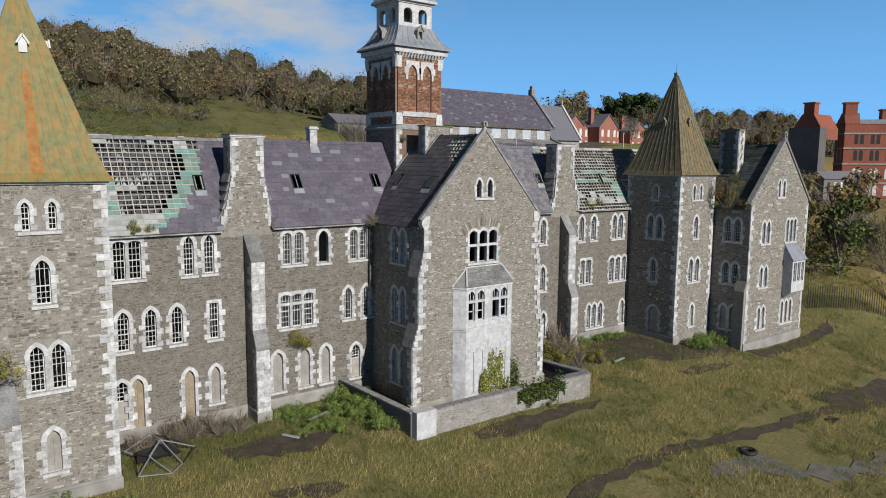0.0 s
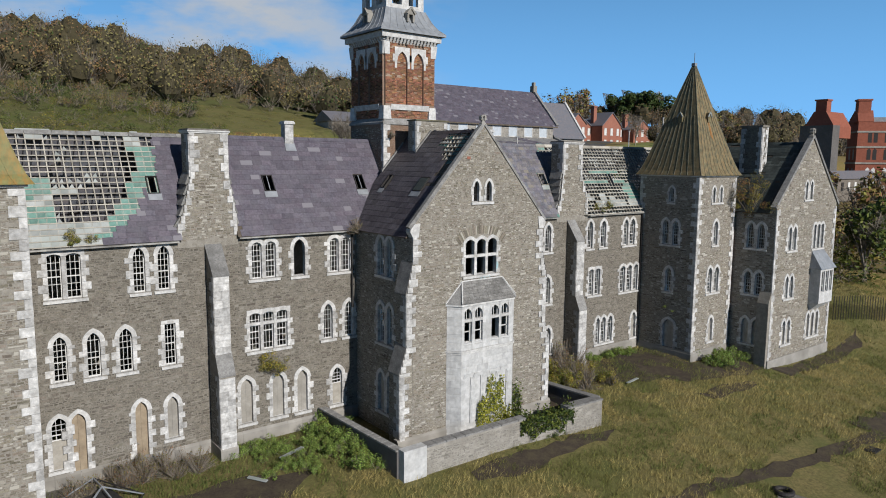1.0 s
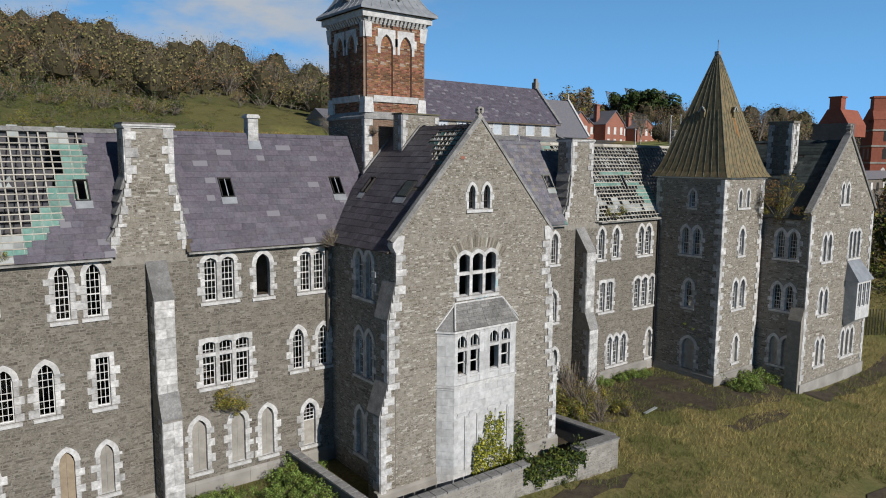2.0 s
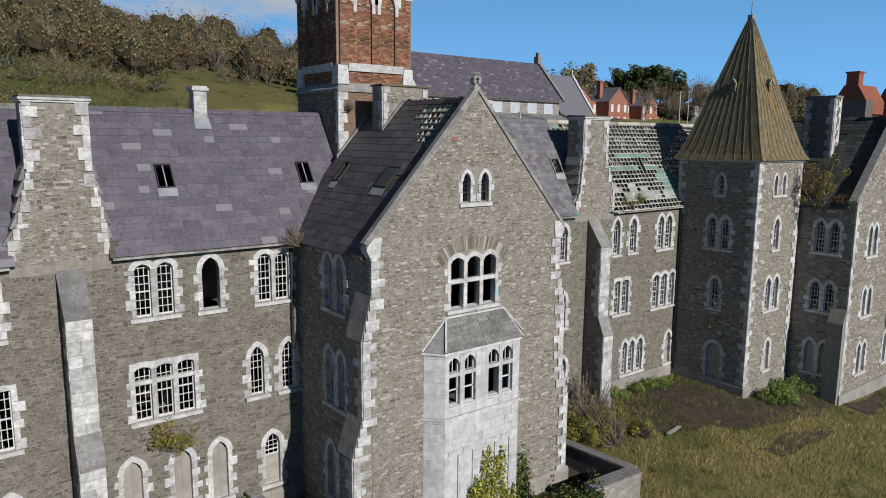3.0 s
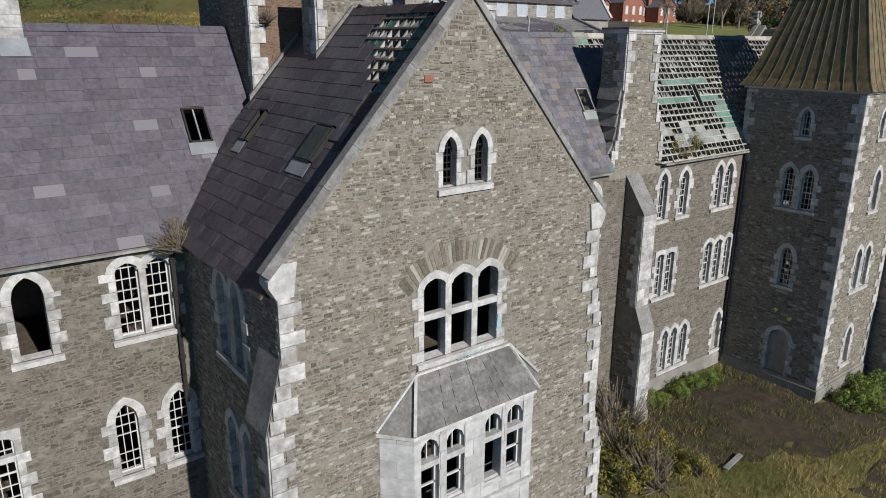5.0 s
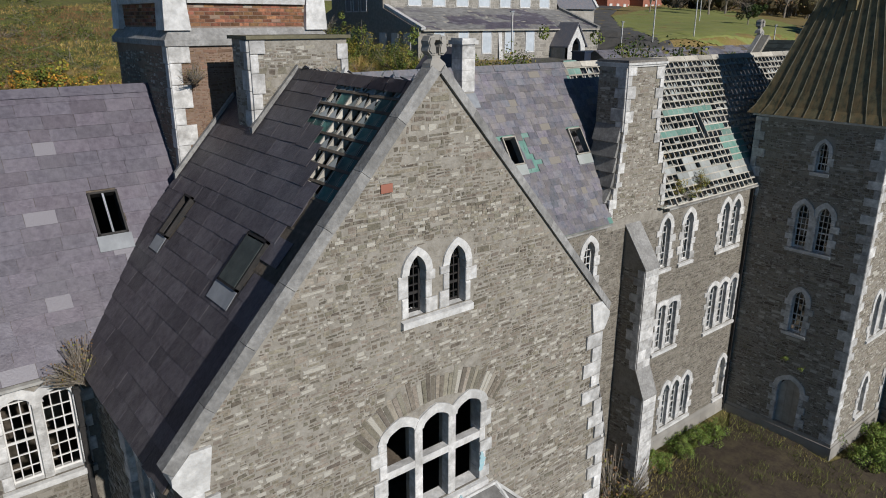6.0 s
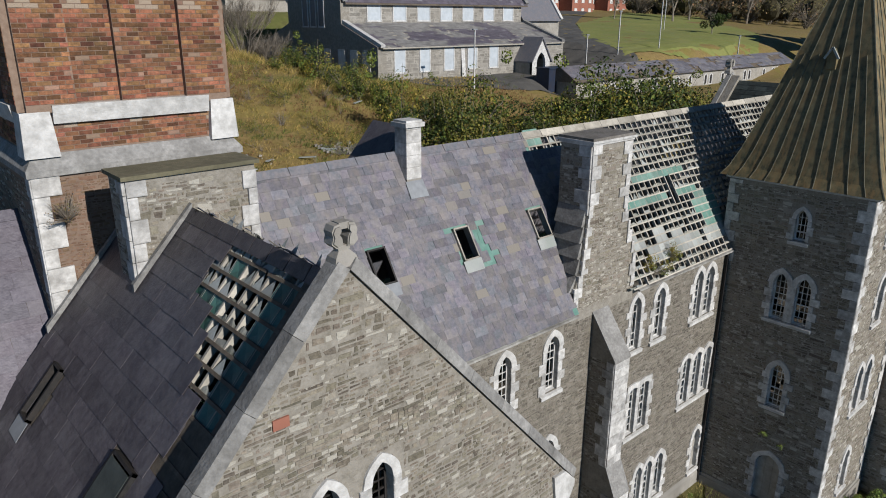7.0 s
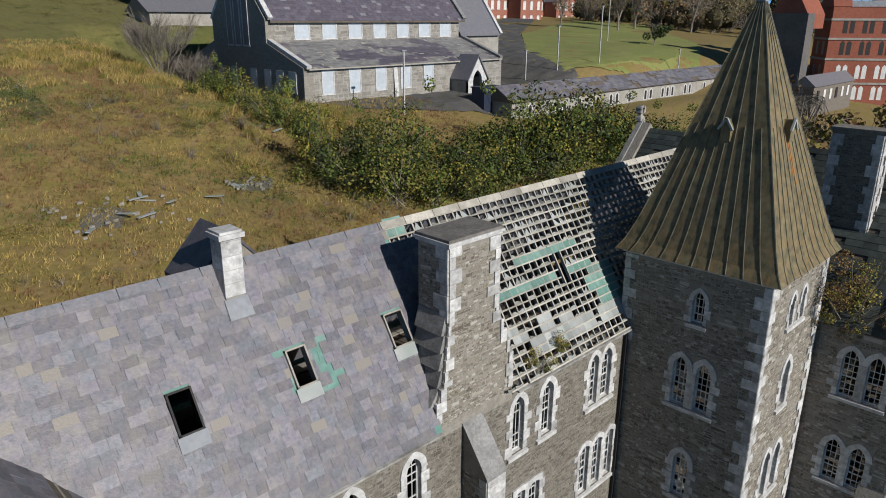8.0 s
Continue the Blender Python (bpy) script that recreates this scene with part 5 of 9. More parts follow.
def finial(parent, x, y, z, s=1.0):
    """A weathered trefoil-like stone finial."""
    g = Geo()
    for (za, wa), (zb, wb) in zip(((-0.1, 0.3), (0.1, 0.24), (0.22, 0.13)), ((0.1, 0.24), (0.22, 0.13), (0.34, 0.16))):
        g.add([(x + a * s, y + b * s, z + c * s) for c, w in ((za, wa), (zb, wb)) for a, b in ((-w, -w * 0.7), (w, -w * 0.7), (w, w * 0.7), (-w, w * 0.7))], [(0, 1, 5, 4), (1, 2, 6, 5), (2, 3, 7, 6), (3, 0, 4, 7), (4, 5, 6, 7), (0, 3, 2, 1)])
    for sx in (-1, 1):
        for depth, grow in ((0.15, 1.0), (0.19, 0.82)):
            ring = [(0.05, 0.32), (0.2, 0.3), (0.31, 0.4), (0.27, 0.54), (0.3, 0.66), (0.24, 0.78), (0.1, 0.8), (0.08, 0.68), (0.13, 0.6), (0.07, 0.5)]
            mid = (0.18, 0.55)
            g.prism([(x + sx * (mid[0] + (a - mid[0]) * grow) * s, y - depth * s, z + (mid[1] + (c - mid[1]) * grow) * s) for a, c in ring], (0, 2 * depth * s, 0))
    g.box(x - 0.12 * s, x + 0.12 * s, y - 0.13 * s, y + 0.13 * s, z + 0.68 * s, z + 0.82 * s)
    return part("finial", g, "plinth", parent, "weathered grey stone finial")


finial(g_wall, GC, GY + 0.12, G_APEX + 0.1, 0.6)

# the roof of the block
R_RIDGE, R_SL, EAVE_X = 16.4, 1.137, 22.36
ry0, ry1 = GY + 0.3, 38.88
rl_v = Vector((GC - EAVE_X, 0, (GC - EAVE_X) * R_SL))
RL = rl_v.length
rl_v.normalize()
z_eave = R_RIDGE - (GC - EAVE_X) * R_SL
left_roof = Plane((EAVE_X, 0, z_eave), (0, 1, 0), (-rl_v.z, 0, rl_v.x), rl_v)
rr_v = Vector((-rl_v.x, 0, rl_v.z))
right_roof = Plane((2 * GC - EAVE_X, 0, z_eave), (0, 1, 0), (rl_v.z, 0, rl_v.x), rr_v)
VX = lambda x: (x - EAVE_X) / rl_v.x
light_holes = [(33.75, 34.5, VX(24.3), VX(24.95)), (37.35, 37.75, VX(24.35), VX(25.0))]
bare = (32.9, 35.3, VX(25.6), RL)
rl = wall_body(left_roof, ry0, ry1, 0, RL, light_holes + [bare], "roof", block, "timber", 0.05, "steep dark slate roof with a torn hole by the gable")


def torn_edge(y, v):
    """Slates gone along the gable parapet and round the hole near the ridge."""
    x = EAVE_X + v * rl_v.x
    e = 33.2 + 0.45 * noise.noise((v * 1.6, 2, 0))
    if x > 24.6 and y < e + 0.25:
        return True
    if x > 25.6:
        return y < table(x, [(25.6, 33.6), (26.2, 34.5), (26.7, 35.1), (27.2, 34.9)]) + 0.2 * noise.noise((v * 2, y, 4))
    return any(a - 0.06 < y < b + 0.06 and c - 0.1 < v < d + 0.1 for a, b, c, d in light_holes)


# slates darker than the right slope's, the sun's grazing put into their colour
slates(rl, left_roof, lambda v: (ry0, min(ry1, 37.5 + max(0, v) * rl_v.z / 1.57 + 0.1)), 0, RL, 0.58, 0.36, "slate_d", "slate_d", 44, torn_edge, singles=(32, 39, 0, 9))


def cell_gable(y, v):
    x = EAVE_X + v * rl_v.x
    nz = noise.noise((y * 1.4, v * 1.4, 2))
    if any(a - 0.05 < y < b + 0.05 and c - 0.05 < v < d + 0.05 for a, b, c, d in light_holes):
        return "none"
    if x < 25.55:
        return "felt"
    if y < 33.5 and x < 26.9:
        return "felt"
    if 26.0 < x < 26.5 and y > 34.3:
        return "felt"
    return "felt" if nz > 0.42 else ("torn" if nz > -0.05 else "")


# felt darker than on the wings: the coping's shadow put into its colour
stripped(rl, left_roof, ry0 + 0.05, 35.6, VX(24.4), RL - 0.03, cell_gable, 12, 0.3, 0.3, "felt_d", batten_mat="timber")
# plaster showing on the inner face of the far slope, seen through the hole
rr = wall_body(right_roof, ry0, ry1, 0, RL, [(33.2, 35.0, VX(25.2), VX(26.9))], "rear_roof", block, "timber", 0.05, "mossy slate slope")
slates(rr, right_roof, lambda v: (ry0, ry1), 0, RL, 0.5, 0.3, "slate_i", "slate_i", 45, lambda y, v: noise.noise((y * 1.5, v * 1.5, 3)) > 0.2)
stripped(rr, right_roof, ry0 + 0.05, ry1, 0.02, RL - 0.03, lambda y, v: "", 13, 0.36, 0.3)
for i, (a, b, c, d) in enumerate(light_holes):
    skylight(rl, left_roof, a, b, c, d, "dark")
g = Geo()
g.prism([left_roof.p(33.8, VX(24.33), 0.09), left_roof.p(34.45, VX(24.33), 0.09), left_roof.p(34.45, VX(24.9), 0.09), left_roof.p(33.8, VX(24.9), 0.09)], left_roof.n * 0.02)
part("skylight_lid", g, "slate_g", rl, "dull green roof light lid")
g = Geo()
y = ry0
while y < 36.8:
    g.prism([(GC - 0.16, y + 0.01, R_RIDGE - 0.13), (GC, y + 0.01, R_RIDGE + 0.07), (GC + 0.16, y + 0.01, R_RIDGE - 0.13)], (0, 0.5, 0))
    y += 0.52
part("ridge_tile", g, "slate_d", rl, kind="stuff")

r = random.Random(91)
g, g2 = Geo(), Geo()
for k in range(110):
    edge = k % 2
    y = r.uniform(ry0 + 0.05, 36.6) if not edge else ry0 + abs(r.gauss(0, 0.16))
    v = RL - abs(r.gauss(0, 0.28)) if not edge else r.uniform(0.5, RL)
    a = r.uniform(-0.5, 0.5) + (1.2 if edge else 0)
    ln = r.uniform(0.12, 0.5)
    p = right_roof.p(y, v, 0.05 + 0.06 * r.random())
    d = (right_roof.u * math.cos(a) + right_roof.w * math.sin(a)) * ln / 2
    if r.random() < 0.6:
        g.bar(p - d, p + d + right_roof.n * r.uniform(-0.02, 0.08), r.uniform(0.02, 0.05), 0.015, right_roof.n)
    else:
        s_ = right_roof.n.cross(d).normalized() * r.uniform(0.05, 0.16)
        g2.prism([p - d, p + d * 0.8 + right_roof.n * 0.03, p + d * 0.6 + s_, p - d * 0.7 + s_], right_roof.n * 0.008)
part("broken_lath", g, "lath", rr, "splintered pale laths along the ridge", "stuff", mend=False)
part("slate_shard", g2, "slate_i", rr, "broken slate shards along the parapet", "stuff", mend=False)

# the wide stack across the ridge
g = Geo()
CX0, CX1, CY0, CY1 = 26.2, 28.45, 36.85, 37.65
g.box(CX0, CX1, CY0, CY1, 13.5, 17.05)
st = part("chimney", g, "mortar", block, "wide rubble stack with thin slab cap")
pl = Plane((0, CY0, 0), (1, 0, 0), (0, -1, 0))
sd = Plane((CX0, 0, 0), (0, 1, 0), (-1, 0, 0))
rubble(pl, CX0 + 0.02, CX1 - 0.02, 14.2, 17.0, [], "rubble", st, 161, small=1.2)
rubble(sd, CY0 + 0.02, CY1 - 0.02, 14.2, 17.0, [], "rubble", st, 162)
quoins(st, pl, CX0, 1, 14.3, 17.03, 163, 0.32, 0.18)
quoins(st, pl, CX1, -1, 14.3, 17.03, 164, 0.3, 0.18)
quoins(st, sd, CY0, 1, 14.3, 17.03, 165, 0.3, 0.18)
g = Geo()
g.box(CX0 - 0.07, CX1 + 0.07, CY0 - 0.07, CY1 + 0.07, 17.05, 17.12)
part("cap_slab", g, "moss", st, "thin weathered slab cap")
# stone flashings up the slope against the stack and against the tower
for y, xa, xb in ((CY0 - 0.12, CX0 + 0.0, GC), (38.72, 25.2, 26.6)):
    g = Geo()
    za, zb = R_RIDGE - (GC - xa) * R_SL, R_RIDGE - (GC - xb) * R_SL
    g.prism([(xa - 0.12, y, za - 0.05), (xb, y, zb + 0.05), (xb, y, zb + 0.14), (xa - 0.12, y, za + 0.08)], (0, 0.1, 0))
    part("flashing_stone", g, "coping", rl, "pale stone weathering strip")

# ---------------------------------------------------------------- the bay window of the block
BX0, BX1, BY, BQ0, BQ1 = 25.34, 29.05, 31.5, 24.8, 29.64
bay_pl = Plane((0, BY, 0), (1, 0, 0), (0, -1, 0))
CANT = math.hypot(BX0 - BQ0, GY - BY)
bay_sd = Plane((BQ0, GY, 0), Vector((BX0 - BQ0, BY - GY, 0)) / CANT, Vector((BY - GY, BQ0 - BX0, 0)) / CANT)
bay_sr = Plane((BX1, BY, 0), Vector((BQ1 - BX1, GY - BY, 0)) / CANT, Vector((GY - BY, BX1 - BQ1, 0)) / CANT)
bay_holes = [(25.54, 26.06), (26.28, 26.82), (27.46, 28.0), (28.18, 28.72)]
low_holes = [(25.62, 26.02), (26.32, 26.74), (27.46, 27.88), (28.24, 28.64)]
bh = [(a, b, 5.13, 7.02) for a, b in bay_holes] + [(a, b, 0.65, 3.25) for a, b in low_holes]
bay = wall_body(bay_pl, BX0, BX1, -0.8, 7.16, bh, "bay_window", block, "ashlar", 0.3, "projecting white ashlar bay window")
for nm, q in (("bay_cheek", bay_sd), ("bay_cheek", bay_sr)):
    wall_body(q, 0.0, CANT, -0.8, 7.16, [], nm, bay, "ashlar", 0.2)


def ashlar(pl_, u0, u1, z0, z1, keep, parent, seed, step=0.36, long=0.75):
    r = random.Random(seed)
    g = Geo()
    z = z0
    row = 0
    while z < z1 - 0.05:
        h = min(step, z1 - z)
        u = u0 - (long / 2 if row % 2 else 0)
        while u < u1:
            a, b = max(u0, u), min(u1, u + long)
            u += long
            for ka, kb, kza, kzb in keep:
                if a < kb and b > ka and z < kzb and z + h > kza:
                    if ka - a >= b - kb:
                        b = ka
                    else:
                        a = kb
            if b - a < 0.06:
                continue
            d = r.uniform(0.012, 0.018)
            g.prism([pl_.p(a + 0.004, z + 0.004, d), pl_.p(b - 0.004, z + 0.004, d), pl_.p(b - 0.004, z + h - 0.004, d), pl_.p(a + 0.004, z + h - 0.004, d)], -pl_.n * 0.03)
        z += h
        row += 1
    part("ashlar_block", g, "ashlar", parent, kind="stuff")


ashlar(bay_pl, BX0, BX1, -0.5, 4.55, bh, bay, 171)
ashlar(bay_pl, BX0, BX1, 4.76, 7.13, bh, bay, 172, 0.45, 0.5)
for q in (bay_sd, bay_sr):
    ashlar(q, 0, CANT, -0.5, 4.55, [], bay, 173, 0.36, 0.5)
    ashlar(q, 0, CANT, 4.76, 7.13, [], bay, 174, 0.45, 0.8)
g = Geo()
for z0, z1, o in ((4.55, 4.66, 0.05), (4.66, 4.75, 0.1), (7.16, 7.28, 0.09)):
    g.prism([(BQ0 - o, GY, z0), (BX0 - o * 0.5, BY - o, z0), (BX1 + o * 0.5, BY - o, z0), (BQ1 + o, GY, z0)], (0, 0, z1 - z0))
part("string_course", g, "lime", bay, "moulded pale string courses")
for i, (a, b) in enumerate(bay_holes):
    f = Geo()
    for k in range(8):
        xa, xb = a + (b - a) * k / 8, a + (b - a) * (k + 1) / 8
        za, zb = arch_z(xa, a, b, 6.71, 0.28), arch_z(xb, a, b, 6.71, 0.28)
        f.prism([bay_pl.p(xa, za, -0.02), bay_pl.p(xb, zb, -0.02), bay_pl.p(xb, 7.04, -0.02), bay_pl.p(xa, 7.04, -0.02)], -bay_pl.n * 0.2)
    f.prism([bay_pl.p(a - 0.01, 6.27, 0.01), bay_pl.p(b + 0.01, 6.27, 0.01), bay_pl.p(b + 0.01, 6.42, 0.01), bay_pl.p(a - 0.01, 6.42, 0.01)], -bay_pl.n * 0.22)
    f.prism([bay_pl.p(a - 0.02, 5.04, 0.05), bay_pl.p(b + 0.02, 5.04, 0.05), bay_pl.p(b + 0.02, 5.17, -0.1), bay_pl.p(a - 0.02, 5.17, -0.1)], -bay_pl.n * 0.2)
    part("tracery", f, "lime", bay, kind="stuff")
    s = Geo()
    for xa, xb, za, zb in ((a, a + 0.05, 5.13, 6.27), (b - 0.05, b, 5.13, 6.27), (a, b, 5.70, 5.75), (a, b, 5.13, 5.19), (a, a + 0.04, 6.42, 6.79), (b - 0.04, b, 6.42, 6.79), ((a + b) / 2 - 0.015, (a + b) / 2 + 0.015, 6.42, 7.0)):
        if i != 2 or za > 6.27:
            s.prism([bay_pl.p(xa, za, -0.14), bay_pl.p(xb, za, -0.14), bay_pl.p(xb, zb, -0.14), bay_pl.p(xa, zb, -0.14)], -bay_pl.n * 0.05)
    part("sash", s, "white", bay, "broken white sash")
for a, b in low_holes:
    f = Geo()
    f.prism([bay_pl.p(a, 0.65, -0.05), bay_pl.p(b, 0.65, -0.05), bay_pl.p(b, 3.25, -0.05), bay_pl.p(a, 3.25, -0.05)], -bay_pl.n * 0.08)
    f.prism([bay_pl.p(a - 0.12, 3.23, 0.05), bay_pl.p(b + 0.12, 3.23, 0.05), bay_pl.p(b + 0.06, 3.41, 0.05), bay_pl.p(a - 0.06, 3.41, 0.05)], -bay_pl.n * 0.06)
    part("boarding", f, "ashlar", bay, "whitewashed infill under a moulded head")
# its hipped slab roof: front slabs in courses, cheeks, rolls
e0, e1, et = (BX0 - 0.06, BY - 0.12, 7.27), (BX1 + 0.06, BY - 0.12, 7.27), 8.35
t0, t1 = (25.8, GY, et), (28.67, GY, et)
h0, h1 = (BQ0 - 0.1, GY, 7.27), (BQ1 + 0.1, GY, 7.27)
g = Geo()
g.add([e0, e1, t1, t0, h0, h1], [(0, 1, 2, 3), (4, 0, 3), (1, 5, 2), (0, 4, 5, 1)])
broof = part("bay_roof", g, "coping", bay, "hipped stone-slab roof over the bay")
for k in range(7):
    fa, fb = k / 7, (k + 1) / 7
    L0, L1 = Vector(e0).lerp(Vector(t0), fa), Vector(e0).lerp(Vector(t0), fb)
    R0, R1 = Vector(e1).lerp(Vector(t1), fa), Vector(e1).lerp(Vector(t1), fb)
    cuts = [0, 0.22 + 0.1 * (k % 2), 0.5, 0.74 - 0.08 * (k % 2), 1]
    for ca, cb in zip(cuts, cuts[1:]):
        q = [L0.lerp(R0, ca + 0.002), L0.lerp(R0, cb - 0.002), L1.lerp(R1, cb - 0.002), L1.lerp(R1, ca + 0.002)]
        nrm = Vector((0, -0.85, 0.53))
        g = Geo()
        g.add([p + nrm * h for p, h in zip(q, (0.03, 0.03, 0.008, 0.008))] + [p + nrm * h for p, h in zip(q, (0.065, 0.062, 0.03, 0.032))], [(0, 3, 2, 1), (4, 5, 6, 7), (0, 1, 5, 4), (1, 2, 6, 5), (2, 3, 7, 6), (3, 0, 4, 7)])
        part("slab", g, "slab", broof)
g = Geo()
for a, b in ((t0, e0), (t1, e1), (t0, t1), (t0, h0), (t1, h1)):
    g.bar(Vector(a) + Vector((0, -0.03, 0.04)), Vector(b) + Vector((0, -0.03, 0.04)), 0.07, 0.06)
part("hip_roll", g, "lime", broof, "pale hip rolls")

# ---------------------------------------------------------------- stair towers
TZ = 13.72


def stair_tower(x0, x1, y0, y1, label, wins_f, wins_s, seed, copper, apex, up=-0.5):
    t = thing("stair_tower", (x0 + x1) / 2, y0, 0, label, "tower", "copper-roofed stair towers")
    pf, ps, pr = Plane((0, y0, 0), (1, 0, 0), (0, -1, 0)), Plane((x0, 0, 0), (0, 1, 0), (-1, 0, 0)), Plane((x1, 0, 0), (0, 1, 0), (1, 0, 0))
    pb = Plane((0, y1, 0), (1, 0, 0), (0, 1, 0))
    wf = facade(pf, t, x0 + 0.004, x1 - 0.004, -0.8, TZ, wins_f, seed, "rubble stone tower front", small=1.2)
    ws = facade(ps, t, y0 + 0.01, y1, -0.8, TZ, wins_s, seed + 20, "rubble stone tower side", small=1.2)
    wr = wall_body(pr, y0 + 0.01, y1, -0.8, TZ, [], "wall", t, label="rubble stone tower side")
    wall_body(pb, x0 + 0.5, x1 - 0.5, -0.8, TZ, [], "rear_wall", t)
    quoins(wf, pf, x0 - 0.03, 1, 0.2, TZ - 0.05, seed + 1, 0.55, 0.28, 0.04, 0.38)
    quoins(wf, pf, x1 + 0.03, -1, 0.2, TZ - 0.05, seed + 2, 0.55, 0.28, 0.04, 0.38)
    quoins(ws, ps, y0 - 0.03, 1, 0.2, TZ - 0.05, seed + 3, 0.52, 0.26, 0.035, 0.38)
    quoins(ws, ps, y1, -1, 10.0, TZ - 0.05, seed + 4, 0.5, 0.26, 0.035, 0.38)
    quoins(wr, pr, y0 - 0.03, 1, 0.2, TZ - 0.05, seed + 5, 0.52, 0.26, 0.035, 0.38)
    g = Geo()
    g.prism([(x0 - 0.1, y0 - 0.1, -0.9), (x1 + 0.1, y0 - 0.1, -0.9), (x1 + 0.1, y1, -0.9), (x0 - 0.1, y1, -0.9)], (0, 0, 1.3))
    g.box(x0 - 0.05, x1 + 0.05, y0 - 0.05, y1, 0.4, 0.55)
    part("plinth", g, "plinth", t, "pale plinth")
    for z in (3.7, 7.5, 11.3):
        g = Geo()
        g.box(x0 + 0.5, x1 - 0.5, y0 + 0.5, y1 - 0.5, z, z + 0.2)
        part("floor_deck", g, "timber", t)
    g = Geo()
    g.box(x0 - 0.12, x1 + 0.12, y0 - 0.12, y1 + 0.12, TZ, TZ + 0.12)
    part("eaves_course", g, "lime", t, "thin pale eaves course")
    # the copper roof: a bell-cast pyramid with standing seams
    cx_, cy_ = (x0 + x1) / 2, (y0 + y1) / 2
    hx, hy = (x1 - x0) / 2, (y1 - y0) / 2
    rows = [(TZ + 0.1, 1.115), (TZ + 0.45, 1.03), (TZ + 1.1, 0.93), (TZ + 4.6, 0.5), (apex - 0.02, 0.035)]
    g = Geo()
    for z, k in rows:
        g.v += [(cx_ - hx * k, cy_ - hy * k, z), (cx_ + hx * k, cy_ - hy * k, z), (cx_ + hx * k, cy_ + hy * k, z), (cx_ - hx * k, cy_ + hy * k, z)]
    for i in range(len(rows) - 1):
        for j in range(4):
            g.f.append((4 * i + j, 4 * i + (j + 1) % 4, 4 * i + 4 + (j + 1) % 4, 4 * i + 4 + j))
            g.m.append(0)
    g.f += [(3, 2, 1, 0), tuple(4 * (len(rows) - 1) + j for j in range(4))]
    g.m += [0, 0]
    roof = part("roof", g, copper, t, "steep weathered copper pyramid with standing seams")

    def on(face_, s, row):
        z, k = rows[row]
        a, b = ((-1, -1), (1, -1), (1, 1), (-1, 1))[face_], ((-1, -1), (1, -1), (1, 1), (-1, 1))[(face_ + 1) % 4]
        p, q = Vector((cx_ + a[0] * hx * k, cy_ + a[1] * hy * k, z)), Vector((cx_ + b[0] * hx * k, cy_ + b[1] * hy * k, z))
        return p.lerp(q, s)

    for fc in range(4):
        out = (Vector((0, -1, 0)), Vector((1, 0, 0)), Vector((0, 1, 0)), Vector((-1, 0, 0)))[fc]
        for i in range(0, 10):
            s = i / 10
            top_row = 4 if i % 2 == 0 else 3
            g = Geo()
            for rw in range(top_row):
                g.bar(on(fc, s, rw) + out * 0.008, on(fc, s, rw + 1) + out * 0.008, 0.018, 0.034, out)
            part("seam", g, "seam" if copper == "copper" else copper, roof)
        # a small hooded vent half way up
        p = on(fc, 0.5, 3) + out * (0.05 - (up + 0.5) * 0.33) + Vector((0, 0, up))
        sdv = Vector((-out.y, out.x, 0))
        g = Geo()
        g.prism([p - sdv * 0.16 - out * 0.3, p + sdv * 0.16 - out * 0.3, p + sdv * 0.16 - out * 0.3 + Vector((0, 0, 0.42)), p - out * 0.3 + Vector((0, 0, 0.7)), p - sdv * 0.16 - out * 0.3 + Vector((0, 0, 0.42))], out * 0.5)
        vent = part("roof_vent", g, "copper" if copper == "copper" else "white", roof, "small hooded vent")
        g = Geo()
        for sg in (-1, 1):
            g.bar(p + sdv * 0.24 * sg + out * 0.24 + Vector((0, 0, 0.36)), p + out * 0.24 + Vector((0, 0, 0.74)), 0.07, 0.07, out)
        part("bargeboard", g, "white" if copper == "copper_l" else "felt_grey", vent)
        if fc == 0 or copper == "copper_l":
            g = Geo()
            if copper == "copper_l":
                q0, q1 = p - sdv * 0.2 - out * 0.03, p + sdv * 0.2 - out * 0.03
                q2, q3 = on(fc, 0.56, 1) + out * 0.012, on(fc, 0.47, 1) + out * 0.012
                m0, m1 = on(fc, 0.46, 2) + out * 0.012, on(fc, 0.55, 2) + out * 0.012
                e0_, e1_ = on(fc, 0.45, 3) + out * 0.014, on(fc, 0.55, 3) + out * 0.014
                g.add([q0, q1, e1_, e0_, m1, m0, q2, q3], [(0, 1, 2, 3), (3, 2, 4, 5), (5, 4, 6, 7)])
            else:
                q0, q1 = on(fc, 0.47, 3) + out * 0.012, on(fc, 0.53, 3) + out * 0.012
                q2, q3 = q1.lerp(on(fc, 0.54, 2) + out * 0.012, 0.55), q0.lerp(on(fc, 0.47, 2) + out * 0.012, 0.44)
                g.add([q0, q1, q2, q3], [(0, 1, 2, 3)])
            part("rust_run", g, "rust", roof, "orange rust run under the vent", mend=False)
    g = Geo()
    g.bar((cx_, cy_, apex - 0.1), (cx_, cy_, apex + 0.9), 0.035)
    g.bar((cx_, cy_, apex - 0.1), (cx_, cy_, apex + 0.12), 0.3, 0.3, (0, 1, 0))
    part("finial", g, "lead", roof, "lead cap with a short iron spike")
    return t


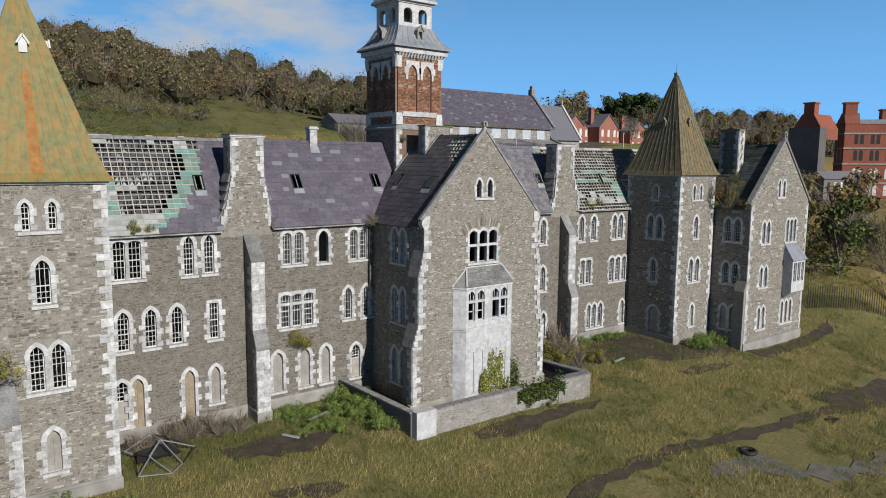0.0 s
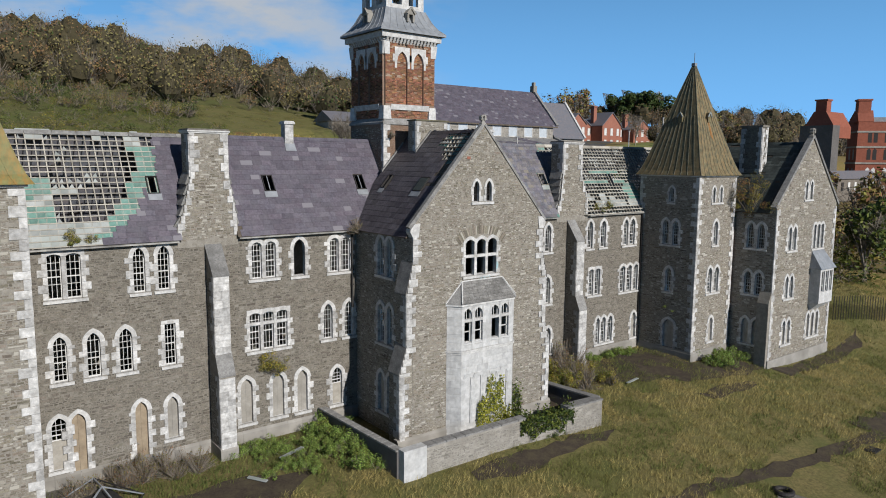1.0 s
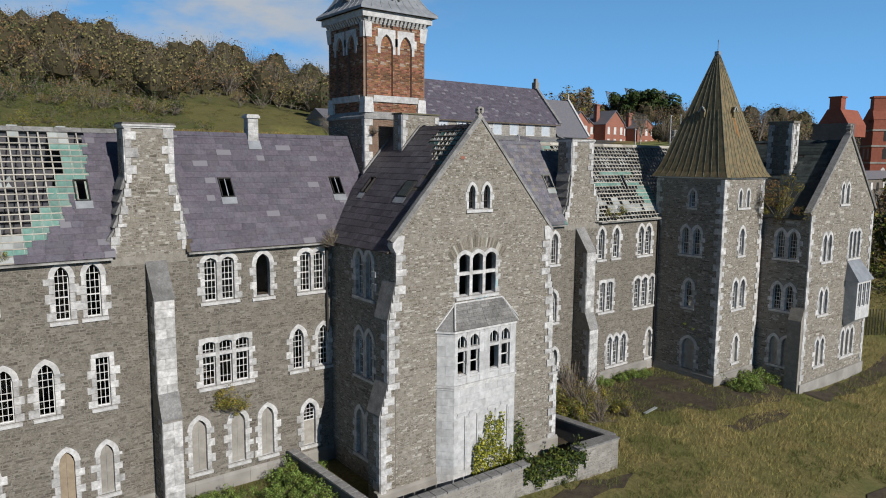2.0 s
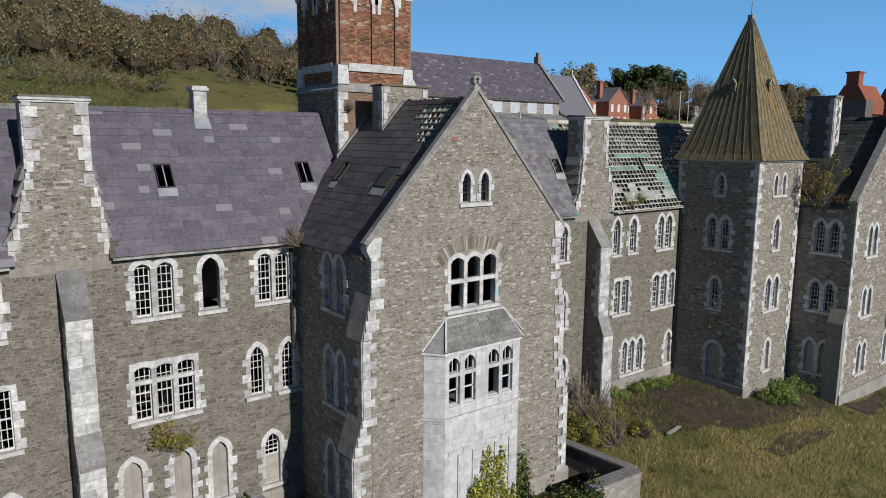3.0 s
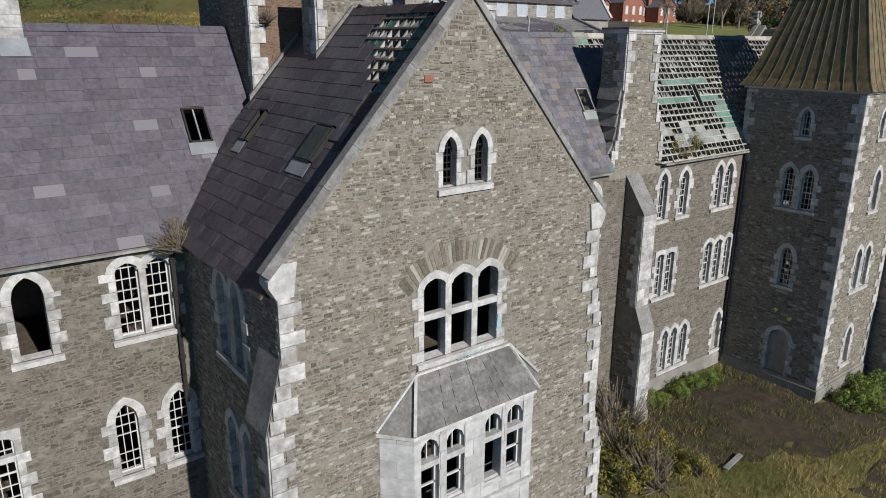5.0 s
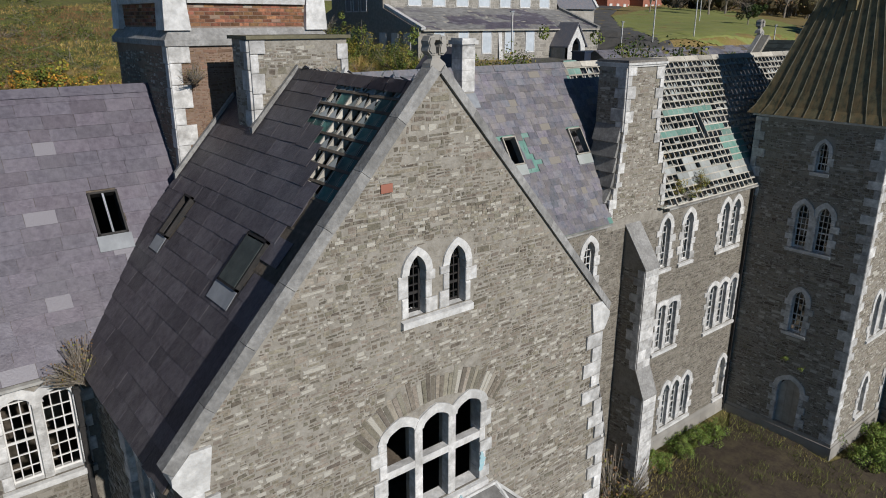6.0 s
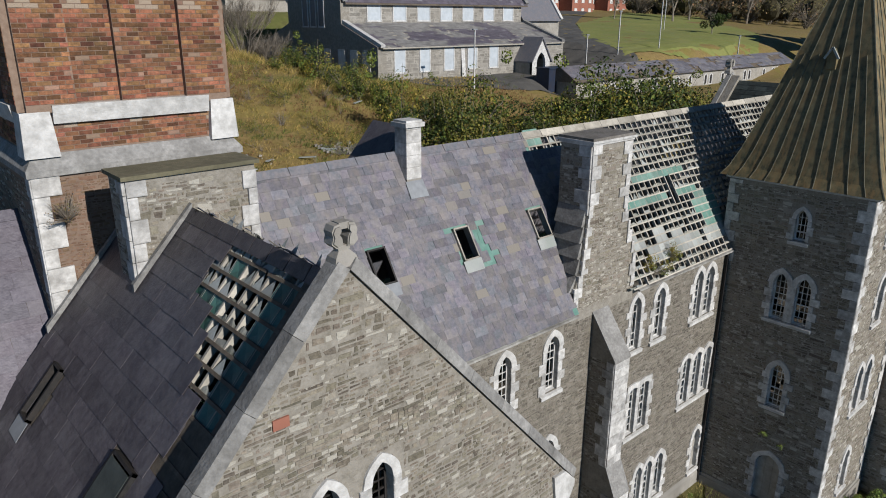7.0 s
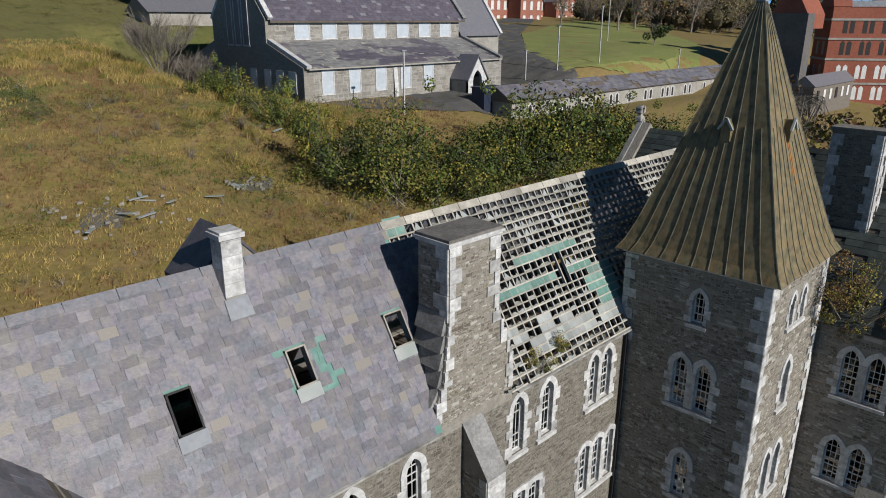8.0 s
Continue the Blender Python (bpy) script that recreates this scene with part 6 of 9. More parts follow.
T0, T1, TY0, TY1 = 48.72, 53.75, 32.72, 37.85
wf_r = [(G((50.52, 50.88), (51.5, 51.86)), 11.82, 12.98, "point", {"tooth": 0.13}), (G((50.93, 51.49)), 8.58, 10.4, "point"),
        (G((50.48, 51.05), (51.4, 51.97)), 4.9, 6.86, "point"), (G((50.95, 51.5)), 1.1, 2.95, "point", B)]
ws_r = [(G((34.78, 35.2)), 11.78, 12.94, "point", {"tooth": 0.13}), (G((34.25, 34.78), (35.1, 35.62)), 8.55, 10.42, "point"),
        (G((34.65, 35.2)), 4.9, 6.76, "point"), (G((34.25, 35.2)), 0.0, 2.75, "point", {"fill": "board", "label": "boarded pointed doorway in pale stone"})]
tower_r = stair_tower(T0, T1, TY0, TY1, "tall square stone stair tower with green copper spire", wf_r, ws_r, 201, "copper", 22.2)
wf_l = [(G((2.72, 3.02), (3.7, 4.0)), 11.82, 13.0, "point", {"tooth": 0.14, "cols": 2, "lost": 0.1}), (G((3.08, 3.64)), 8.7, 10.58, "point", {"tooth": 0.18, "lost": 0.1}),
        (G((2.68, 3.22), (3.5, 4.04)), 4.98, 6.95, "point", {"tooth": 0.18, "lost": 0.15}), (G((3.1, 3.66)), 1.35, 3.22, "point", {"fill": "blocked", "tooth": 0.2})]
tower_l = stair_tower(0.78, 5.95, TY0, TY1, "square stone stair tower with rust-streaked green copper spire", wf_l, [], 231, "copper_l", 22.2, 0.85)
g = Geo()
g.prism([(0.1, TY0, -1.0), (0.1, 31.2, -1.0), (0.1, 31.2, 4.3), (0.1, TY0, 5.9)], (1.9, 0, 0))
bt = part("buttress", g, "mortar", tower_l, "rubble buttress with sloping top")
bp = Plane((2.0, 0, 0), (0, 1, 0), (1, 0, 0))
rubble(bp, 31.25, TY0, -0.6, 4.2, [], "rubble", bt, 251)
bp2 = Plane((0, 31.2, 0), (1, 0, 0), (0, -1, 0))
rubble(bp2, 0.12, 1.98, -0.6, 4.2, [], "rubble", bt, 252)
quoins(bt, bp2, 2.01, -1, -0.5, 4.25, 253, 0.5, 0.3, 0.05)
quoins(bt, bp, 31.18, 1, -0.5, 4.25, 254, 0.5, 0.3, 0.05)
g = Geo()
g.prism([(0.05, 31.15, 4.25), (0.05, TY0, 5.9), (0.05, TY0, 6.0), (0.05, 31.15, 4.36)], (2.0, 0, 0))
part("weathering_slab", g, "coping", bt)

# rainwater pipes in the corners
for x, y, z0, z1, mt in ((48.6, 37.5, 0.1, 10.8, "iron"), (22.25, 37.48, 6.5, 10.8, "iron"), (53.86, 32.9, 0.2, 13.4, "rust")):
    g = Geo()
    g.bar((x, y, z0), (x, y, z1), 0.1, 0.1, (0, 1, 0))
    for k in range(5):
        z = z0 + (z1 - z0) * k / 5 + 0.4
        g.box(x - 0.07, x + 0.07, y - 0.07, y + 0.07, z, z + 0.08)
    dp = part("downpipe", g, mt, None, "old iron rainwater pipe fixed in the wall corner")
    dp["category"] = "downpipe"

# ---------------------------------------------------------------- the far gabled block
FX0, FX1, FYF = 54.0, 63.85, 29.5
fc_ = (FX0 + FX1) / 2
far_block = thing("gabled_block", fc_, FYF, -0.5, "far stone gabled block with oriel and worn green slate roof", "building")
f_front = Plane((0, FYF, 0), (1, 0, 0), (0, -1, 0))
fprof = [(FX0, 11.6), (fc_, 16.7), (FX1, 11.6)]
f_wins = [
    (G((58.25, 58.62), (59.05, 59.42)), 12.0, 13.4, "point", {"tooth": 0.14}),
    (G((56.0, 56.5), (56.75, 57.25)), 8.1, 9.95, "point"), (G((60.1, 60.55), (60.75, 61.2), (61.4, 61.85)), 8.0, 9.95, "low"),
    (G((56.0, 56.5), (56.75, 57.25)), 4.35, 6.1, "point"), (G((56.0, 56.5), (56.75, 57.25)), 0.7, 2.6, "point", {"fill": "half"}),
    (G((60.0, 60.5), (60.75, 61.25), (61.5, 62.0)), 0.7, 2.7, "point", {"fill": "board"}),
]
f_wall = facade(f_front, far_block, FX0 + 0.004, FX1 - 0.004, -1.6, fprof, f_wins, 301, "rubble stone gable wall", small=1.5)
fl = Plane((FX0, 0, 0), (0, 1, 0), (-1, 0, 0))
facade(fl, far_block, FYF + 0.02, 43.5, -1.6, 11.2, [(G((30.3, 30.85), (31.15, 31.7)), 8.3, 10.2, "point"), (G((30.3, 30.85), (31.15, 31.7)), 4.7, 6.5, "point"), (G((30.3, 30.85), (31.15, 31.7)), 0.8, 2.8, "point", {"fill": "board"})], 311, "shaded rubble side wall", small=1.5)
frp = Plane((FX1, 0, 0), (0, 1, 0), (1, 0, 0))
wall_body(frp, FYF + 0.02, 43.5, -1.6, 11.2, [], "wall", far_block)
wall_body(Plane((0, 43.5, 0), (1, 0, 0), (0, 1, 0)), FX0, FX1, -1.6, fprof, [], "rear_wall", far_block)
quoins(f_wall, f_front, FX0 - 0.03, 1, -0.4, 11.3, 321, 0.5, 0.28, 0.04, 0.4)
quoins(f_wall, f_front, FX1 + 0.03, -1, -0.4, 11.3, 322, 0.5, 0.28, 0.04, 0.4)
for z in (3.6, 7.4, 11.0):
    g = Geo()
    g.box(FX0 + 0.5, FX1 - 0.5, FYF + 0.5, 39.5, z, z + 0.2)
    part("floor_deck", g, "timber", far_block)
g = Geo()
g.prism([(FX0 - 0.12, FYF - 0.12, -1.6), (FX1 + 0.12, FYF - 0.12, -1.6), (FX1 + 0.12, FYF + 0.4, -1.6), (FX0 - 0.12, FYF + 0.4, -1.6)], (0, 0, 1.35))
part("plinth", g, "plinth", far_block)
g = Geo()
g.prism([(FX0 - 0.35, FYF - 0.02, -1.6), (FX0 + 0.02, FYF - 0.02, -1.6), (FX0 + 0.02, FYF - 0.02, 5.2), (FX0 - 0.35, FYF - 0.02, 4.2)], (0, 0.9, 0))
part("buttress", g, "mortar", far_block, "narrow stone corner buttress")
for side in (-1, 1):
    a, b = Vector((fc_ + side * (FX1 - fc_ + 0.2), 0, 11.4)), Vector((fc_, 0, 16.75))
    g = Geo()
    up = Vector((side * 0.72, 0, 0.69)) * 0.2
    g.prism([(a.x, FYF - 0.1, a.z), (b.x, FYF - 0.1, b.z), (b.x, FYF - 0.1, b.z + 0.26), (a.x + up.x, FYF - 0.1, a.z + up.z)], (0, 0.45, 0))
    part("coping_stone", g, "coping", f_wall)
finial(f_wall, fc_, FYF + 0.1, 16.85, 0.8)
fv = Vector((fc_ - FX0 + 0.25, 0, 5.4))
FL = fv.length
fv.normalize()
f_roof = Plane((FX0 - 0.25, 0, 11.05), (0, 1, 0), (-fv.z, 0, fv.x), fv)
f_roof2 = Plane((FX1 + 0.25, 0, 11.05), (0, 1, 0), (fv.z, 0, fv.x), Vector((-fv.x, 0, fv.z)))
q = Geo()
q.prism([f_roof.p(29.8, 0, -0.03), f_roof.p(43.5, 0, -0.03), f_roof.p(43.5, FL, -0.03), f_roof.p(29.8, FL, -0.03)], -f_roof.n * 0.04)
fr = part("roof", q, "timber", far_block, "worn green-grey slate roof with slipped rows")
slates(fr, f_roof, lambda v: (29.8, 43.5), 0, FL, 0.55, 0.3, "slate_g", "slate_g", 331, lambda y, v: noise.noise((y * 0.8, v * 2.6, 8)) > 0.36, singles=(29.8, 43.5, 0, 3))
q = Geo()
q.prism([f_roof2.p(29.8, 0), f_roof2.p(43.5, 0), f_roof2.p(43.5, FL), f_roof2.p(29.8, FL)], -f_roof2.n * 0.06)
part("rear_roof", q, "slate_g", far_block)
# its dark stack
g = Geo()
g.box(56.5, 57.35, 32.35, 34.1, 11.5, 17.6)
g.box(56.42, 57.43, 32.27, 34.18, 17.6, 17.74)
fs = part("chimney", g, "mortar_w", far_block, "heavy square stone stack")
for a, nn, lo, hi in ((Plane((0, 32.35, 0), (1, 0, 0), (0, -1, 0)), 0, 56.5, 57.35), (Plane((56.5, 0, 0), (0, 1, 0), (-1, 0, 0)), 1, 32.35, 34.1)):
    rubble(a, lo, hi, 12.5, 17.55, [], "rubble", fs, 341 + nn, mat="rubble_w")
    quoins(fs, a, lo, 1, 13, 17.58, 342 + nn, 0.4, 0.25)
    quoins(fs, a, hi, -1, 13, 17.58, 344 + nn, 0.4, 0.25)
# oriel on the first floor
op = Plane((0, FYF - 0.85, 0), (1, 0, 0), (0, -1, 0))
ow = wall_body(op, 60.0, 62.3, 3.6, 6.4, [(60.2, 60.75, 4.5, 6.2), (60.9, 61.45, 4.5, 6.2), (61.6, 62.1, 4.5, 6.2)], "oriel", far_block, "ashlar", 0.25, "pale stone oriel window with lead roof")
g = Geo()
for x in (60.0, 62.05):
    g.box(x, x + 0.25, FYF - 0.62, FYF, 3.6, 6.4)
g.prism([(60.0, FYF - 0.85, 3.6), (62.3, FYF - 0.85, 3.6), (62.1, FYF, 3.0), (60.2, FYF, 3.0)], (0, 0.02, 0.02))
g.add([(60.0, FYF - 0.85, 3.6), (62.3, FYF - 0.85, 3.6), (62.3, FYF, 3.6), (60.0, FYF, 3.6), (60.3, FYF, 2.9), (62.0, FYF, 2.9)], [(0, 1, 5, 4), (0, 4, 3), (1, 2, 5)])
part("cheek", g, "ashlar", ow)
g = Geo()
g.add([(59.85, FYF - 1.0, 6.4), (62.45, FYF - 1.0, 6.4), (62.2, FYF, 7.8), (60.1, FYF, 7.8), (59.85, FYF, 6.4), (62.45, FYF, 6.4)], [(0, 1, 2, 3), (4, 0, 3), (1, 5, 2), (0, 4, 5, 1)])
part("oriel_roof", g, "lead", ow, "pale sloping lead roof")
g = Geo()
for a, b in ((60.2, 60.75), (60.9, 61.45), (61.6, 62.1)):
    for x in (a, (a + b) / 2 - 0.02, b - 0.04):
        g.prism([op.p(x, 4.5, -0.1), op.p(x + 0.04, 4.5, -0.1), op.p(x + 0.04, 6.2, -0.1), op.p(x, 6.2, -0.1)], -op.n * 0.05)
    for z in (4.5, 5.0, 5.55, 6.15):
        g.prism([op.p(a, z, -0.095), op.p(b, z, -0.095), op.p(b, z + 0.04, -0.095), op.p(a, z + 0.04, -0.095)], -op.n * 0.05)
part("frame", g, "white", ow)

# coping and finial of the rear gable
for side in (-1, 1):
    a, b = Vector((fc_ + side * (FX1 - fc_ + 0.2), 0, 11.4)), Vector((fc_, 0, 16.75))
    g = Geo()
    up = Vector((side * 0.72, 0, 0.69)) * 0.2
    g.prism([(a.x, 43.4, a.z), (b.x, 43.4, b.z), (b.x, 43.4, b.z + 0.12), (a.x + up.x * 0.5, 43.4, a.z + up.z * 0.5)], (0, 0.25, 0))
    part("coping_stone", g, "coping", f_wall)
finial(f_wall, fc_, 43.6, 16.85, 0.8)

# ---------------------------------------------------------------- the bell tower
BT0, BT1, BTY0, BTY1 = 25.42, 29.0, 39.02, 42.6
bell = thing("bell_tower", 27.2, BTY0, 4, "red brick bell tower with white stone dressings and lead skirt roof", "tower")
bcx, bcy = (BT0 + BT1) / 2, (BTY0 + BTY1) / 2
g = Geo()
g.box(BT0 - 0.12, BT1 + 0.12, BTY0 - 0.12, BTY1 + 0.12, 3.5, 16.9)
base = part("base", g, "brick_wall", bell, "rubble and brick lower stage with pale quoins")
bf = Plane((0, BTY0 - 0.12, 0), (1, 0, 0), (0, -1, 0))
bs = Plane((BT0 - 0.12, 0, 0), (0, 1, 0), (-1, 0, 0))
rubble(bs, BTY0 - 0.1, BTY1 + 0.1, 12.0, 16.85, [], "rubble", base, 401)
rubble(bf, BT0 - 0.1, BT1 + 0.1, 12.4, 16.85, [], "brickwork", base, 402, None, 0.62, "brick_b")
quoins(base, bf, BT0 - 0.14, 1, 12.6, 16.88, 403, 0.42, 0.26, 0.04, 0.42)
quoins(base, bf, BT1 + 0.14, -1, 12.6, 16.88, 404, 0.65, 0.4, 0.04, 0.42)
quoins(base, bs, BTY0 - 0.14, 1, 12.6, 16.88, 405, 0.3, 0.2, 0.04, 0.42)
# weathered offset
g = Geo()
g.v = [(bcx + sx * (1.79 + o), bcy + sy * (1.79 + o), z) for z, o in ((16.88, 0.2), (17.0, 0.2), (17.25, 0.02)) for sx, sy in ((-1, -1), (1, -1), (1, 1), (-1, 1))]
for i in range(2):
    g.f += [(4 * i + j, 4 * i + (j + 1) % 4, 4 * i + 4 + (j + 1) % 4, 4 * i + 4 + j) for j in range(4)]
g.f += [(3, 2, 1, 0), (8, 9, 10, 11)]
part("offset", g, "coping", bell, "sloping stone offset")
g = Geo()
g.box(BT0, BT1, BTY0, BTY1, 17.0, 21.75)
shaft = part("shaft", g, "brick_wall", bell, "red brick shaft with paired pointed recesses")


def brick_face(pl_, u0, u1, z0, z1, keep, parent, seed, d0=0.0):
    """Brick courses; every brick stands just proud of its joints."""
    r = random.Random(seed)
    g = Geo()
    z, row = z0, 0
    while z < z1 - 0.03:
        u = u0 - (0.115 if row % 2 else 0)
        while u < u1:
            w = 0.225
            a, b = max(u0, u), min(u1, u + w)
            u += w
            if b - a < 0.05 or any(a < kb - 0.02 and b > ka + 0.02 and z < kz1 - 0.02 and z + 0.075 > kz0 + 0.02 for ka, kb, kz0, kz1 in keep):
                continue
            d = d0 + r.uniform(0.004, 0.014)
            q = [(a + 0.006, z + 0.006), (b - 0.006, z + 0.006), (b - 0.006, z + 0.071), (a + 0.006, z + 0.071)]
            g.add([pl_.p(x, y, d0 - 0.01) for x, y in q] + [pl_.p(x, y, d) for x, y in q], [(4, 5, 6, 7), (0, 1, 5, 4), (1, 2, 6, 5), (2, 3, 7, 6), (3, 0, 4, 7)])
        z += 0.078
        row += 1
    part("brickwork", g, "brick", parent, kind="stuff", mend=False)


for fc, (o, u, n) in enumerate((((bcx, BTY0, 0), (1, 0, 0), (0, -1, 0)), ((BT0, bcy, 0), (0, 1, 0), (-1, 0, 0)), ((BT1, bcy, 0), (0, 1, 0), (1, 0, 0)))):
    q = Plane(o, u, n)
    # pilaster strips stand proud and leave two pointed recesses
    rec = [(-0.98, -0.22), (0.22, 0.98)]
    brick_face(q, -1.79, 1.79, 17.28, 17.75, [], shaft, 411 + fc)
    for a, b in rec:
        brick_face(q, a, b, 18.1, 21.3, [], shaft, 415 + fc)
    strips = [(-1.79, -0.98), (-0.22, 0.22), (0.98, 1.79)]
    for a, b in strips:
        g = Geo()
        g.prism([q.p(a, 17.96, -0.05), q.p(b, 17.96, -0.05), q.p(b, 21.7, -0.05), q.p(a, 21.7, -0.05)], q.n * 0.17)
        part("pilaster", g, "brick_wall", shaft)
        brick_face(q, a, b, 18.1, 21.6, [], shaft, 421 + fc, 0.12)
    for a, b in rec:
        g = Geo()
        n_ = 10
        ring = [(q.p(a - 0.3, 20.6, 0.15), q.p(a - 0.3, 21.0, 0.15)), (q.p(a - 0.16, 20.6, 0.15), q.p(a - 0.16, 21.0, 0.15)), (q.p(a - 0.155, 20.2, 0.15), q.p(a - 0.155, 21.42, 0.15)), (q.p(a - 0.002, 20.2, 0.15), q.p(a - 0.002, 21.42, 0.15))]
        for k in range(n_ + 1):
            xa = a + (b - a) * k / n_
            ring.append((q.p(xa, arch_z(xa, a, b, 20.55, 0.62), 0.15), q.p(xa, 21.42, 0.15)))
        ring += [(q.p(b + 0.002, 20.2, 0.15), q.p(b + 0.002, 21.42, 0.15)), (q.p(b + 0.155, 20.2, 0.15), q.p(b + 0.155, 21.42, 0.15)), (q.p(b + 0.16, 20.6, 0.15), q.p(b + 0.16, 21.0, 0.15)), (q.p(b + 0.3, 20.6, 0.15), q.p(b + 0.3, 21.0, 0.15))]
        g.strip(ring, -q.n * 0.15)
        part("arch_head", g, "lime", shaft, "white stone pointed head")
    # white base course, corner broaches, corbel table
    g = Geo()
    g.prism([q.p(-1.4, 17.76, 0.1), q.p(1.4, 17.76, 0.1), q.p(1.4, 18.08, 0.17), q.p(-1.4, 18.08, 0.17)], -q.n * 0.2)
    for sg in (-1, 1):
        g.add([q.p(sg * 1.95, 17.2, 0.15), q.p(sg * 1.38, 17.2, 0.15), q.p(sg * 1.44, 17.98, 0.12), q.p(sg * 1.91, 17.98, 0.12), q.p(sg * 1.8, 17.2, -0.2), q.p(sg * 1.38, 17.2, -0.2), q.p(sg * 1.44, 17.98, -0.2), q.p(sg * 1.8, 17.98, -0.2)], BOX_RING)
    part("base_course", g, "lime", shaft, "white weathered base course")
    for k in range(15):
        x = -1.72 + 3.44 * k / 14
        g = Geo()
        g.prism([q.p(x - 0.07, 21.62, 0.16), q.p(x + 0.07, 21.62, 0.16), q.p(x + 0.07, 21.9, 0.34), q.p(x - 0.07, 21.9, 0.34)], -q.n * 0.2)
        part("corbel", g, "lime", shaft)
    for sg in (-1, 1):
        g = Geo()
        g.prism([q.p(sg * 1.85, 20.95, 0.16), q.p(sg * 1.5, 20.95, 0.16), q.p(sg * 1.5, 21.7, 0.17), q.p(sg * 1.95, 21.7, 0.2)], -q.n * 0.12)
        part("corner_corbel", g, "lime", shaft)
g = Geo()
for z0, z1, o in ((21.75, 21.9, 0.14), (21.9, EAVE_X, 0.36), (EAVE_X, 22.24, 0.5)):
    g.box(BT0 - o, BT1 + o, BTY0 - o, BTY1 + o, z0, z1)
part("cornice", g, "lime", bell, "projecting white stone cornice")
g = Geo()
skirt = [(22.24, 2.36), (22.36, 2.36), (22.7, 1.98), (23.1, 1.72), (23.75, 1.42)]
for z, h in skirt:
    g.v += [(bcx - h, bcy - h, z), (bcx + h, bcy - h, z), (bcx + h, bcy + h, z), (bcx - h, bcy + h, z)]
for i in range(len(skirt) - 1):
    g.f += [(4 * i + j, 4 * i + (j + 1) % 4, 4 * i + 4 + (j + 1) % 4, 4 * i + 4 + j) for j in range(4)]
g.f += [(3, 2, 1, 0)]
sk = part("skirt_roof", g, "lead", bell, "concave grey lead skirt roof")
for ox, oy in ((0, -1), (-1, 0), (1, 0)):
    out = Vector((ox, oy, 0))
    sdv = Vector((-oy, ox, 0))
    for k in range(9):
        g = Geo()
        s = -1 + 2 * k / 8
        for (za, ha), (zb, hb) in zip(skirt[1:], skirt[2:]):
            g.bar(Vector((bcx, bcy, za)) + out * ha + sdv * ha * s, Vector((bcx, bcy, zb)) + out * hb + sdv * hb * s, 0.04, 0.04, out)
        part("lead_roll", g, "lead", sk)
    p = Vector((bcx, bcy, 22.95)) + out * 1.55
    g = Geo()
    g.prism([p - sdv * 0.26, p - sdv * 0.13, p - sdv * 0.13 + Vector((0, 0, 0.42)), p + sdv * 0.13 + Vector((0, 0, 0.42)), p + sdv * 0.13, p + sdv * 0.26, p + sdv * 0.26 + Vector((0, 0, 0.5)), p + Vector((0, 0, 0.78)), p - sdv * 0.26 + Vector((0, 0, 0.5))], out * 0.42)
    g.bar(p + sdv * 0.3 + out * 0.45 + Vector((0, 0, 0.45)), p + out * 0.45 + Vector((0, 0, 0.82)), 0.1, 0.1, out)
    g.bar(p - sdv * 0.3 + out * 0.45 + Vector((0, 0, 0.45)), p + out * 0.45 + Vector((0, 0, 0.82)), 0.1, 0.1, out)
    part("lucarne", g, "plinth", sk, "small mossy lucarne")
# open lantern: corner piers, arched heads, upper cornice and cap
lh = 1.36
for fc, (o, u, n) in enumerate((((bcx, bcy - lh, 0), (1, 0, 0), (0, -1, 0)), ((bcx - lh, bcy, 0), (0, 1, 0), (-1, 0, 0)), ((bcx + lh, bcy, 0), (0, 1, 0), (1, 0, 0)), ((bcx, bcy + lh, 0), (1, 0, 0), (0, 1, 0)))):
    q = Plane(o, u, n)
    e = lh if fc in (0, 3) else lh - 0.25
    lw = wall_body(q, -e, e, 23.7, 25.25, [(-0.95, -0.25, 24.0, 24.95), (0.25, 0.95, 24.0, 24.95)], "lantern_wall", bell, "lime", 0.25, "white lantern wall with arched openings")
    for a, b in ((-0.95, -0.25), (0.25, 0.95)):
        g = Geo()
        g.strip([(q.p(a + (b - a) * k / 10, 24.68 + 0.27 * math.sqrt(max(0, 1 - (k / 5 - 1) ** 2)), -0.01), q.p(a + (b - a) * k / 10, 24.97, -0.01)) for k in range(11)], -q.n * 0.2)
        part("arch_head", g, "lime", lw)
g = Geo()
for z0, z1, o in ((25.25, 25.38, 0.08), (25.38, 25.55, 0.28)):
    g.box(bcx - lh - o, bcx + lh + o, bcy - lh - o, bcy + lh + o, z0, z1)
part("cornice", g, "lime", bell, "upper white cornice")
g = Geo()
g.add([(bcx - 1.6, bcy - 1.6, 25.55), (bcx + 1.6, bcy - 1.6, 25.55), (bcx + 1.6, bcy + 1.6, 25.55), (bcx - 1.6, bcy + 1.6, 25.55), (bcx, bcy, 28.5)], [(0, 1, 4), (1, 2, 4), (2, 3, 4), (3, 0, 4), (3, 2, 1, 0)])
part("cap_roof", g, "lead", bell, "grey lead cap")


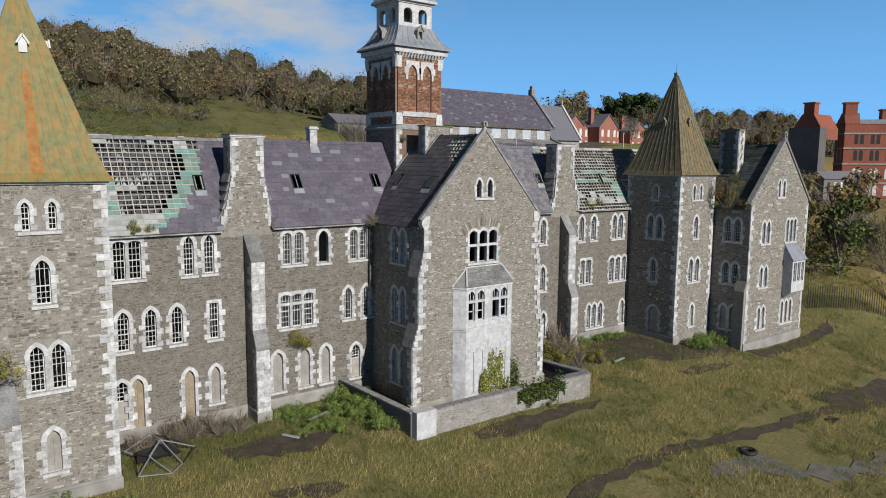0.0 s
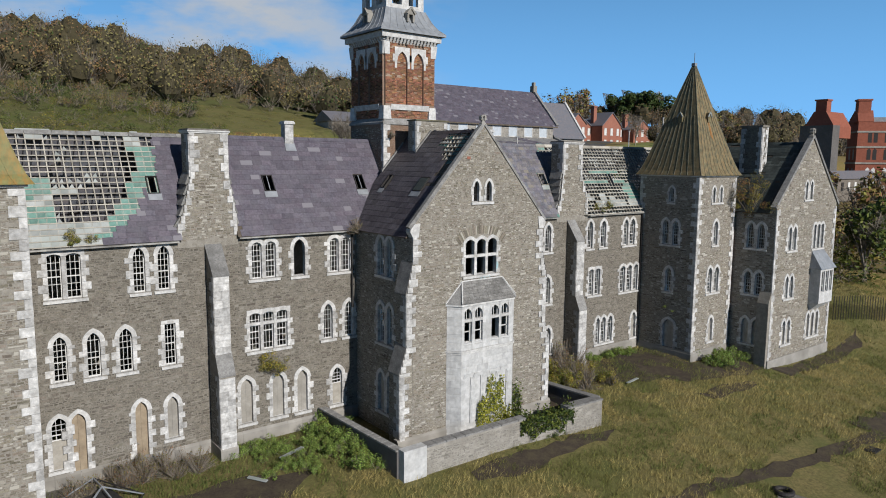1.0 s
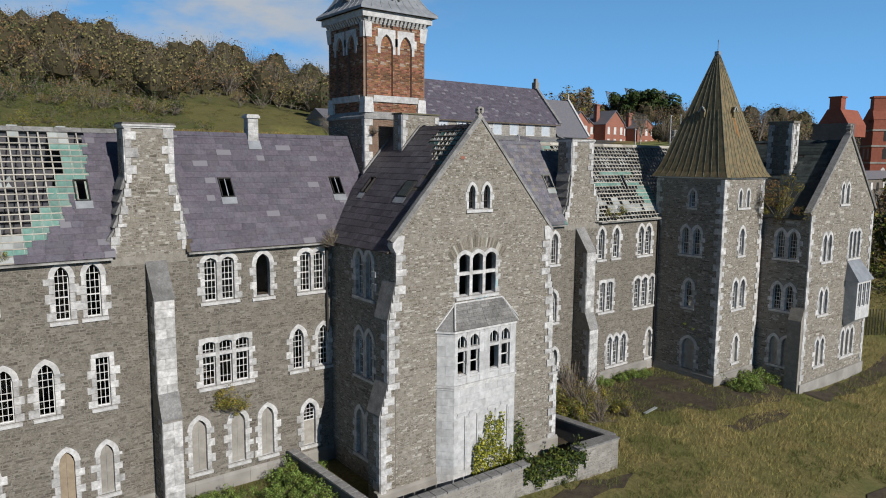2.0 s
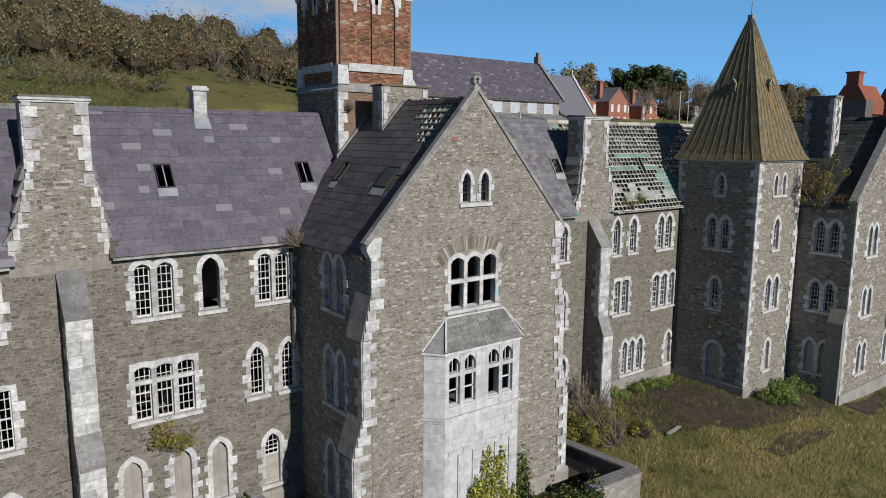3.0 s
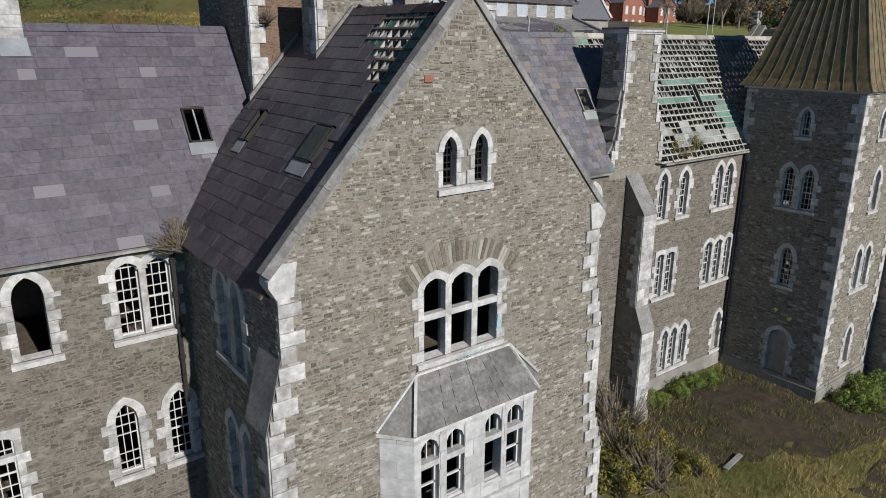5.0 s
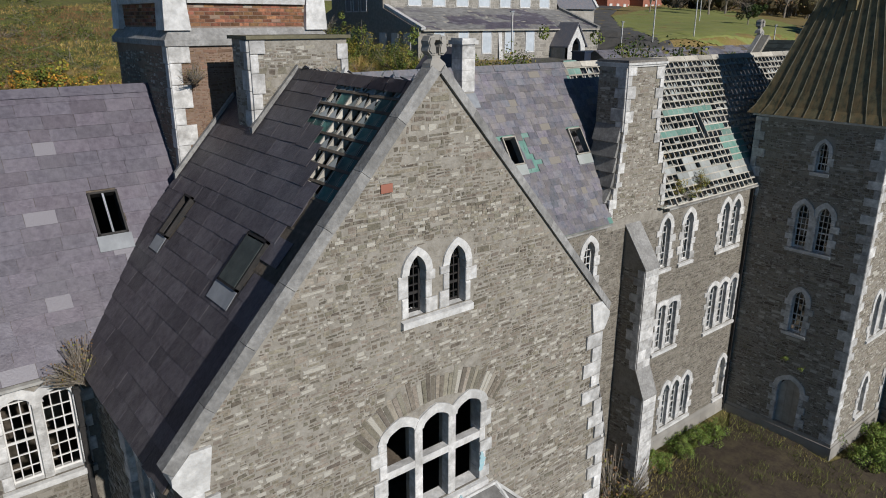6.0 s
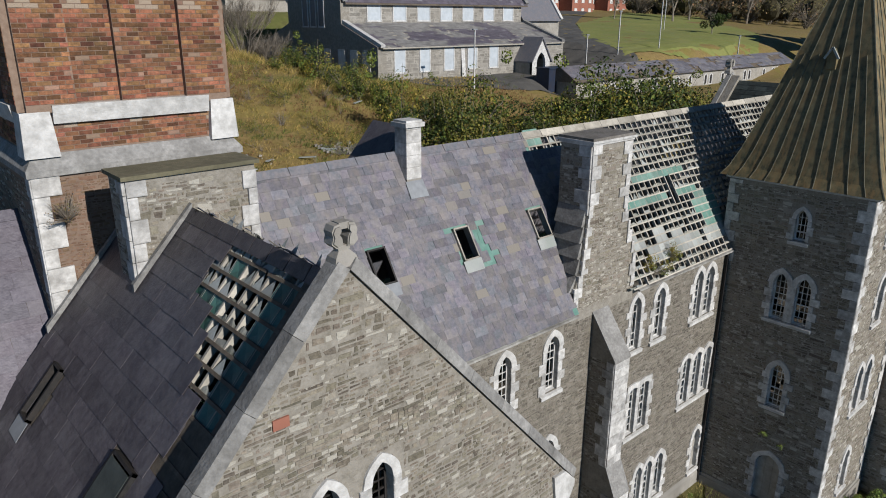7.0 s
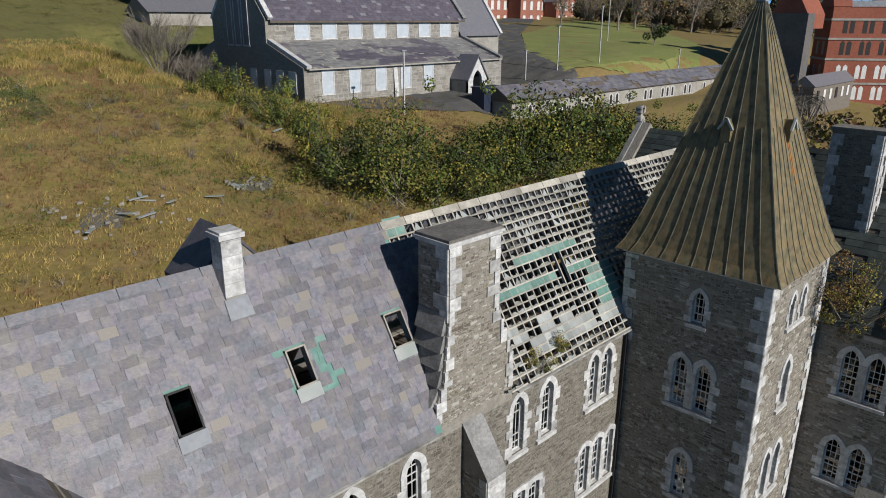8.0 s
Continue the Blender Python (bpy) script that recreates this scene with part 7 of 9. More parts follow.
# ---------------------------------------------------------------- the low yard wall round the gabled block
def yard_wall(a, b, h0, h1, thick, label, seed, mat="render", ragged=0.0):
    """A low wall along the ground from a to b."""
    r = random.Random(seed)
    a, b = Vector((*a, 0)), Vector((*b, 0))
    d = (b - a).normalized()
    s = Vector((-d.y, d.x, 0)) * thick / 2
    n = max(2, int((b - a).length / 0.6))
    g = Geo()
    for i in range(n):
        p, q = a.lerp(b, i / n), a.lerp(b, (i + 1) / n)
        zp, zq = h0 + (h1 - h0) * i / n - r.uniform(0, ragged), h0 + (h1 - h0) * (i + 1) / n - r.uniform(0, ragged)
        z0 = -1.6
        g.add([p - s + Vector((0, 0, z0)), q - s + Vector((0, 0, z0)), q + s + Vector((0, 0, z0)), p + s + Vector((0, 0, z0)),
               p - s + Vector((0, 0, zp)), q - s + Vector((0, 0, zq)), q + s + Vector((0, 0, zq)), p + s + Vector((0, 0, zp))],
              [(0, 3, 2, 1), (4, 5, 6, 7), (0, 1, 5, 4), (1, 2, 6, 5), (2, 3, 7, 6), (3, 0, 4, 7)])
    ob = part("yard_wall", g, mat, None, label)
    tagged(ob, category="low wall", group="yard wall", kind="structure")
    n_ = Vector((d.y, -d.x, 0))
    rubble(Plane(a + n_ * thick / 2, d, n_), 0.02, (b - a).length - 0.02, -0.9, min(h0, h1) - ragged - 0.02, [], "rubble", ob, seed + 60, None, 1.3, "pale_rubble" if mat == "render" else "rubble")
    if not ragged:
        g = Geo()
        for i in range(n):
            p, q = a.lerp(b, i / n + 0.003), a.lerp(b, (i + 1) / n - 0.003)
            z = h0 + (h1 - h0) * i / n
            w = s * 1.35
            g.add([p - w + Vector((0, 0, z)), q - w + Vector((0, 0, z)), q + w + Vector((0, 0, z)), p + w + Vector((0, 0, z)),
                   p - w + Vector((0, 0, z + 0.09)), q - w + Vector((0, 0, z + 0.09)), q + w + Vector((0, 0, z + 0.09)), p + w + Vector((0, 0, z + 0.09))], BOX_RING)
        part("wall_coping", g, "coping", ob, kind="stuff")
    return ob


M["pale_rubble"] = material("limewashed_rubble", (0.24, 0.222, 0.192), (0.38, 0.355, 0.312), 0.12, (0.19, 0.175, 0.148), 1.2, 0.6, 0.9, 0.6, 0.05, "island", 0.2)
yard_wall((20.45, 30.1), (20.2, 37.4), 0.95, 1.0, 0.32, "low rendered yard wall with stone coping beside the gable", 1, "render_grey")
yard_wall((21.75, 29.92), (28.4, 29.85), 0.95, 0.9, 0.4, "low whitewashed yard wall in front of the bay", 2)
yard_wall((28.4, 29.85), (31.4, 29.6), 0.72, 0.7, 0.4, "broken stretch of yard wall under ivy", 3, "render", 0.45)
yard_wall((31.4, 29.6), (34.2, 29.4), 0.92, 0.92, 0.5, "low rough stone yard wall by the pit", 4)
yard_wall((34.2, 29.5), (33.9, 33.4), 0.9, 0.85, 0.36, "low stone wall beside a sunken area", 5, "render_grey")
g = Geo()
g.box(20.4, 21.75, 29.65, 30.15, -1.3, 1.08)
pier = part("gate_pier", g, "ashlar", None, "broad whitewashed end pier of the yard wall")
tagged(pier, category="pier", kind="structure")
lay("sunken_area", "soil", [(32.3, 30.0), (33.9, 29.9), (33.7, 33.6), (32.9, 33.8)], 0.03, "dark bare ground inside the yard wall", seed=3, jitter=0.05)

# bare ground, tracks and gravel in the meadow
lay("track", "soil", [(24.2, 22.2), (25.2, 22.7), (30.5, 22.8), (34.7, 22.6), (39.6, 21.9), (45.9, 21.3), (51.8, 20.8), (62, 20.6), (62, 19.7), (50.0, 20.0), (44.2, 20.6), (38.3, 21.0), (33.3, 22.0), (29.6, 22.0), (24.6, 21.6)], 0.05, "dark earth rut across the meadow", seed=4)
lay("bare_patch", "soil", [(23.8, 28.7), (26.8, 29.1), (31.8, 29.0), (34.6, 28.6), (34.1, 28.0), (30.3, 27.8), (26.8, 27.6), (24.0, 28.0)], 0.05, "worn dark earth in front of the yard wall", seed=5)
lay("bare_patch", "soil", [(43.6, 28.8), (47.1, 28.9), (50.3, 28.4), (48.8, 27.7), (44.2, 28.0)], 0.05, "worn earth patch in the grass", seed=6)
lay("bare_patch", "soil", [(41.3, 36.8), (46.8, 36.4), (48.6, 36.9), (48.6, 32.4), (52.9, 32.0), (54.0, 29.4), (50.3, 29.4), (44.7, 30.3), (41.4, 32.1), (38.6, 33.6)], 0.05, "bare trodden ground along the walls", seed=7)
lay("footpath", "soil", [(54.5, 29.2), (63.0, 29.2), (68.0, 29.3), (69.6, 29.5), (68.3, 28.2), (62.5, 27.9), (54.7, 28.0)], 0.05, "dark footpath round the far gable", seed=8)
lay("bare_patch", "gravel", [(34.2, 20.3), (38.4, 20.2), (38.7, 17.9), (42.0, 16.4), (46.8, 15.8), (43.6, 14.8), (39.0, 16.5), (35.5, 18.8), (32.8, 19.8)], 0.05, "pale stony patch in the grass", seed=9, jitter=0.4)
lay("bare_patch", "soil", [(50.8, 22.3), (55.5, 21.9), (62.2, 21.4), (66, 20.6), (60, 19.2), (55.9, 19.0), (51.3, 19.8)], 0.055, "damp dark earth at the track", seed=10, jitter=0.4)
lay("bare_patch", "soil", [(11.4, 29.2), (13.8, 28.9), (15.4, 28.0), (14.3, 27.5), (11.8, 28.4)], 0.05, "bare earth in the grass", seed=11)
lay("bare_patch", "soil", [(10.9, 33.8), (14.2, 33.8), (17.5, 32.5), (15.1, 31.4), (11.5, 32.3)], 0.05, "bare earth below the wall", seed=12)
lay("bare_patch", "gravel", [(6.6, 37.4), (13.6, 37.3), (13.4, 36.4), (10, 35.9), (6.8, 36.2)], 0.05, "rubbly strip at the wall foot", seed=13)


def torus(name, x, y, label, category, R=0.42, rr=0.13, mat="iron"):
    g = Geo()
    z = ground_z(x, y) + rr + 0.04
    n, m_ = 20, 8
    for i in range(n):
        for j in range(m_):
            a, b = 2 * math.pi * i / n, 2 * math.pi * j / m_
            g.v.append((x + (R + rr * math.cos(b)) * math.cos(a), y + (R + rr * math.cos(b)) * math.sin(a), z + rr * math.sin(b)))
    for i in range(n):
        for j in range(m_):
            g.f.append((i * m_ + j, ((i + 1) % n) * m_ + j, ((i + 1) % n) * m_ + (j + 1) % m_, i * m_ + (j + 1) % m_))
            g.m.append(0)
    return tagged(part(name, g, mat), label, category)


torus("tyre", 37.8, 20.0, "worn black tyre lying on pale gravel", "tyre")
g = Geo()
z = ground_z(48.1, 19.7)
g.box(47.6, 48.6, 19.35, 20.05, z + 0.03, z + 0.1)
g.box(47.68, 48.52, 19.43, 19.97, z + 0.1, z + 0.12)
tagged(part("manhole_cover", g, "iron"), "rusty rectangular iron cover in the ground", "cover")
for x, y, a, ln, lb in ((17.1, 34.8, 0.3, 1.5, "pale plank lying in the weeds"), (41.1, 32.2, 0.1, 1.3, "pale plank lying on bare ground"), (14.6, 33.2, 2.2, 1.0, "broken grey board on the ground")):
    g = Geo()
    z = ground_z(x, y) + 0.12
    d = Vector((math.cos(a), math.sin(a), 0)) * ln / 2
    g.bar(Vector((x, y, z)) - d, Vector((x, y, z + 0.06)) + d, 0.2, 0.05)
    tagged(part("plank", g, "felt_grey"), lb, "plank")
# collapsed metal fence panels by the tower foot
fp = thing("metal_frame", 8.3, 34.4, 0, "collapsed tangle of grey metal fence frames on weeds", "scrap metal")
NODES = [(6.8, 35.6, 0.35), (8.3, 36.3, 0.7), (9.9, 34.3, 0.3), (8.4, 35.1, 0.75), (7.1, 35.1, 0.3), (6.8, 33.1, 0.1), (8.2, 32.6, 0.12), (8.9, 33.3, 0.1), (7.6, 34.2, 0.4)]
for a, b in ((0, 1), (1, 3), (3, 2), (2, 7), (0, 4), (4, 5), (5, 3), (5, 6), (6, 7), (4, 8), (8, 6), (3, 7), (1, 2), (8, 3)):
    g = Geo()
    (xa, ya, za), (xb, yb, zb) = NODES[a], NODES[b]
    g.bar((xa, ya, ground_z(xa, ya) + za), (xb, yb, ground_z(xb, yb) + zb), 0.045, 0.045)
    part("bar", g, "lead" if (a + b) % 3 else "iron", fp)
g = Geo()
g.add([(7.0, 34.0, 0.25), (9.2, 34.2, 0.22), (8.8, 35.5, 0.4), (7.3, 35.3, 0.35), (8.1, 34.7, 0.12)], [(0, 1, 4), (1, 2, 4), (2, 3, 4), (3, 0, 4)])
part("sheet", g, "iron", fp, "dark torn netting sheet", mend=False)

# graffiti and scrawls on the walls, as plain strokes
for pl_, u, z, w, h, mt, lb in ((face, 9.0, 1.15, 1.6, 0.26, "render", "white spray-painted scrawl on rubble"), (face, 9.3, 0.62, 0.7, 0.22, "render", "white spray-painted scrawl on rubble"),
                                (Plane((0, TY0, 0), (1, 0, 0), (0, -1, 0)), 4.1, 1.15, 1.5, 0.22, "render", "white spray-painted scrawl on the tower"), (Plane((0, TY0, 0), (1, 0, 0), (0, -1, 0)), 3.6, 0.75, 1.8, 0.22, "render", "white spray-painted scrawl on the tower")):
    r = random.Random(int(u * 10))
    g = Geo()
    x = u
    while x < u + w:
        c = r.uniform(0.1, 0.22)
        g.bar(pl_.p(x, z + r.uniform(0, 0.1), 0.045), pl_.p(x + r.uniform(-0.03, 0.08), z + h, 0.045), 0.02, 0.006, pl_.n)
        g.bar(pl_.p(x, z + r.uniform(0, h), 0.047), pl_.p(x + c, z + r.uniform(0, h), 0.047), 0.02, 0.006, pl_.n)
        x += c + 0.05
    tagged(part("graffiti", g, mt), lb, "graffiti")
M["spray"] = material("pale_blue_spray", (0.30, 0.52, 0.58), (0.42, 0.62, 0.66), 0.1, (0.5, 0.52, 0.5), 0.2, 0.6, 0.8, 0.1)
r = random.Random(4)
g = Geo()
for k in range(9):
    u = 27.0 + 0.09 * k
    g.bar(g_front.p(u, 8.45 + r.uniform(-.04, .04), 0.1), g_front.p(u + r.uniform(-.02, .1), 8.45 + r.uniform(0.03, 0.13), 0.1), 0.03, 0.006, g_front.n)
for k in range(12):
    g.bar(g_front.p(28.28 + r.uniform(-.08, .08), 8.85 + r.uniform(0, 0.4), 0.055), g_front.p(28.28 + r.uniform(-.1, .1), 8.85 + r.uniform(0, 0.45), 0.056), 0.05, 0.006, g_front.n)
tagged(part("graffiti", g, "spray"), "pale blue sprayed scribble beside the wide window", "graffiti")


# ---------------------------------------------------------------- the church on the terrace behind
def boarded(parent, pl_, u0, u1, z0, z1, mat="white", d=0.04):
    g = Geo()
    g.prism([pl_.p(u0, z0, d), pl_.p(u1, z0, d), pl_.p(u1, z1, d), pl_.p(u0, z1, d)], -pl_.n * 0.12)
    w = part("window", g, mat, parent, "window boarded with pale sheets")
    g = Geo()
    for a, b, c, e in ((u0 - 0.12, u0, z0 - 0.1, z1 + 0.15), (u1, u1 + 0.12, z0 - 0.1, z1 + 0.15), (u0 - 0.12, u1 + 0.12, z1, z1 + 0.16), (u0 - 0.18, u1 + 0.18, z0 - 0.16, z0)):
        g.prism([pl_.p(a, c, d + 0.05), pl_.p(b, c, d + 0.05), pl_.p(b, e, d + 0.05), pl_.p(a, e, d + 0.05)], -pl_.n * 0.15)
    part("frame", g, "lime", w)
    return w


def worn_field(u, v):
    """The part of the aisle roof whose slates are still dark."""
    return noise.noise((u * 0.22, v * 0.5, 1)) + 0.4 * noise.noise((u * 0.9, v * 1.6, 4)) > (-0.22 if 77 < u < 95 and 1.8 < v < 5.6 else 0.28)


AY, NY, RY, OY = 90.0, 97.0, 103.0, 116.0
CX_0, CX_1 = 70.4, 102.3
church = thing("church", 86, AY, 12, "disused stone church with slate nave, lean-to aisle and boarded windows", "church")
apl, npl = Plane((0, AY, 0), (1, 0, 0), (0, -1, 0)), Plane((0, NY, 0), (1, 0, 0), (0, -1, 0))
g = Geo()
g.prism([(CX_0, AY, 10), (CX_0, AY, 16.4), (CX_0, NY, 18.8), (CX_0, NY, 21.3), (CX_0, RY, 28.0), (CX_0, 2 * RY - NY, 21.3), (CX_0, 2 * RY - NY, 18.8), (CX_0, OY, 16.4), (CX_0, OY, 10)], (1.2, 0, 0))
part("end_wall", g, "mortar", church, "shaded stone end wall")
g = Geo()
g.box(CX_0 + 1.2, CX_1, AY, AY + 0.6, 10, 16.4)
aw = part("wall", g, "render", church, "pale rough stone aisle wall")
rubble(apl, CX_0, CX_1, 12.3, 16.35, [], "rubble", aw, 501, None, 3.6, "pale_rubble")
g = Geo()
g.box(CX_0 + 1.2, CX_1 - 1.2, NY, NY + 0.6, 16, 21.3)
cw = part("clerestory", g, "render", church, "stone clerestory wall")
rubble(npl, CX_0 + 1.2, CX_1 - 1.2, 18.9, 21.25, [], "rubble", cw, 502, None, 3.6, "pale_rubble")
for name_, ring in (("aisle_roof", [(CX_0 + 0.4, AY - 0.5, 16.35), (CX_0 + 0.4, NY + 0.1, 18.95), (CX_0 + 0.4, NY + 0.1, 18.8), (CX_0 + 0.4, AY - 0.5, 16.2)]),
                    ("nave_roof", [(CX_0 + 0.4, NY - 0.5, 21.15), (CX_0 + 0.4, RY, 28.0), (CX_0 + 0.4, RY, 27.8), (CX_0 + 0.4, NY - 0.5, 20.95)]),
                    ("rear_roof", [(CX_0 + 0.4, 2 * RY - NY + 0.5, 21.15), (CX_0 + 0.4, RY, 28.0), (CX_0 + 0.4, RY, 27.8), (CX_0 + 0.4, 2 * RY - NY + 0.5, 20.95)]),
                    ("rear_aisle_roof", [(CX_0 + 0.4, OY + 0.5, 16.35), (CX_0 + 0.4, 2 * RY - NY - 0.1, 18.95), (CX_0 + 0.4, 2 * RY - NY - 0.1, 18.8), (CX_0 + 0.4, OY + 0.5, 16.2)])):
    g = Geo()
    g.prism(ring, (CX_1 - CX_0 - 0.8, 0, 0))
    rf = part(name_, g, "board" if name_ == "aisle_roof" else "timber", church, "weathered slate roof")
    if name_ in ("aisle_roof", "nave_roof"):
        a, b = Vector((0, *ring[0][1:])), Vector((0, *ring[1][1:]))
        wv = (b - a).normalized()
        slates(rf, Plane(a, (1, 0, 0), Vector((1, 0, 0)).cross(wv), wv), lambda v: (CX_0 + 0.4, CX_1 - 0.4), 0, (b - a).length, 0.7, 0.42, "slate_pi", "slate_pi", 503, lambda u, v: name_ == "aisle_roof" and not worn_field(u, v))
        if name_ == "aisle_roof":
            slates(rf, Plane(a, (1, 0, 0), Vector((1, 0, 0)).cross(wv), wv), lambda v: (CX_0 + 0.4, CX_1 - 0.4), 0, (b - a).length, 0.7, 0.42, "slate_w", "slate_w", 504, lambda u, v: worn_field(u, v) or noise.noise((u * 1.1, v * 1.7, 6)) > 0.5)
    else:
        rf.data.materials[0] = M["slate_i"]
for x in (CX_0, CX_1 - 1.0):
    g = Geo()
    for a, b in (((AY - 0.5, 16.4), (NY, 19.0)), ((NY - 0.5, 21.3), (RY, 28.3)), ((2 * RY - NY + 0.5, 21.3), (RY, 28.3))):
        g.bar((x + 0.4, a[0], a[1] + 0.1), (x + 0.4, b[0], b[1] + 0.1), 0.6, 0.35)
    part("coping_stone", g, "coping" if x > 80 else "lime", church)
g = Geo()
g.box(CX_1 - 1.1, CX_1 - 0.2, RY - 0.5, RY + 0.5, 28, 29.2)
g.box(CX_1 - 0.9, CX_1 - 0.4, RY - 0.3, RY + 0.3, 29.2, 29.9)
part("bellcote", g, "mortar", church, "small dark gable stack")
for k in range(7):
    x = 74.2 + 3.87 * k
    boarded(church, npl, x, x + 1.9, 19.2, 21.0, "board_b")
for x in (72.75, 76.45, 80.25, 84.1, 87.85):
    boarded(church, apl, x, x + 1.45, 13.6, 16.05, "board_b")
boarded(church, apl, 97.2, 98.3, 13.6, 15.6, "board_b")
epl = Plane((CX_0, 0, 0), (0, 1, 0), (-1, 0, 0))
for y in (91.5, 94, 96.5, 99.5, 104, 107, 110, 113):
    boarded(church, epl, y, y + 1.2, 13.8, 15.8)
for y in (100.6, 102.4, 104.2):
    boarded(church, epl, y, y + 1.1, 18.5, 24.5, "slate_i")
g = Geo()
g.prism([(82.9, AY - 0.4, 12), (83.5, AY - 0.4, 12), (83.5, AY - 0.05, 16), (82.9, AY - 0.05, 16)], (0, 0.05, 0))
part("buttress", g, "lime", church)
# porch
g = Geo()
px0, px1, pyf = 92.6, 96.0, AY - 3.0
g.prism([(px0, AY, 12), (px0, pyf, 12), (px0, pyf, 14.4), (px0, AY, 14.4)], (0.4, 0, 0))
g.prism([(px1, AY, 12), (px1, pyf, 12), (px1, pyf, 14.4), (px1, AY, 14.4)], (-0.4, 0, 0))
porch = part("porch", g, "render", church, "gabled stone porch with pointed doorway")
ppl = Plane((0, pyf, 0), (1, 0, 0), (0, -1, 0))
pc = (px0 + px1) / 2
g = Geo()
pairs = []
for k in range(17):
    x = pc - 0.85 + 1.7 * k / 16
    pairs.append((ppl.p(x, arch_z(x, pc - 0.85, pc + 0.85, 13.9, 1.4), 0.02), ppl.p(px0 + (px1 - px0) * k / 16, 14.4 + 2.6 * (1 - abs(k - 8) / 8), 0.02)))
pairs = [(ppl.p(pc - 0.85, 12.2, 0.02), ppl.p(px0, 12.2, 0.02))] + pairs + [(ppl.p(pc + 0.85, 12.2, 0.02), ppl.p(px1, 12.2, 0.02))]
g.strip(pairs, (0, 0.4, 0))
part("porch_front", g, "lime", porch, "pale pointed doorway arch")
g = Geo()
for sg in (-1, 1):
    g.prism([(pc + sg * 1.95, pyf - 0.25, 14.2), (pc, pyf - 0.25, 17.2), (pc, pyf - 0.25, 17.0), (pc + sg * 1.95, pyf - 0.25, 14.0)], (0, 3.3, 0))
part("porch_roof", g, "slate_i", porch)
# chancel
g = Geo()
g.prism([(CX_1, NY + 1, 12), (CX_1, NY + 1, 19.5), (CX_1, RY, 26.0), (CX_1, 2 * RY - NY - 1, 19.5), (CX_1, 2 * RY - NY - 1, 12)], (8.5, 0, 0))
part("chancel", g, "render", church, "lower chancel")
g = Geo()
for sg in (-1, 1):
    g.prism([(CX_1 - 0.2, RY + sg * 5.5, 19.3), (CX_1 - 0.2, RY, 26.3), (CX_1 - 0.2, RY, 26.05), (CX_1 - 0.2, RY + sg * 5.5, 19.05)], (8.5, 0, 0))
part("chancel_roof", g, "slate_i", church)
g = Geo()
for sg in (-1, 1):
    g.bar((CX_1 + 8.4, RY + sg * 5.6, 19.3), (CX_1 + 8.4, RY, 26.5), 0.5, 0.35)
g.bar((CX_1 + 8.4, RY, 26.4), (CX_1 + 8.4, RY, 27.6), 0.14, 0.14, (0, 1, 0))
part("coping_stone", g, "lime", church)

lay("forecourt", "asphalt", [(78, 83), (86, 80.5), (100, 80), (112, 84), (122, 101), (147, 123.5), (200, 160), (190, 164), (138, 127), (115, 105), (103.5, 92), (103, 89.8), (72, 89.8), (74, 85)], 0.09, "worn asphalt forecourt and drive", jitter=0.1, seed=15, category="road")
lay("lawn", "lawn", [(111, 86), (140, 80), (165, 92), (205, 128), (200, 146), (147, 123), (120, 100)], 0.1, "mown green lawn before the brick houses", jitter=0.2, seed=16, category="lawn")
lay("lawn", "lawn", [(108, 97), (118, 106), (140, 127), (120, 120), (112, 108)], 0.1, "small green lawn beside the church", jitter=0.2, seed=17, category="lawn")

# low ruined range with many small windows
low = thing("outbuilding", 118, 79, 11.5, "long low stone outbuilding with decayed slate roof", "building")
lx0, lx1, ly = 91.0, 150.0, 78.5
lpl = Plane((0, ly, 0), (1, 0, 0), (0, -1, 0))
g = Geo()
g.box(lx0, lx1, ly, ly + 5, 8.5, 12.3)
lw = part("wall", g, "render", low, "crumbling pale wall")
g = Geo()
g.prism([(lx0 - 0.3, ly - 0.4, 12.2), (lx0 - 0.3, ly + 2.5, 13.9), (lx0 - 0.3, ly + 5.4, 12.2)], (lx1 - lx0 + 0.6, 0, 0))
lr = part("roof", g, "timber", low, "sagging slate roof with bare patches")
wv = Vector((0, 2.9, 1.7)).normalized()
slates(lr, Plane((0, ly - 0.4, 12.25), (1, 0, 0), Vector((1, 0, 0)).cross(wv), wv), lambda v: (lx0 - 0.3, lx1 + 0.3), 0, 3.36, 0.8, 0.45, "slate_i", "slate_i", 511, lambda u, v: noise.noise((u * 0.35, v * 0.8, 6)) + 0.4 * noise.noise((u * 1.3, v * 3, 2)) > 0.2)
r = random.Random(31)
x = lx0 + 3
while x < lx1 - 3:
    for k in range(r.choice((1, 2, 3, 3))):
        g = Geo()
        g.prism([lpl.p(x - 0.12, 10.3, 0.04), lpl.p(x + 0.92, 10.3, 0.04), lpl.p(x + 0.92, 11.62, 0.04), lpl.p(x + 0.4, 11.9, 0.04), lpl.p(x - 0.12, 11.62, 0.04)], -lpl.n * 0.1)
        w = part("window", g, "lime", low, "small arched window in a pale frame")
        g = Geo()
        g.prism([lpl.p(x + 0.12, 10.4, 0.06), lpl.p(x + 0.68, 10.4, 0.06), lpl.p(x + 0.68, 11.5, 0.06), lpl.p(x + 0.4, 11.75, 0.06), lpl.p(x + 0.12, 11.5, 0.06)], -lpl.n * 0.02)
        part("pane", g, "iron", w)
        x += 1.5
    x += r.uniform(1.5, 3.5)


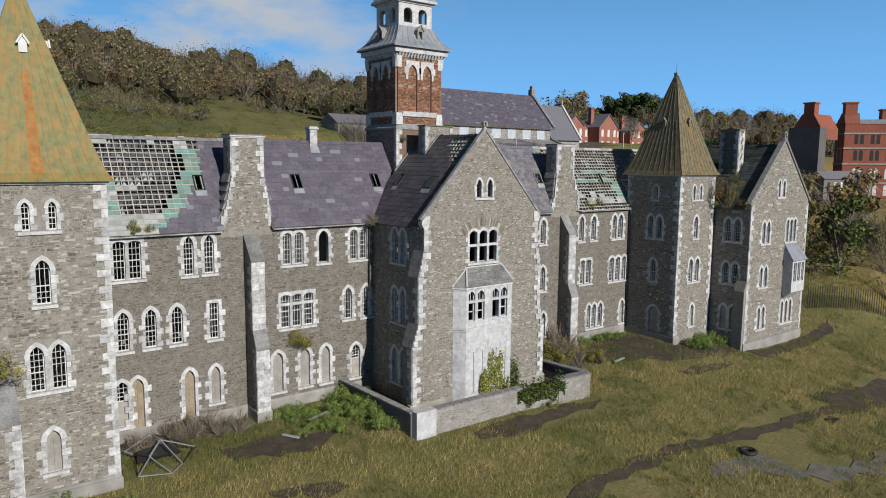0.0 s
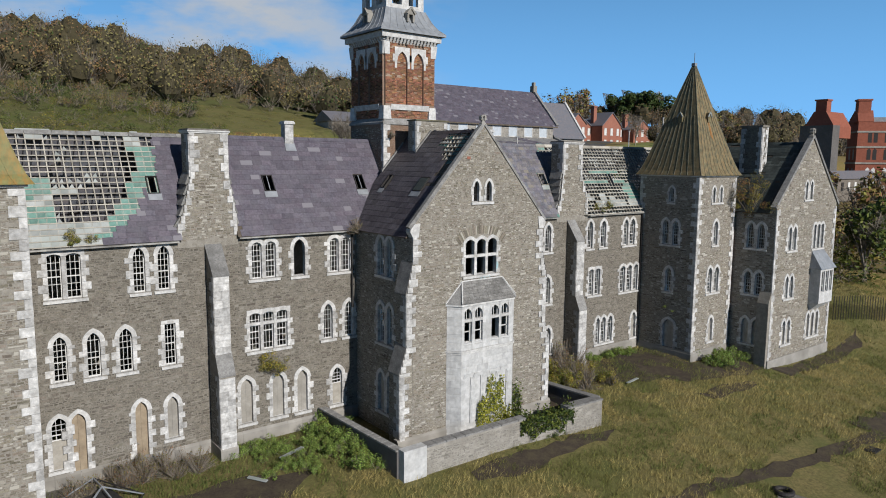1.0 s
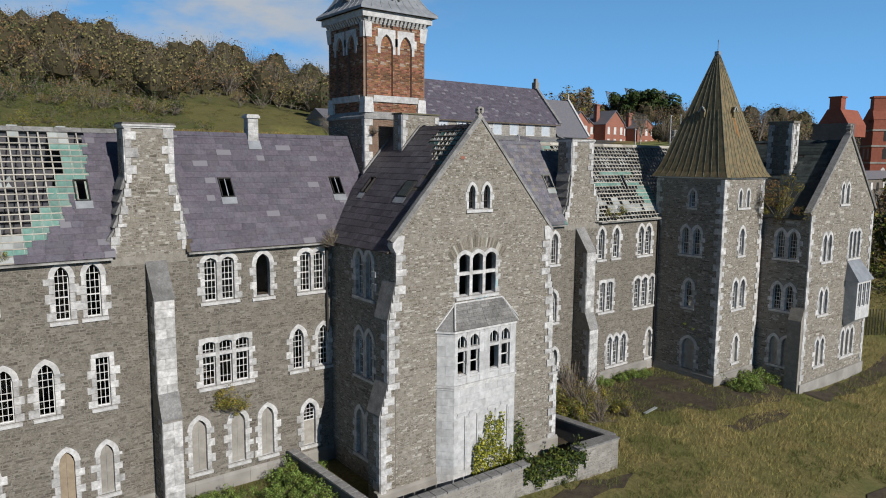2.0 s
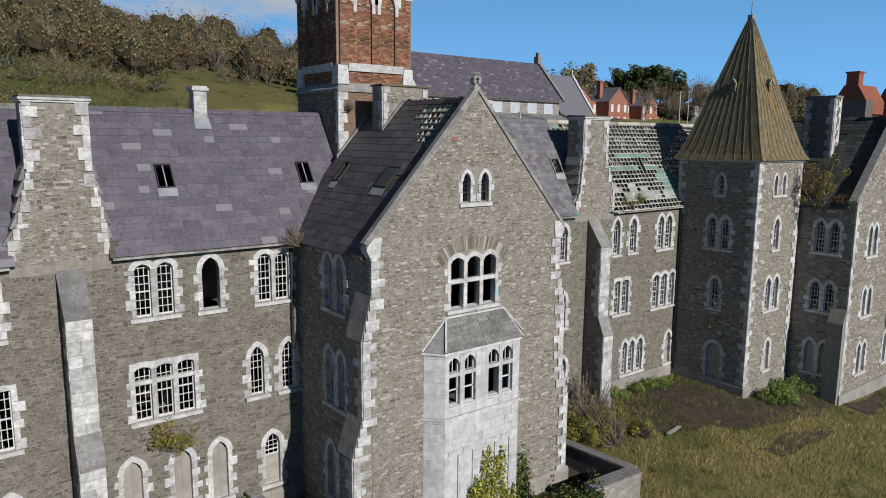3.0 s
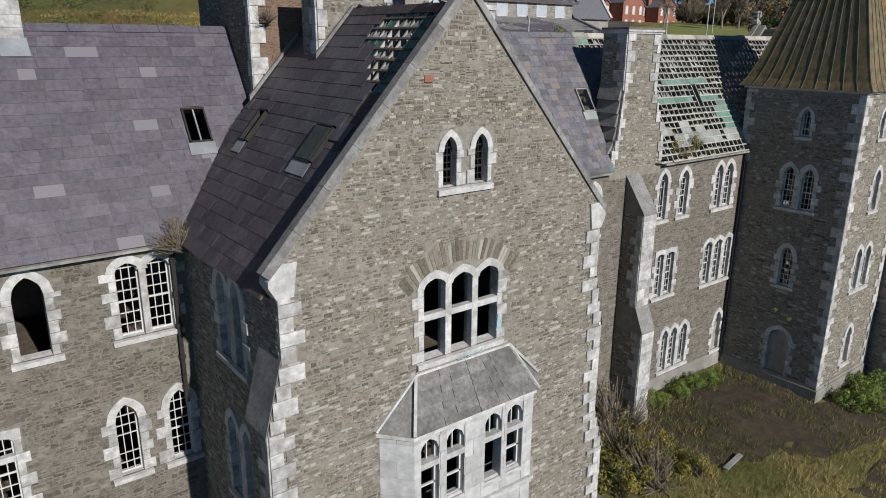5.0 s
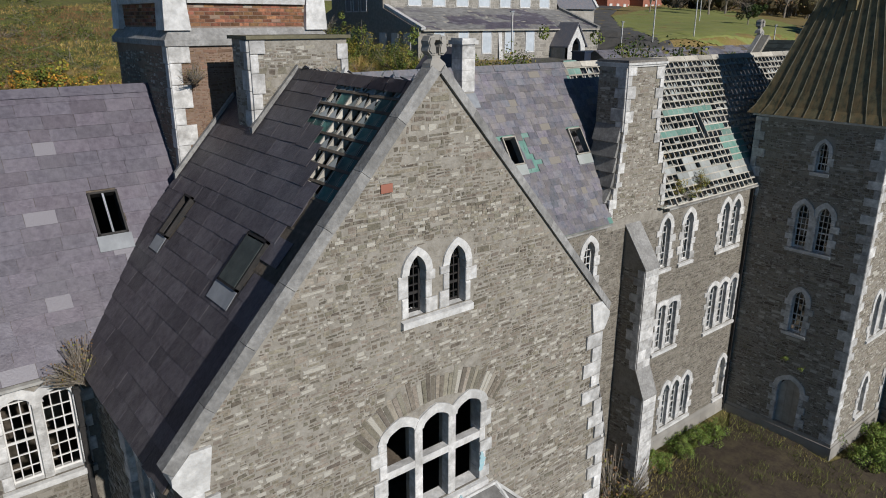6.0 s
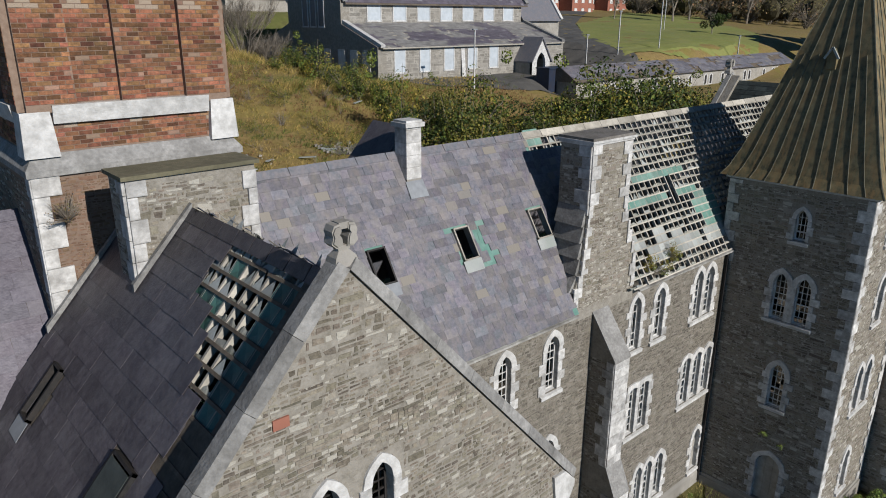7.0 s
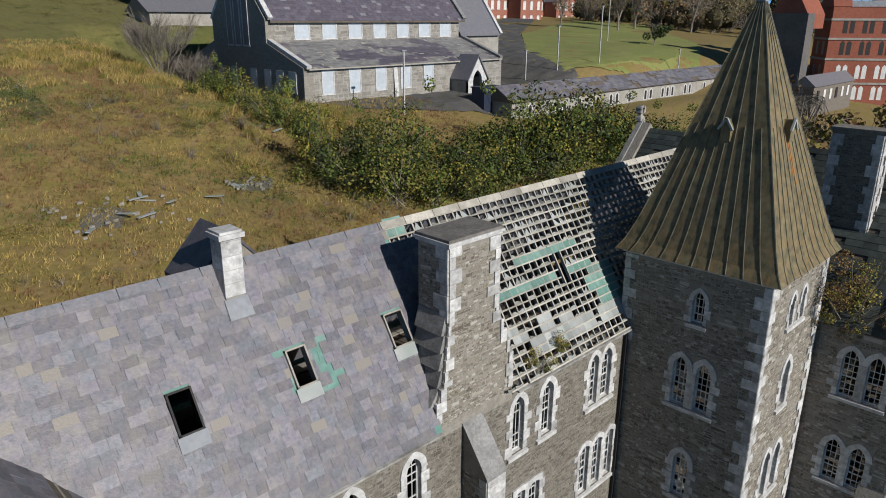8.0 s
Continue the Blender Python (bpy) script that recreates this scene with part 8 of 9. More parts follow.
# red brick houses on the hill
def gabled_house(x0, x1, y, z0, ze, zr, label, seed, deep=9.0, wins=3):
    t = thing("brick_house", (x0 + x1) / 2, y, z0, label, "house", "red brick houses on the hill")
    pl_ = Plane((0, y, 0), (1, 0, 0), (0, -1, 0))
    c = (x0 + x1) / 2
    g = Geo()
    g.prism([(x0, y, z0 - 3), (x1, y, z0 - 3), (x1, y, ze), (c, y, zr), (x0, y, ze)], (0, deep, 0))
    part("wall", g, "brick_house", t, "red brick wall with gable")
    g = Geo()
    for sg in (-1, 1):
        e = c + sg * ((x1 - x0) / 2 + 0.4)
        g.prism([(e, y - 0.4, ze - 0.2), (c, y - 0.4, zr + 0.3), (c, y - 0.4, zr + 0.05), (e, y - 0.4, ze - 0.45)], (0, deep + 0.4, 0))
    part("roof", g, "slate_i", t)
    for zz in (z0 + 0.9, z0 + 4.9):
        for k in range(wins):
            x = x0 + (x1 - x0) * (k + 0.5) / wins
            boarded(t, pl_, x - 0.55, x + 0.55, zz, zz + 2.2, "white", 0.05)
    g = Geo()
    g.box(x0 + 0.6, x0 + 2.2, y + deep * 0.5, y + deep * 0.5 + 1.4, ze, zr + 2.0)
    g.box(x0 + 0.4, x0 + 2.4, y + deep * 0.5 - 0.2, y + deep * 0.5 + 1.6, zr + 2.0, zr + 2.4)
    part("chimney", g, "brick_house", t)
    return t


gabled_house(181, 189, 165, 19, 27.5, 30.6, "red brick house end with boarded windows", 1)
gabled_house(189, 196.5, 169, 19, 27.0, 29.0, "red brick house link with boarded windows", 2)
gabled_house(196.5, 206.5, 164, 19, 27.3, 31.6, "red brick gabled house with boarded windows", 3)
gabled_house(206.5, 214, 169, 19, 26.5, 28.6, "red brick house link, shaded", 4)
gabled_house(214, 224, 164, 19, 26.5, 29.5, "red brick house with hipped look and boarded windows", 5)
M["pink"] = material("pink_spray", (0.55, 0.14, 0.25), (0.62, 0.4, 0.42), 0.5, (0.7, 0.65, 0.6), 0.8, 0.6, 0.8, 0)
hp = Plane((0, 164, 0), (1, 0, 0), (0, -1, 0))
for u, mt in ((198.5, "pink"), (216.5, "felt_grey")):
    g = Geo()
    r = random.Random(int(u))
    for k in range(14):
        g.bar(hp.p(u + k * 0.3, 19.5 + r.uniform(0, 0.5), 0.12), hp.p(u + k * 0.3 + r.uniform(-0.2, 0.5), 21.6 - r.uniform(0, 0.5), 0.12 + 0.004 * (k % 2)), 0.4, 0.01, hp.n)
    tagged(part("graffiti", g, mt), "large sprayed lettering shapes on red brick", "graffiti")


# the tall brick hospital block beyond the far gable
tall = thing("brick_block", 164, 68.5, 9, "tall red brick block with pale bands and chimneyed gables", "building")
g = Geo()
g.box(164, 230, 68.5, 75.5, 4, 23.6)
tw = part("wall", g, "brick_far", tall, "red brick wall with pale string courses")
g = Geo()
for z in (10.6, 14.7, 18.1, 21.3):
    g.box(163.85, 230, 68.35, 75.6, z, z + 0.35)
part("string_course", g, "render", tw)
tpl = Plane((0, 68.5, 0), (1, 0, 0), (0, -1, 0))
spl = Plane((164, 0, 0), (0, 1, 0), (-1, 0, 0))
for z in (8.0, 11.6, 15.6, 19.2):
    for k in range(13):
        x = 166 + 3.2 * k
        for o in (0, 1.1):
            g = Geo()
            g.prism([tpl.p(x + o, z, 0.02), tpl.p(x + o + 0.75, z, 0.02), tpl.p(x + o + 0.75, z + 2.0, 0.02), tpl.p(x + o + 0.37, z + 2.4, 0.02), tpl.p(x + o, z + 2.0, 0.02)], -tpl.n * 0.05)
            part("window", g, "white" if z < 15 else "iron", tall)
for z in (11.6, 15.6):
    for y in (70.0, 72.6):
        g = Geo()
        g.prism([spl.p(y, z, 0.02), spl.p(y + 1, z, 0.02), spl.p(y + 1, z + 2.2, 0.02), spl.p(y, z + 2.2, 0.02)], -spl.n * 0.05)
        part("window", g, "slate_i", tall)
g = Geo()
g.prism([(163.9, 68.4, 23.6), (163.9, 69.6, 26.0), (163.9, 71.6, 26.0), (163.9, 75.5, 23.6)], (3, 0, 0))
part("end_gable", g, "brick_far", tall)
g = Geo()
g.prism([(166.8, 68.4, 23.5), (166.8, 70.4, 24.6), (166.8, 73.6, 24.6), (166.8, 75.5, 23.5)], (63, 0, 0))
part("roof", g, "lead", tall, "flat lead roof behind parapets")
for x, y, w, h in ((164, 69.3, 2.4, 28.0), (172, 71.5, 2.2, 26.6), (180, 70, 2.6, 27.0), (192, 71.5, 2.4, 26.8)):
    g = Geo()
    g.box(x, x + w, y, y + 2.2, 23, h)
    g.box(x - 0.2, x + w + 0.2, y - 0.2, y + 2.4, h, h + 0.35)
    part("chimney", g, "brick_far", tall)
tall.rotation_euler = (0, 0, radians(-52))
lodge = thing("lodge", 151, 63.8, 9.0, "low grey stone lodge with a slate roof below the brick block", "building")
g = Geo()
g.box(142.0, 160.5, 62.5, 65.5, 7.0, 11.9)
part("wall", g, "rubble_w", lodge)
g = Geo()
g.prism([(141.8, 62.2, 11.85), (141.8, 64.0, 13.4), (141.8, 65.8, 11.85)], (18.9, 0, 0))
part("roof", g, "slate_i", lodge)
for k in range(6):
    g = Geo()
    g.box(143.6 + 2.8 * k, 144.5 + 2.8 * k, 62.4, 62.6, 9.6, 11.2)
    part("window", g, "white" if k % 3 else "iron", lodge)
grey = thing("grey_block", 156, 74, 9, "dark rendered stair block with brick gable and chimney", "building")
g = Geo()
g.box(151, 154.1, 68, 74.5, 4, 22.4)
part("wall", g, "render_grey", grey)
g = Geo()
g.prism([(154.2, 69.2, 20), (154.2, 75.2, 20), (154.2, 75.2, 22.3), (154.2, 73.4, 25.4), (154.2, 71.0, 25.4), (154.2, 69.2, 22.3)], (8, 0, 0))
g.box(154.6, 156.6, 71.1, 73.3, 25.2, 27.6)
g.box(154.4, 156.8, 70.9, 73.5, 27.6, 27.9)
part("gable", g, "brick_far", grey)

# lamp posts and poles on the terrace
for x, y, h in ((77.0, 81.5, 6.5), (111, 87, 6), (120, 86, 8), (150, 104, 8), (137, 82, 5), (107, 89.5, 4)):
    z = ground_z(x, y)
    t = thing("street_lamp", x, y, z, "slim pale lamp post on the terrace", "lamp post", "lamp posts on the terrace")
    g = Geo()
    g.bar((x, y, z - 0.3), (x, y, z + h), 0.12, 0.12, (0, 1, 0))
    part("pole", g, "lime", t)
    g = Geo()
    g.box(x - 0.3, x + 0.3, y - 0.12, y + 0.12, z + h, z + h + 0.14)
    part("lamp_head", g, "lead", t)
g = Geo()
z = ground_z(91.5, 82.5)
g.box(89.5, 93.0, 81.5, 83.5, z - 0.2, z + 2.6)
g.box(89.4, 93.1, 81.4, 83.6, z + 2.5, z + 2.65)
tagged(part("container", g, "dark_metal"), "dark blue steel container by the church forecourt", "container")
# fence beyond the far gable
fence = thing("palisade_fence", 73, 30, 1, "dark palisade fence at the foot of the bank", "fence")
for k in range(34):
    x, y = 69.0 + 0.2 * k, 31.2 - 0.14 * k
    g = Geo()
    z = ground_z(x, y)
    g.bar((x, y, z - 0.2), (x, y, z + 2.2), 0.09, 0.03, (0, 1, 0))
    part("pale", g, "iron", fence)
# white house high on the wooded hill, far sheds
hill_house = thing("white_house", 51.6, 226, 40, "small white gabled house among hilltop trees", "house")
g = Geo()
g.prism([(48.6, 226, 36), (54.6, 226, 36), (54.6, 226, 44.2), (51.6, 226, 46.2), (48.6, 226, 44.2)], (0, 8, 0))
part("wall", g, "white", hill_house)
g = Geo()
for sg in (-1, 1):
    g.prism([(51.6 + sg * 3.4, 225.6, 44.0), (51.6, 225.6, 46.4), (51.6, 225.6, 46.15), (51.6 + sg * 3.4, 225.6, 43.75)], (0, 9, 0))
part("roof", g, "slate_i", hill_house)
shed = thing("stone_shed", 78, 128, 18, "low stone shed with slate roof behind the church", "shed")
g = Geo()
zz = ground_z(78, 126) - 0.8
g.box(70, 86, 126, 133, zz - 2, zz + 2.8)
part("wall", g, "render", shed)
g = Geo()
g.prism([(69.6, 125.5, zz + 2.7), (69.6, 129.5, zz + 4.8), (69.6, 133.5, zz + 2.7)], (16.8, 0, 0))
part("roof", g, "slate_i", shed)


# ---------------------------------------------------------------- plants
nr = np.random.RandomState(5)


def soup(name, verts, k, mats, midx=None):
    """A mesh of many loose k-cornered faces from an array of corners."""
    n = len(verts) // k
    me = bpy.data.meshes.new(name)
    me.vertices.add(len(verts))
    me.vertices.foreach_set("co", np.asarray(verts, dtype=np.float32).ravel())
    me.loops.add(len(verts))
    me.loops.foreach_set("vertex_index", np.arange(len(verts), dtype=np.int32))
    me.polygons.add(n)
    me.polygons.foreach_set("loop_start", np.arange(0, n * k, k, dtype=np.int32))
    for m in mats:
        me.materials.append(M[m])
    if midx is not None:
        me.polygons.foreach_set("material_index", np.asarray(midx, dtype=np.int32))
    me.update(calc_edges=True)
    return me


def leaves(points, size, rs, out=None):
    """Small tilted four-cornered leaves at the points; out: the way that each one roughly faces."""
    n = len(points)
    a = rs.normal(size=(n, 3))
    if out is not None:
        a = np.cross(a, out + rs.normal(0, 0.38, size=(n, 3)))
    a /= np.linalg.norm(a, axis=1, keepdims=True)
    b = np.cross(a, rs.normal(size=(n, 3)) if out is None else out + rs.normal(0, 0.38, size=(n, 3)))
    b /= np.linalg.norm(b, axis=1, keepdims=True)
    s = (size * rs.uniform(0.6, 1.4, size=(n, 1)))
    p = np.asarray(points)
    q = np.stack([p - a * s * 0.5, p + b * s * 0.32, p + a * s * 0.5, p - b * s * 0.32], axis=1)
    return q.reshape(-1, 3)


def sticks(a, b, w, rs):
    """Thin flat twigs from a to b, as quads tapering to a point."""
    d = b - a
    side = np.cross(d, rs.normal(size=d.shape))
    side /= np.linalg.norm(side, axis=1, keepdims=True) + 1e-9
    w = np.asarray(w).reshape(-1, 1)
    return np.stack([a - side * w, a + side * w, b + side * w * 0.35, b - side * w * 0.35], axis=1).reshape(-1, 3)


def crown_points(n, rs, lumps=9, flat=1.0):
    """Points in an uneven crown about the origin, roughly one across."""
    c = rs.normal(size=(lumps, 3)) * np.array([0.3, 0.3, 0.24 * flat])
    rad = rs.uniform(0.14, 0.3, size=lumps) * (12.0 / max(12, lumps)) ** 0.5
    k = rs.randint(0, lumps, n)
    d = rs.normal(size=(n, 3))
    d /= np.linalg.norm(d, axis=1, keepdims=True)
    return c[k] + d * (rad[k] * rs.uniform(0.55, 1.0, n) ** 0.6)[:, None], k, d


def bush_mesh(seed, kinds, n=900, leaf=0.09, twigs=90, flat=0.8, lumps=12):
    """A shrub about one metre across, its base at z = 0."""
    rs = np.random.RandomState(seed)
    p, lump, out = crown_points(n, rs, lumps, flat)
    p[:, 2] += 0.42
    p[:, 2] = np.maximum(p[:, 2], 0.01)
    q = leaves(p, leaf, rs, out + np.array([0, 0, 0.35]))
    tips = p[rs.randint(0, n, twigs)]
    root = np.column_stack([rs.normal(0, 0.06, twigs), rs.normal(0, 0.06, twigs), np.zeros(twigs)])
    s = sticks(root, tips * 1.04, np.full(twigs, 0.008), rs)
    hue = (rs.rand(n) * 0.999 * (len(kinds))).astype(int)
    hue = np.where(rs.rand(n) < 0.25, hue, rs.randint(0, len(kinds), lumps)[lump])
    return soup("bush", np.vstack([q, s]), 4, list(kinds) + ["twig"], np.concatenate([hue, np.full(twigs, len(kinds))]))


def tree_meshes(seed, kinds, leafy=1.0, n=1500, leaf=0.055):
    """Trunk with limbs, and crown, of a tree one metre high."""
    rs = np.random.RandomState(seed)
    g = Geo()

    def limb(a, b, w0, w1):
        a, b = Vector(a), Vector(b)
        d = (b - a).normalized()
        s = d.orthogonal().normalized()
        u = d.cross(s)
        ring = [(math.cos(2 * math.pi * i / 6), math.sin(2 * math.pi * i / 6)) for i in range(6)]
        g.add([a + (s * x + u * y) * w0 for x, y in ring] + [b + (s * x + u * y) * w1 for x, y in ring], [(i, (i + 1) % 6, (i + 1) % 6 + 6, i + 6) for i in range(6)])

    limb((0, 0, -0.03), (0.01, 0, 0.28), 0.022, 0.015)
    ends = []
    for k in range(9):
        a = rs.uniform(0, 6.28)
        z0 = rs.uniform(0.16, 0.3)
        rad, h = rs.uniform(0.1, 0.26), rs.uniform(0.5, 0.92)
        mid = (math.cos(a) * rad * 0.5, math.sin(a) * rad * 0.5, (z0 + h) / 2)
        end = (math.cos(a) * rad, math.sin(a) * rad, h)
        limb((0.008, 0, z0), mid, 0.011, 0.007)
        limb(mid, end, 0.007, 0.003)
        ends += [mid, end]
    trunk = g.mesh("trunk", [M["twig"]])
    p, _, out = crown_points(n, rs, 13, 1.1)
    p = p * np.array([0.62, 0.62, 0.66]) + np.array([0, 0, 0.62])
    tw = 320
    src = np.array(ends)[rs.randint(0, len(ends), tw)]
    tip = p[rs.randint(0, n, tw)]
    q = leaves(p[: int(n * leafy)], leaf, rs, out[: int(n * leafy)]) if leafy > 0 else np.zeros((0, 3))
    s = sticks(src, tip + (tip - src) * 0.12, np.full(tw, 0.0028), rs)
    nl = len(q) // 4
    hue = (rs.rand(nl) * len(kinds)).astype(int)
    crown = soup("crown", np.vstack([q, s]), 4, list(kinds) + ["twig"], np.concatenate([hue, np.full(tw, len(kinds))]))
    return trunk, crown


def brush_tree(seed):
    """A many-stemmed leafless tree one metre high: stems that fan out and fork three times into fine twigs."""
    rs = np.random.RandomState(seed)
    g = Geo()
    quads = []
    tips = []
    for _ in range(14):
        a, out = rs.uniform(0, 6.28), rs.uniform(0.08, 0.34)
        end = np.array([math.cos(a) * out, math.sin(a) * out, rs.uniform(0.35, 0.55)])
        g.bar((math.cos(a) * 0.03, math.sin(a) * 0.03, -0.03), tuple(end), 0.006)
        tips += [(end * rs.uniform(0.6, 1.0), a) for _ in range(7)]
    for length, w, fork in ((0.26, 0.0032, 6), (0.2, 0.002, 6), (0.13, 0.0014, 0)):
        src, dst, nxt = [], [], []
        for p, a in tips:
            b = a + rs.normal(0, 0.75)
            q = p + np.array([math.cos(b) * rs.uniform(0.2, 0.75), math.sin(b) * rs.uniform(0.2, 0.75), rs.uniform(0.4, 1.0)]) * length
            src.append(p)
            dst.append(q)
            nxt += [(p + (q - p) * rs.uniform(0.4, 1.0), b) for _ in range(fork)]
        quads.append(sticks(np.array(src), np.array(dst), np.full(len(src), w), rs))
        tips = nxt
    return g.mesh("trunk", [M["twig"]]), soup("crown", np.vstack(quads), 4, ["twig"])


def tree(x, y, h, meshes, label, seed, spread=1.0, sink=0.1, name="tree"):
    z = ground_z(x, y)
    t = thing(name, x, y, z - sink, label, "tree")
    r = random.Random(seed)
    m = Matrix.Rotation(r.uniform(0, 6.28), 4, "Z") @ Matrix.Diagonal((h * spread, h * spread, h, 1))
    for nm, me in zip(("trunk", "crown"), meshes):
        ob = new(nm, me)
        ob.parent = t
        ob.matrix_basis = m
    return t


def bush(x, y, s, me, label, seed, z=None, sz=None, name="bush", category="bush"):
    r = random.Random(seed)
    ob = new(name, me)
    z = ground_z(x, y) - 0.05 if z is None else z
    ob.matrix_basis = Matrix.Translation((x, y, z)) @ Matrix.Rotation(r.uniform(0, 6.28), 4, "Z") @ Matrix.Diagonal((s, s, sz or s, 1))
    return tagged(ob, label, category)


# far woods: one sheet of many domed crowns of fine twigs and the last leaves
def woodland(name, spots, label, leaf=0.85, n=150, twig=34):
    vs, mi = [], []
    for x, y, h, kind in spots:
        rs = np.random.RandomState(int(x * 7 + y * 13) % 100000)
        z = ground_z(x, y)
        bare_ = kind == 3

        def dome(k, lo, hi):
            d = rs.normal(size=(k, 3)) * np.array([1, 1, 0.8])
            d[:, 2] = np.abs(d[:, 2]) - 0.25
            d /= np.linalg.norm(d, axis=1, keepdims=True)
            lump = 1 + 0.1 * np.sin(d[:, 0] * 5 + x) + 0.1 * np.sin(d[:, 1] * 6 + y) + 0.06 * np.sin(d[:, 2] * 9 + x)
            return d * (rs.uniform(lo, hi, k) * lump)[:, None]

        k = int(n * (0.25 if bare_ else 1.0))
        way = dome(k, 0.6, 0.98)
        p = way * np.array([h * 0.46, h * 0.46, h * 0.55]) + np.array([x, y, z + h * 0.45])
        p[:, 2] = np.maximum(p[:, 2], z + 0.2)
        vs.append(leaves(p, leaf * (h / 9.0) ** 0.5, rs, way))
        # a dark shell fills the crown, the shade inside it put into the colour
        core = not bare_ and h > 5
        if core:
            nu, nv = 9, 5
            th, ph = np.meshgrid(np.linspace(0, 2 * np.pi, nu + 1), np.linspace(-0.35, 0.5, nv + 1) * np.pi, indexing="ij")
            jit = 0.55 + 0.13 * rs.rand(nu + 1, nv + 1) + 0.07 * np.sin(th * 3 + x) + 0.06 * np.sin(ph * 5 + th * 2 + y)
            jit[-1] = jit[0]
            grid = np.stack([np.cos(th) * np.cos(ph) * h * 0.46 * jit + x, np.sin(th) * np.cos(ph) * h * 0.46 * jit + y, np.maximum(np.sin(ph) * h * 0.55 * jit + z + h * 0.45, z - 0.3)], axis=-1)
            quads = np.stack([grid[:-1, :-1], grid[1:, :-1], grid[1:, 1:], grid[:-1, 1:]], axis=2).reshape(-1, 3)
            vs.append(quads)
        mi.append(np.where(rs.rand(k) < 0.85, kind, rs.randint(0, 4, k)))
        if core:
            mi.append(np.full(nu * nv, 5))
        tw = int(twig * (2.6 if bare_ else 1))
        tip = dome(tw, 0.8, 1.04) * np.array([h * 0.46, h * 0.46, h * 0.55]) + np.array([x, y, z + h * 0.45])
        base = np.column_stack([np.full(tw, x) + rs.normal(0, h * 0.05, tw), np.full(tw, y) + rs.normal(0, h * 0.05, tw), z + rs.uniform(0.0, 0.4, tw) * h])
        vs.append(sticks(base, tip, np.full(tw, 0.06), rs))
        mi.append(np.full(tw, 4))
    me = soup(name, np.vstack(vs), 4, ["wood_brown", "wood_olive", "leaf_dark", "wood_brown", "wood_twig", "crown_shade"], np.concatenate(mi))
    return tagged(new(name, me), label, "woodland", kind="stuff")


spots = []
r = random.Random(77)
for az0, az1, d0, d1, count, hts in ((-4, 33, 190, 250, 190, (5, 9)), (-4, 36, 148, 198, 210, (5.5, 10)), (32, 46, 165, 260, 90, (6, 10)), (44, 64, 268, 330, 110, (7, 11)), (62, 82, 180, 300, 50, (8, 12))):
    for _ in range(count):
        a, d = radians(r.uniform(az0, az1)), d0 + (d1 - d0) * math.sqrt(r.random())
        x, y = d * math.sin(a), d * math.cos(a)
        if 176 < x < 232 and 120 < y < 182 or (45 < x < 125 and 84 < y < 120) or (120 < x < 240 and 60 < y < 160):
            continue
        kind = r.choice((0, 0, 1, 1, 1, 2, 3, 3))
        spots.append((x, y, r.uniform(*hts) * (1.3 if r.random() < 0.15 else 1), kind))
for _ in range(85):                                   # scrub wood on the rise beyond the lawn
    spots.append((r.uniform(200, 275), r.uniform(96, 150), r.uniform(5.5, 9.5), r.choice((0, 1, 3, 3))))
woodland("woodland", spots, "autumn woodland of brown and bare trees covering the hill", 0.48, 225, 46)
under = []
for _ in range(560):
    a, d = radians(r.uniform(-4, 44)), 138 + 40 * r.random() ** 1.5
    x, y = d * math.sin(a), d * math.cos(a)
    if (38 < x < 125 and y < 122) or d < 138 + 6 * (x > 60) or (46 < x < 92 and y < 147):
        continue
    under.append((x, y, r.uniform(1.4, 4.0), r.choice((1, 1, 2, 2, 0, 2, 1))))
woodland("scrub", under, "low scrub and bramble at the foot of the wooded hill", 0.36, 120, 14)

B_GREEN = [bush_mesh(s, ("leaf_green", "leaf_dark", "leaf_green"), 1200, 0.07) for s in (1, 2)]
B_DARK = [bush_mesh(s, ("leaf_dark", "leaf_dark", "leaf_green"), 1200, 0.07) for s in (3, 4)]
B_THICK = [bush_mesh(s, k, 1850, 0.041, 30, 0.9, 22) for s, k in ((31, ("leaf_green", "leaf_dark", "leaf_deep")), (32, ("leaf_green", "leaf_dark", "leaf_green", "leaf_yellow")), (33, ("leaf_dark", "leaf_green", "leaf_olive")), (34, ("leaf_olive", "leaf_green", "leaf_yellow", "leaf_lime")))]
B_DRY = [bush_mesh(s, ("leaf_olive", "leaf_brown", "leaf_yellow", "leaf_olive"), 5200, 0.026, 60, 1.1, 30) for s in (35, 36)]
B_OLIVE = [bush_mesh(s, ("leaf_olive", "leaf_green", "leaf_yellow"), 1700, 0.055) for s in (5, 6)]
B_YELLOW = [bush_mesh(s, ("leaf_yellow", "leaf_olive", "leaf_green"), 1700, 0.055) for s in (7, 8)]
B_TWIG = [bush_mesh(s, ("leaf_olive", "leaf_brown"), 260, 0.05, 420) for s in (9, 10)]
B_WEED = [bush_mesh(s, ("leaf_lime", "leaf_green", "leaf_lime"), 1500, 0.06, 90, 0.6) for s in (15, 16)]
r = random.Random(88)


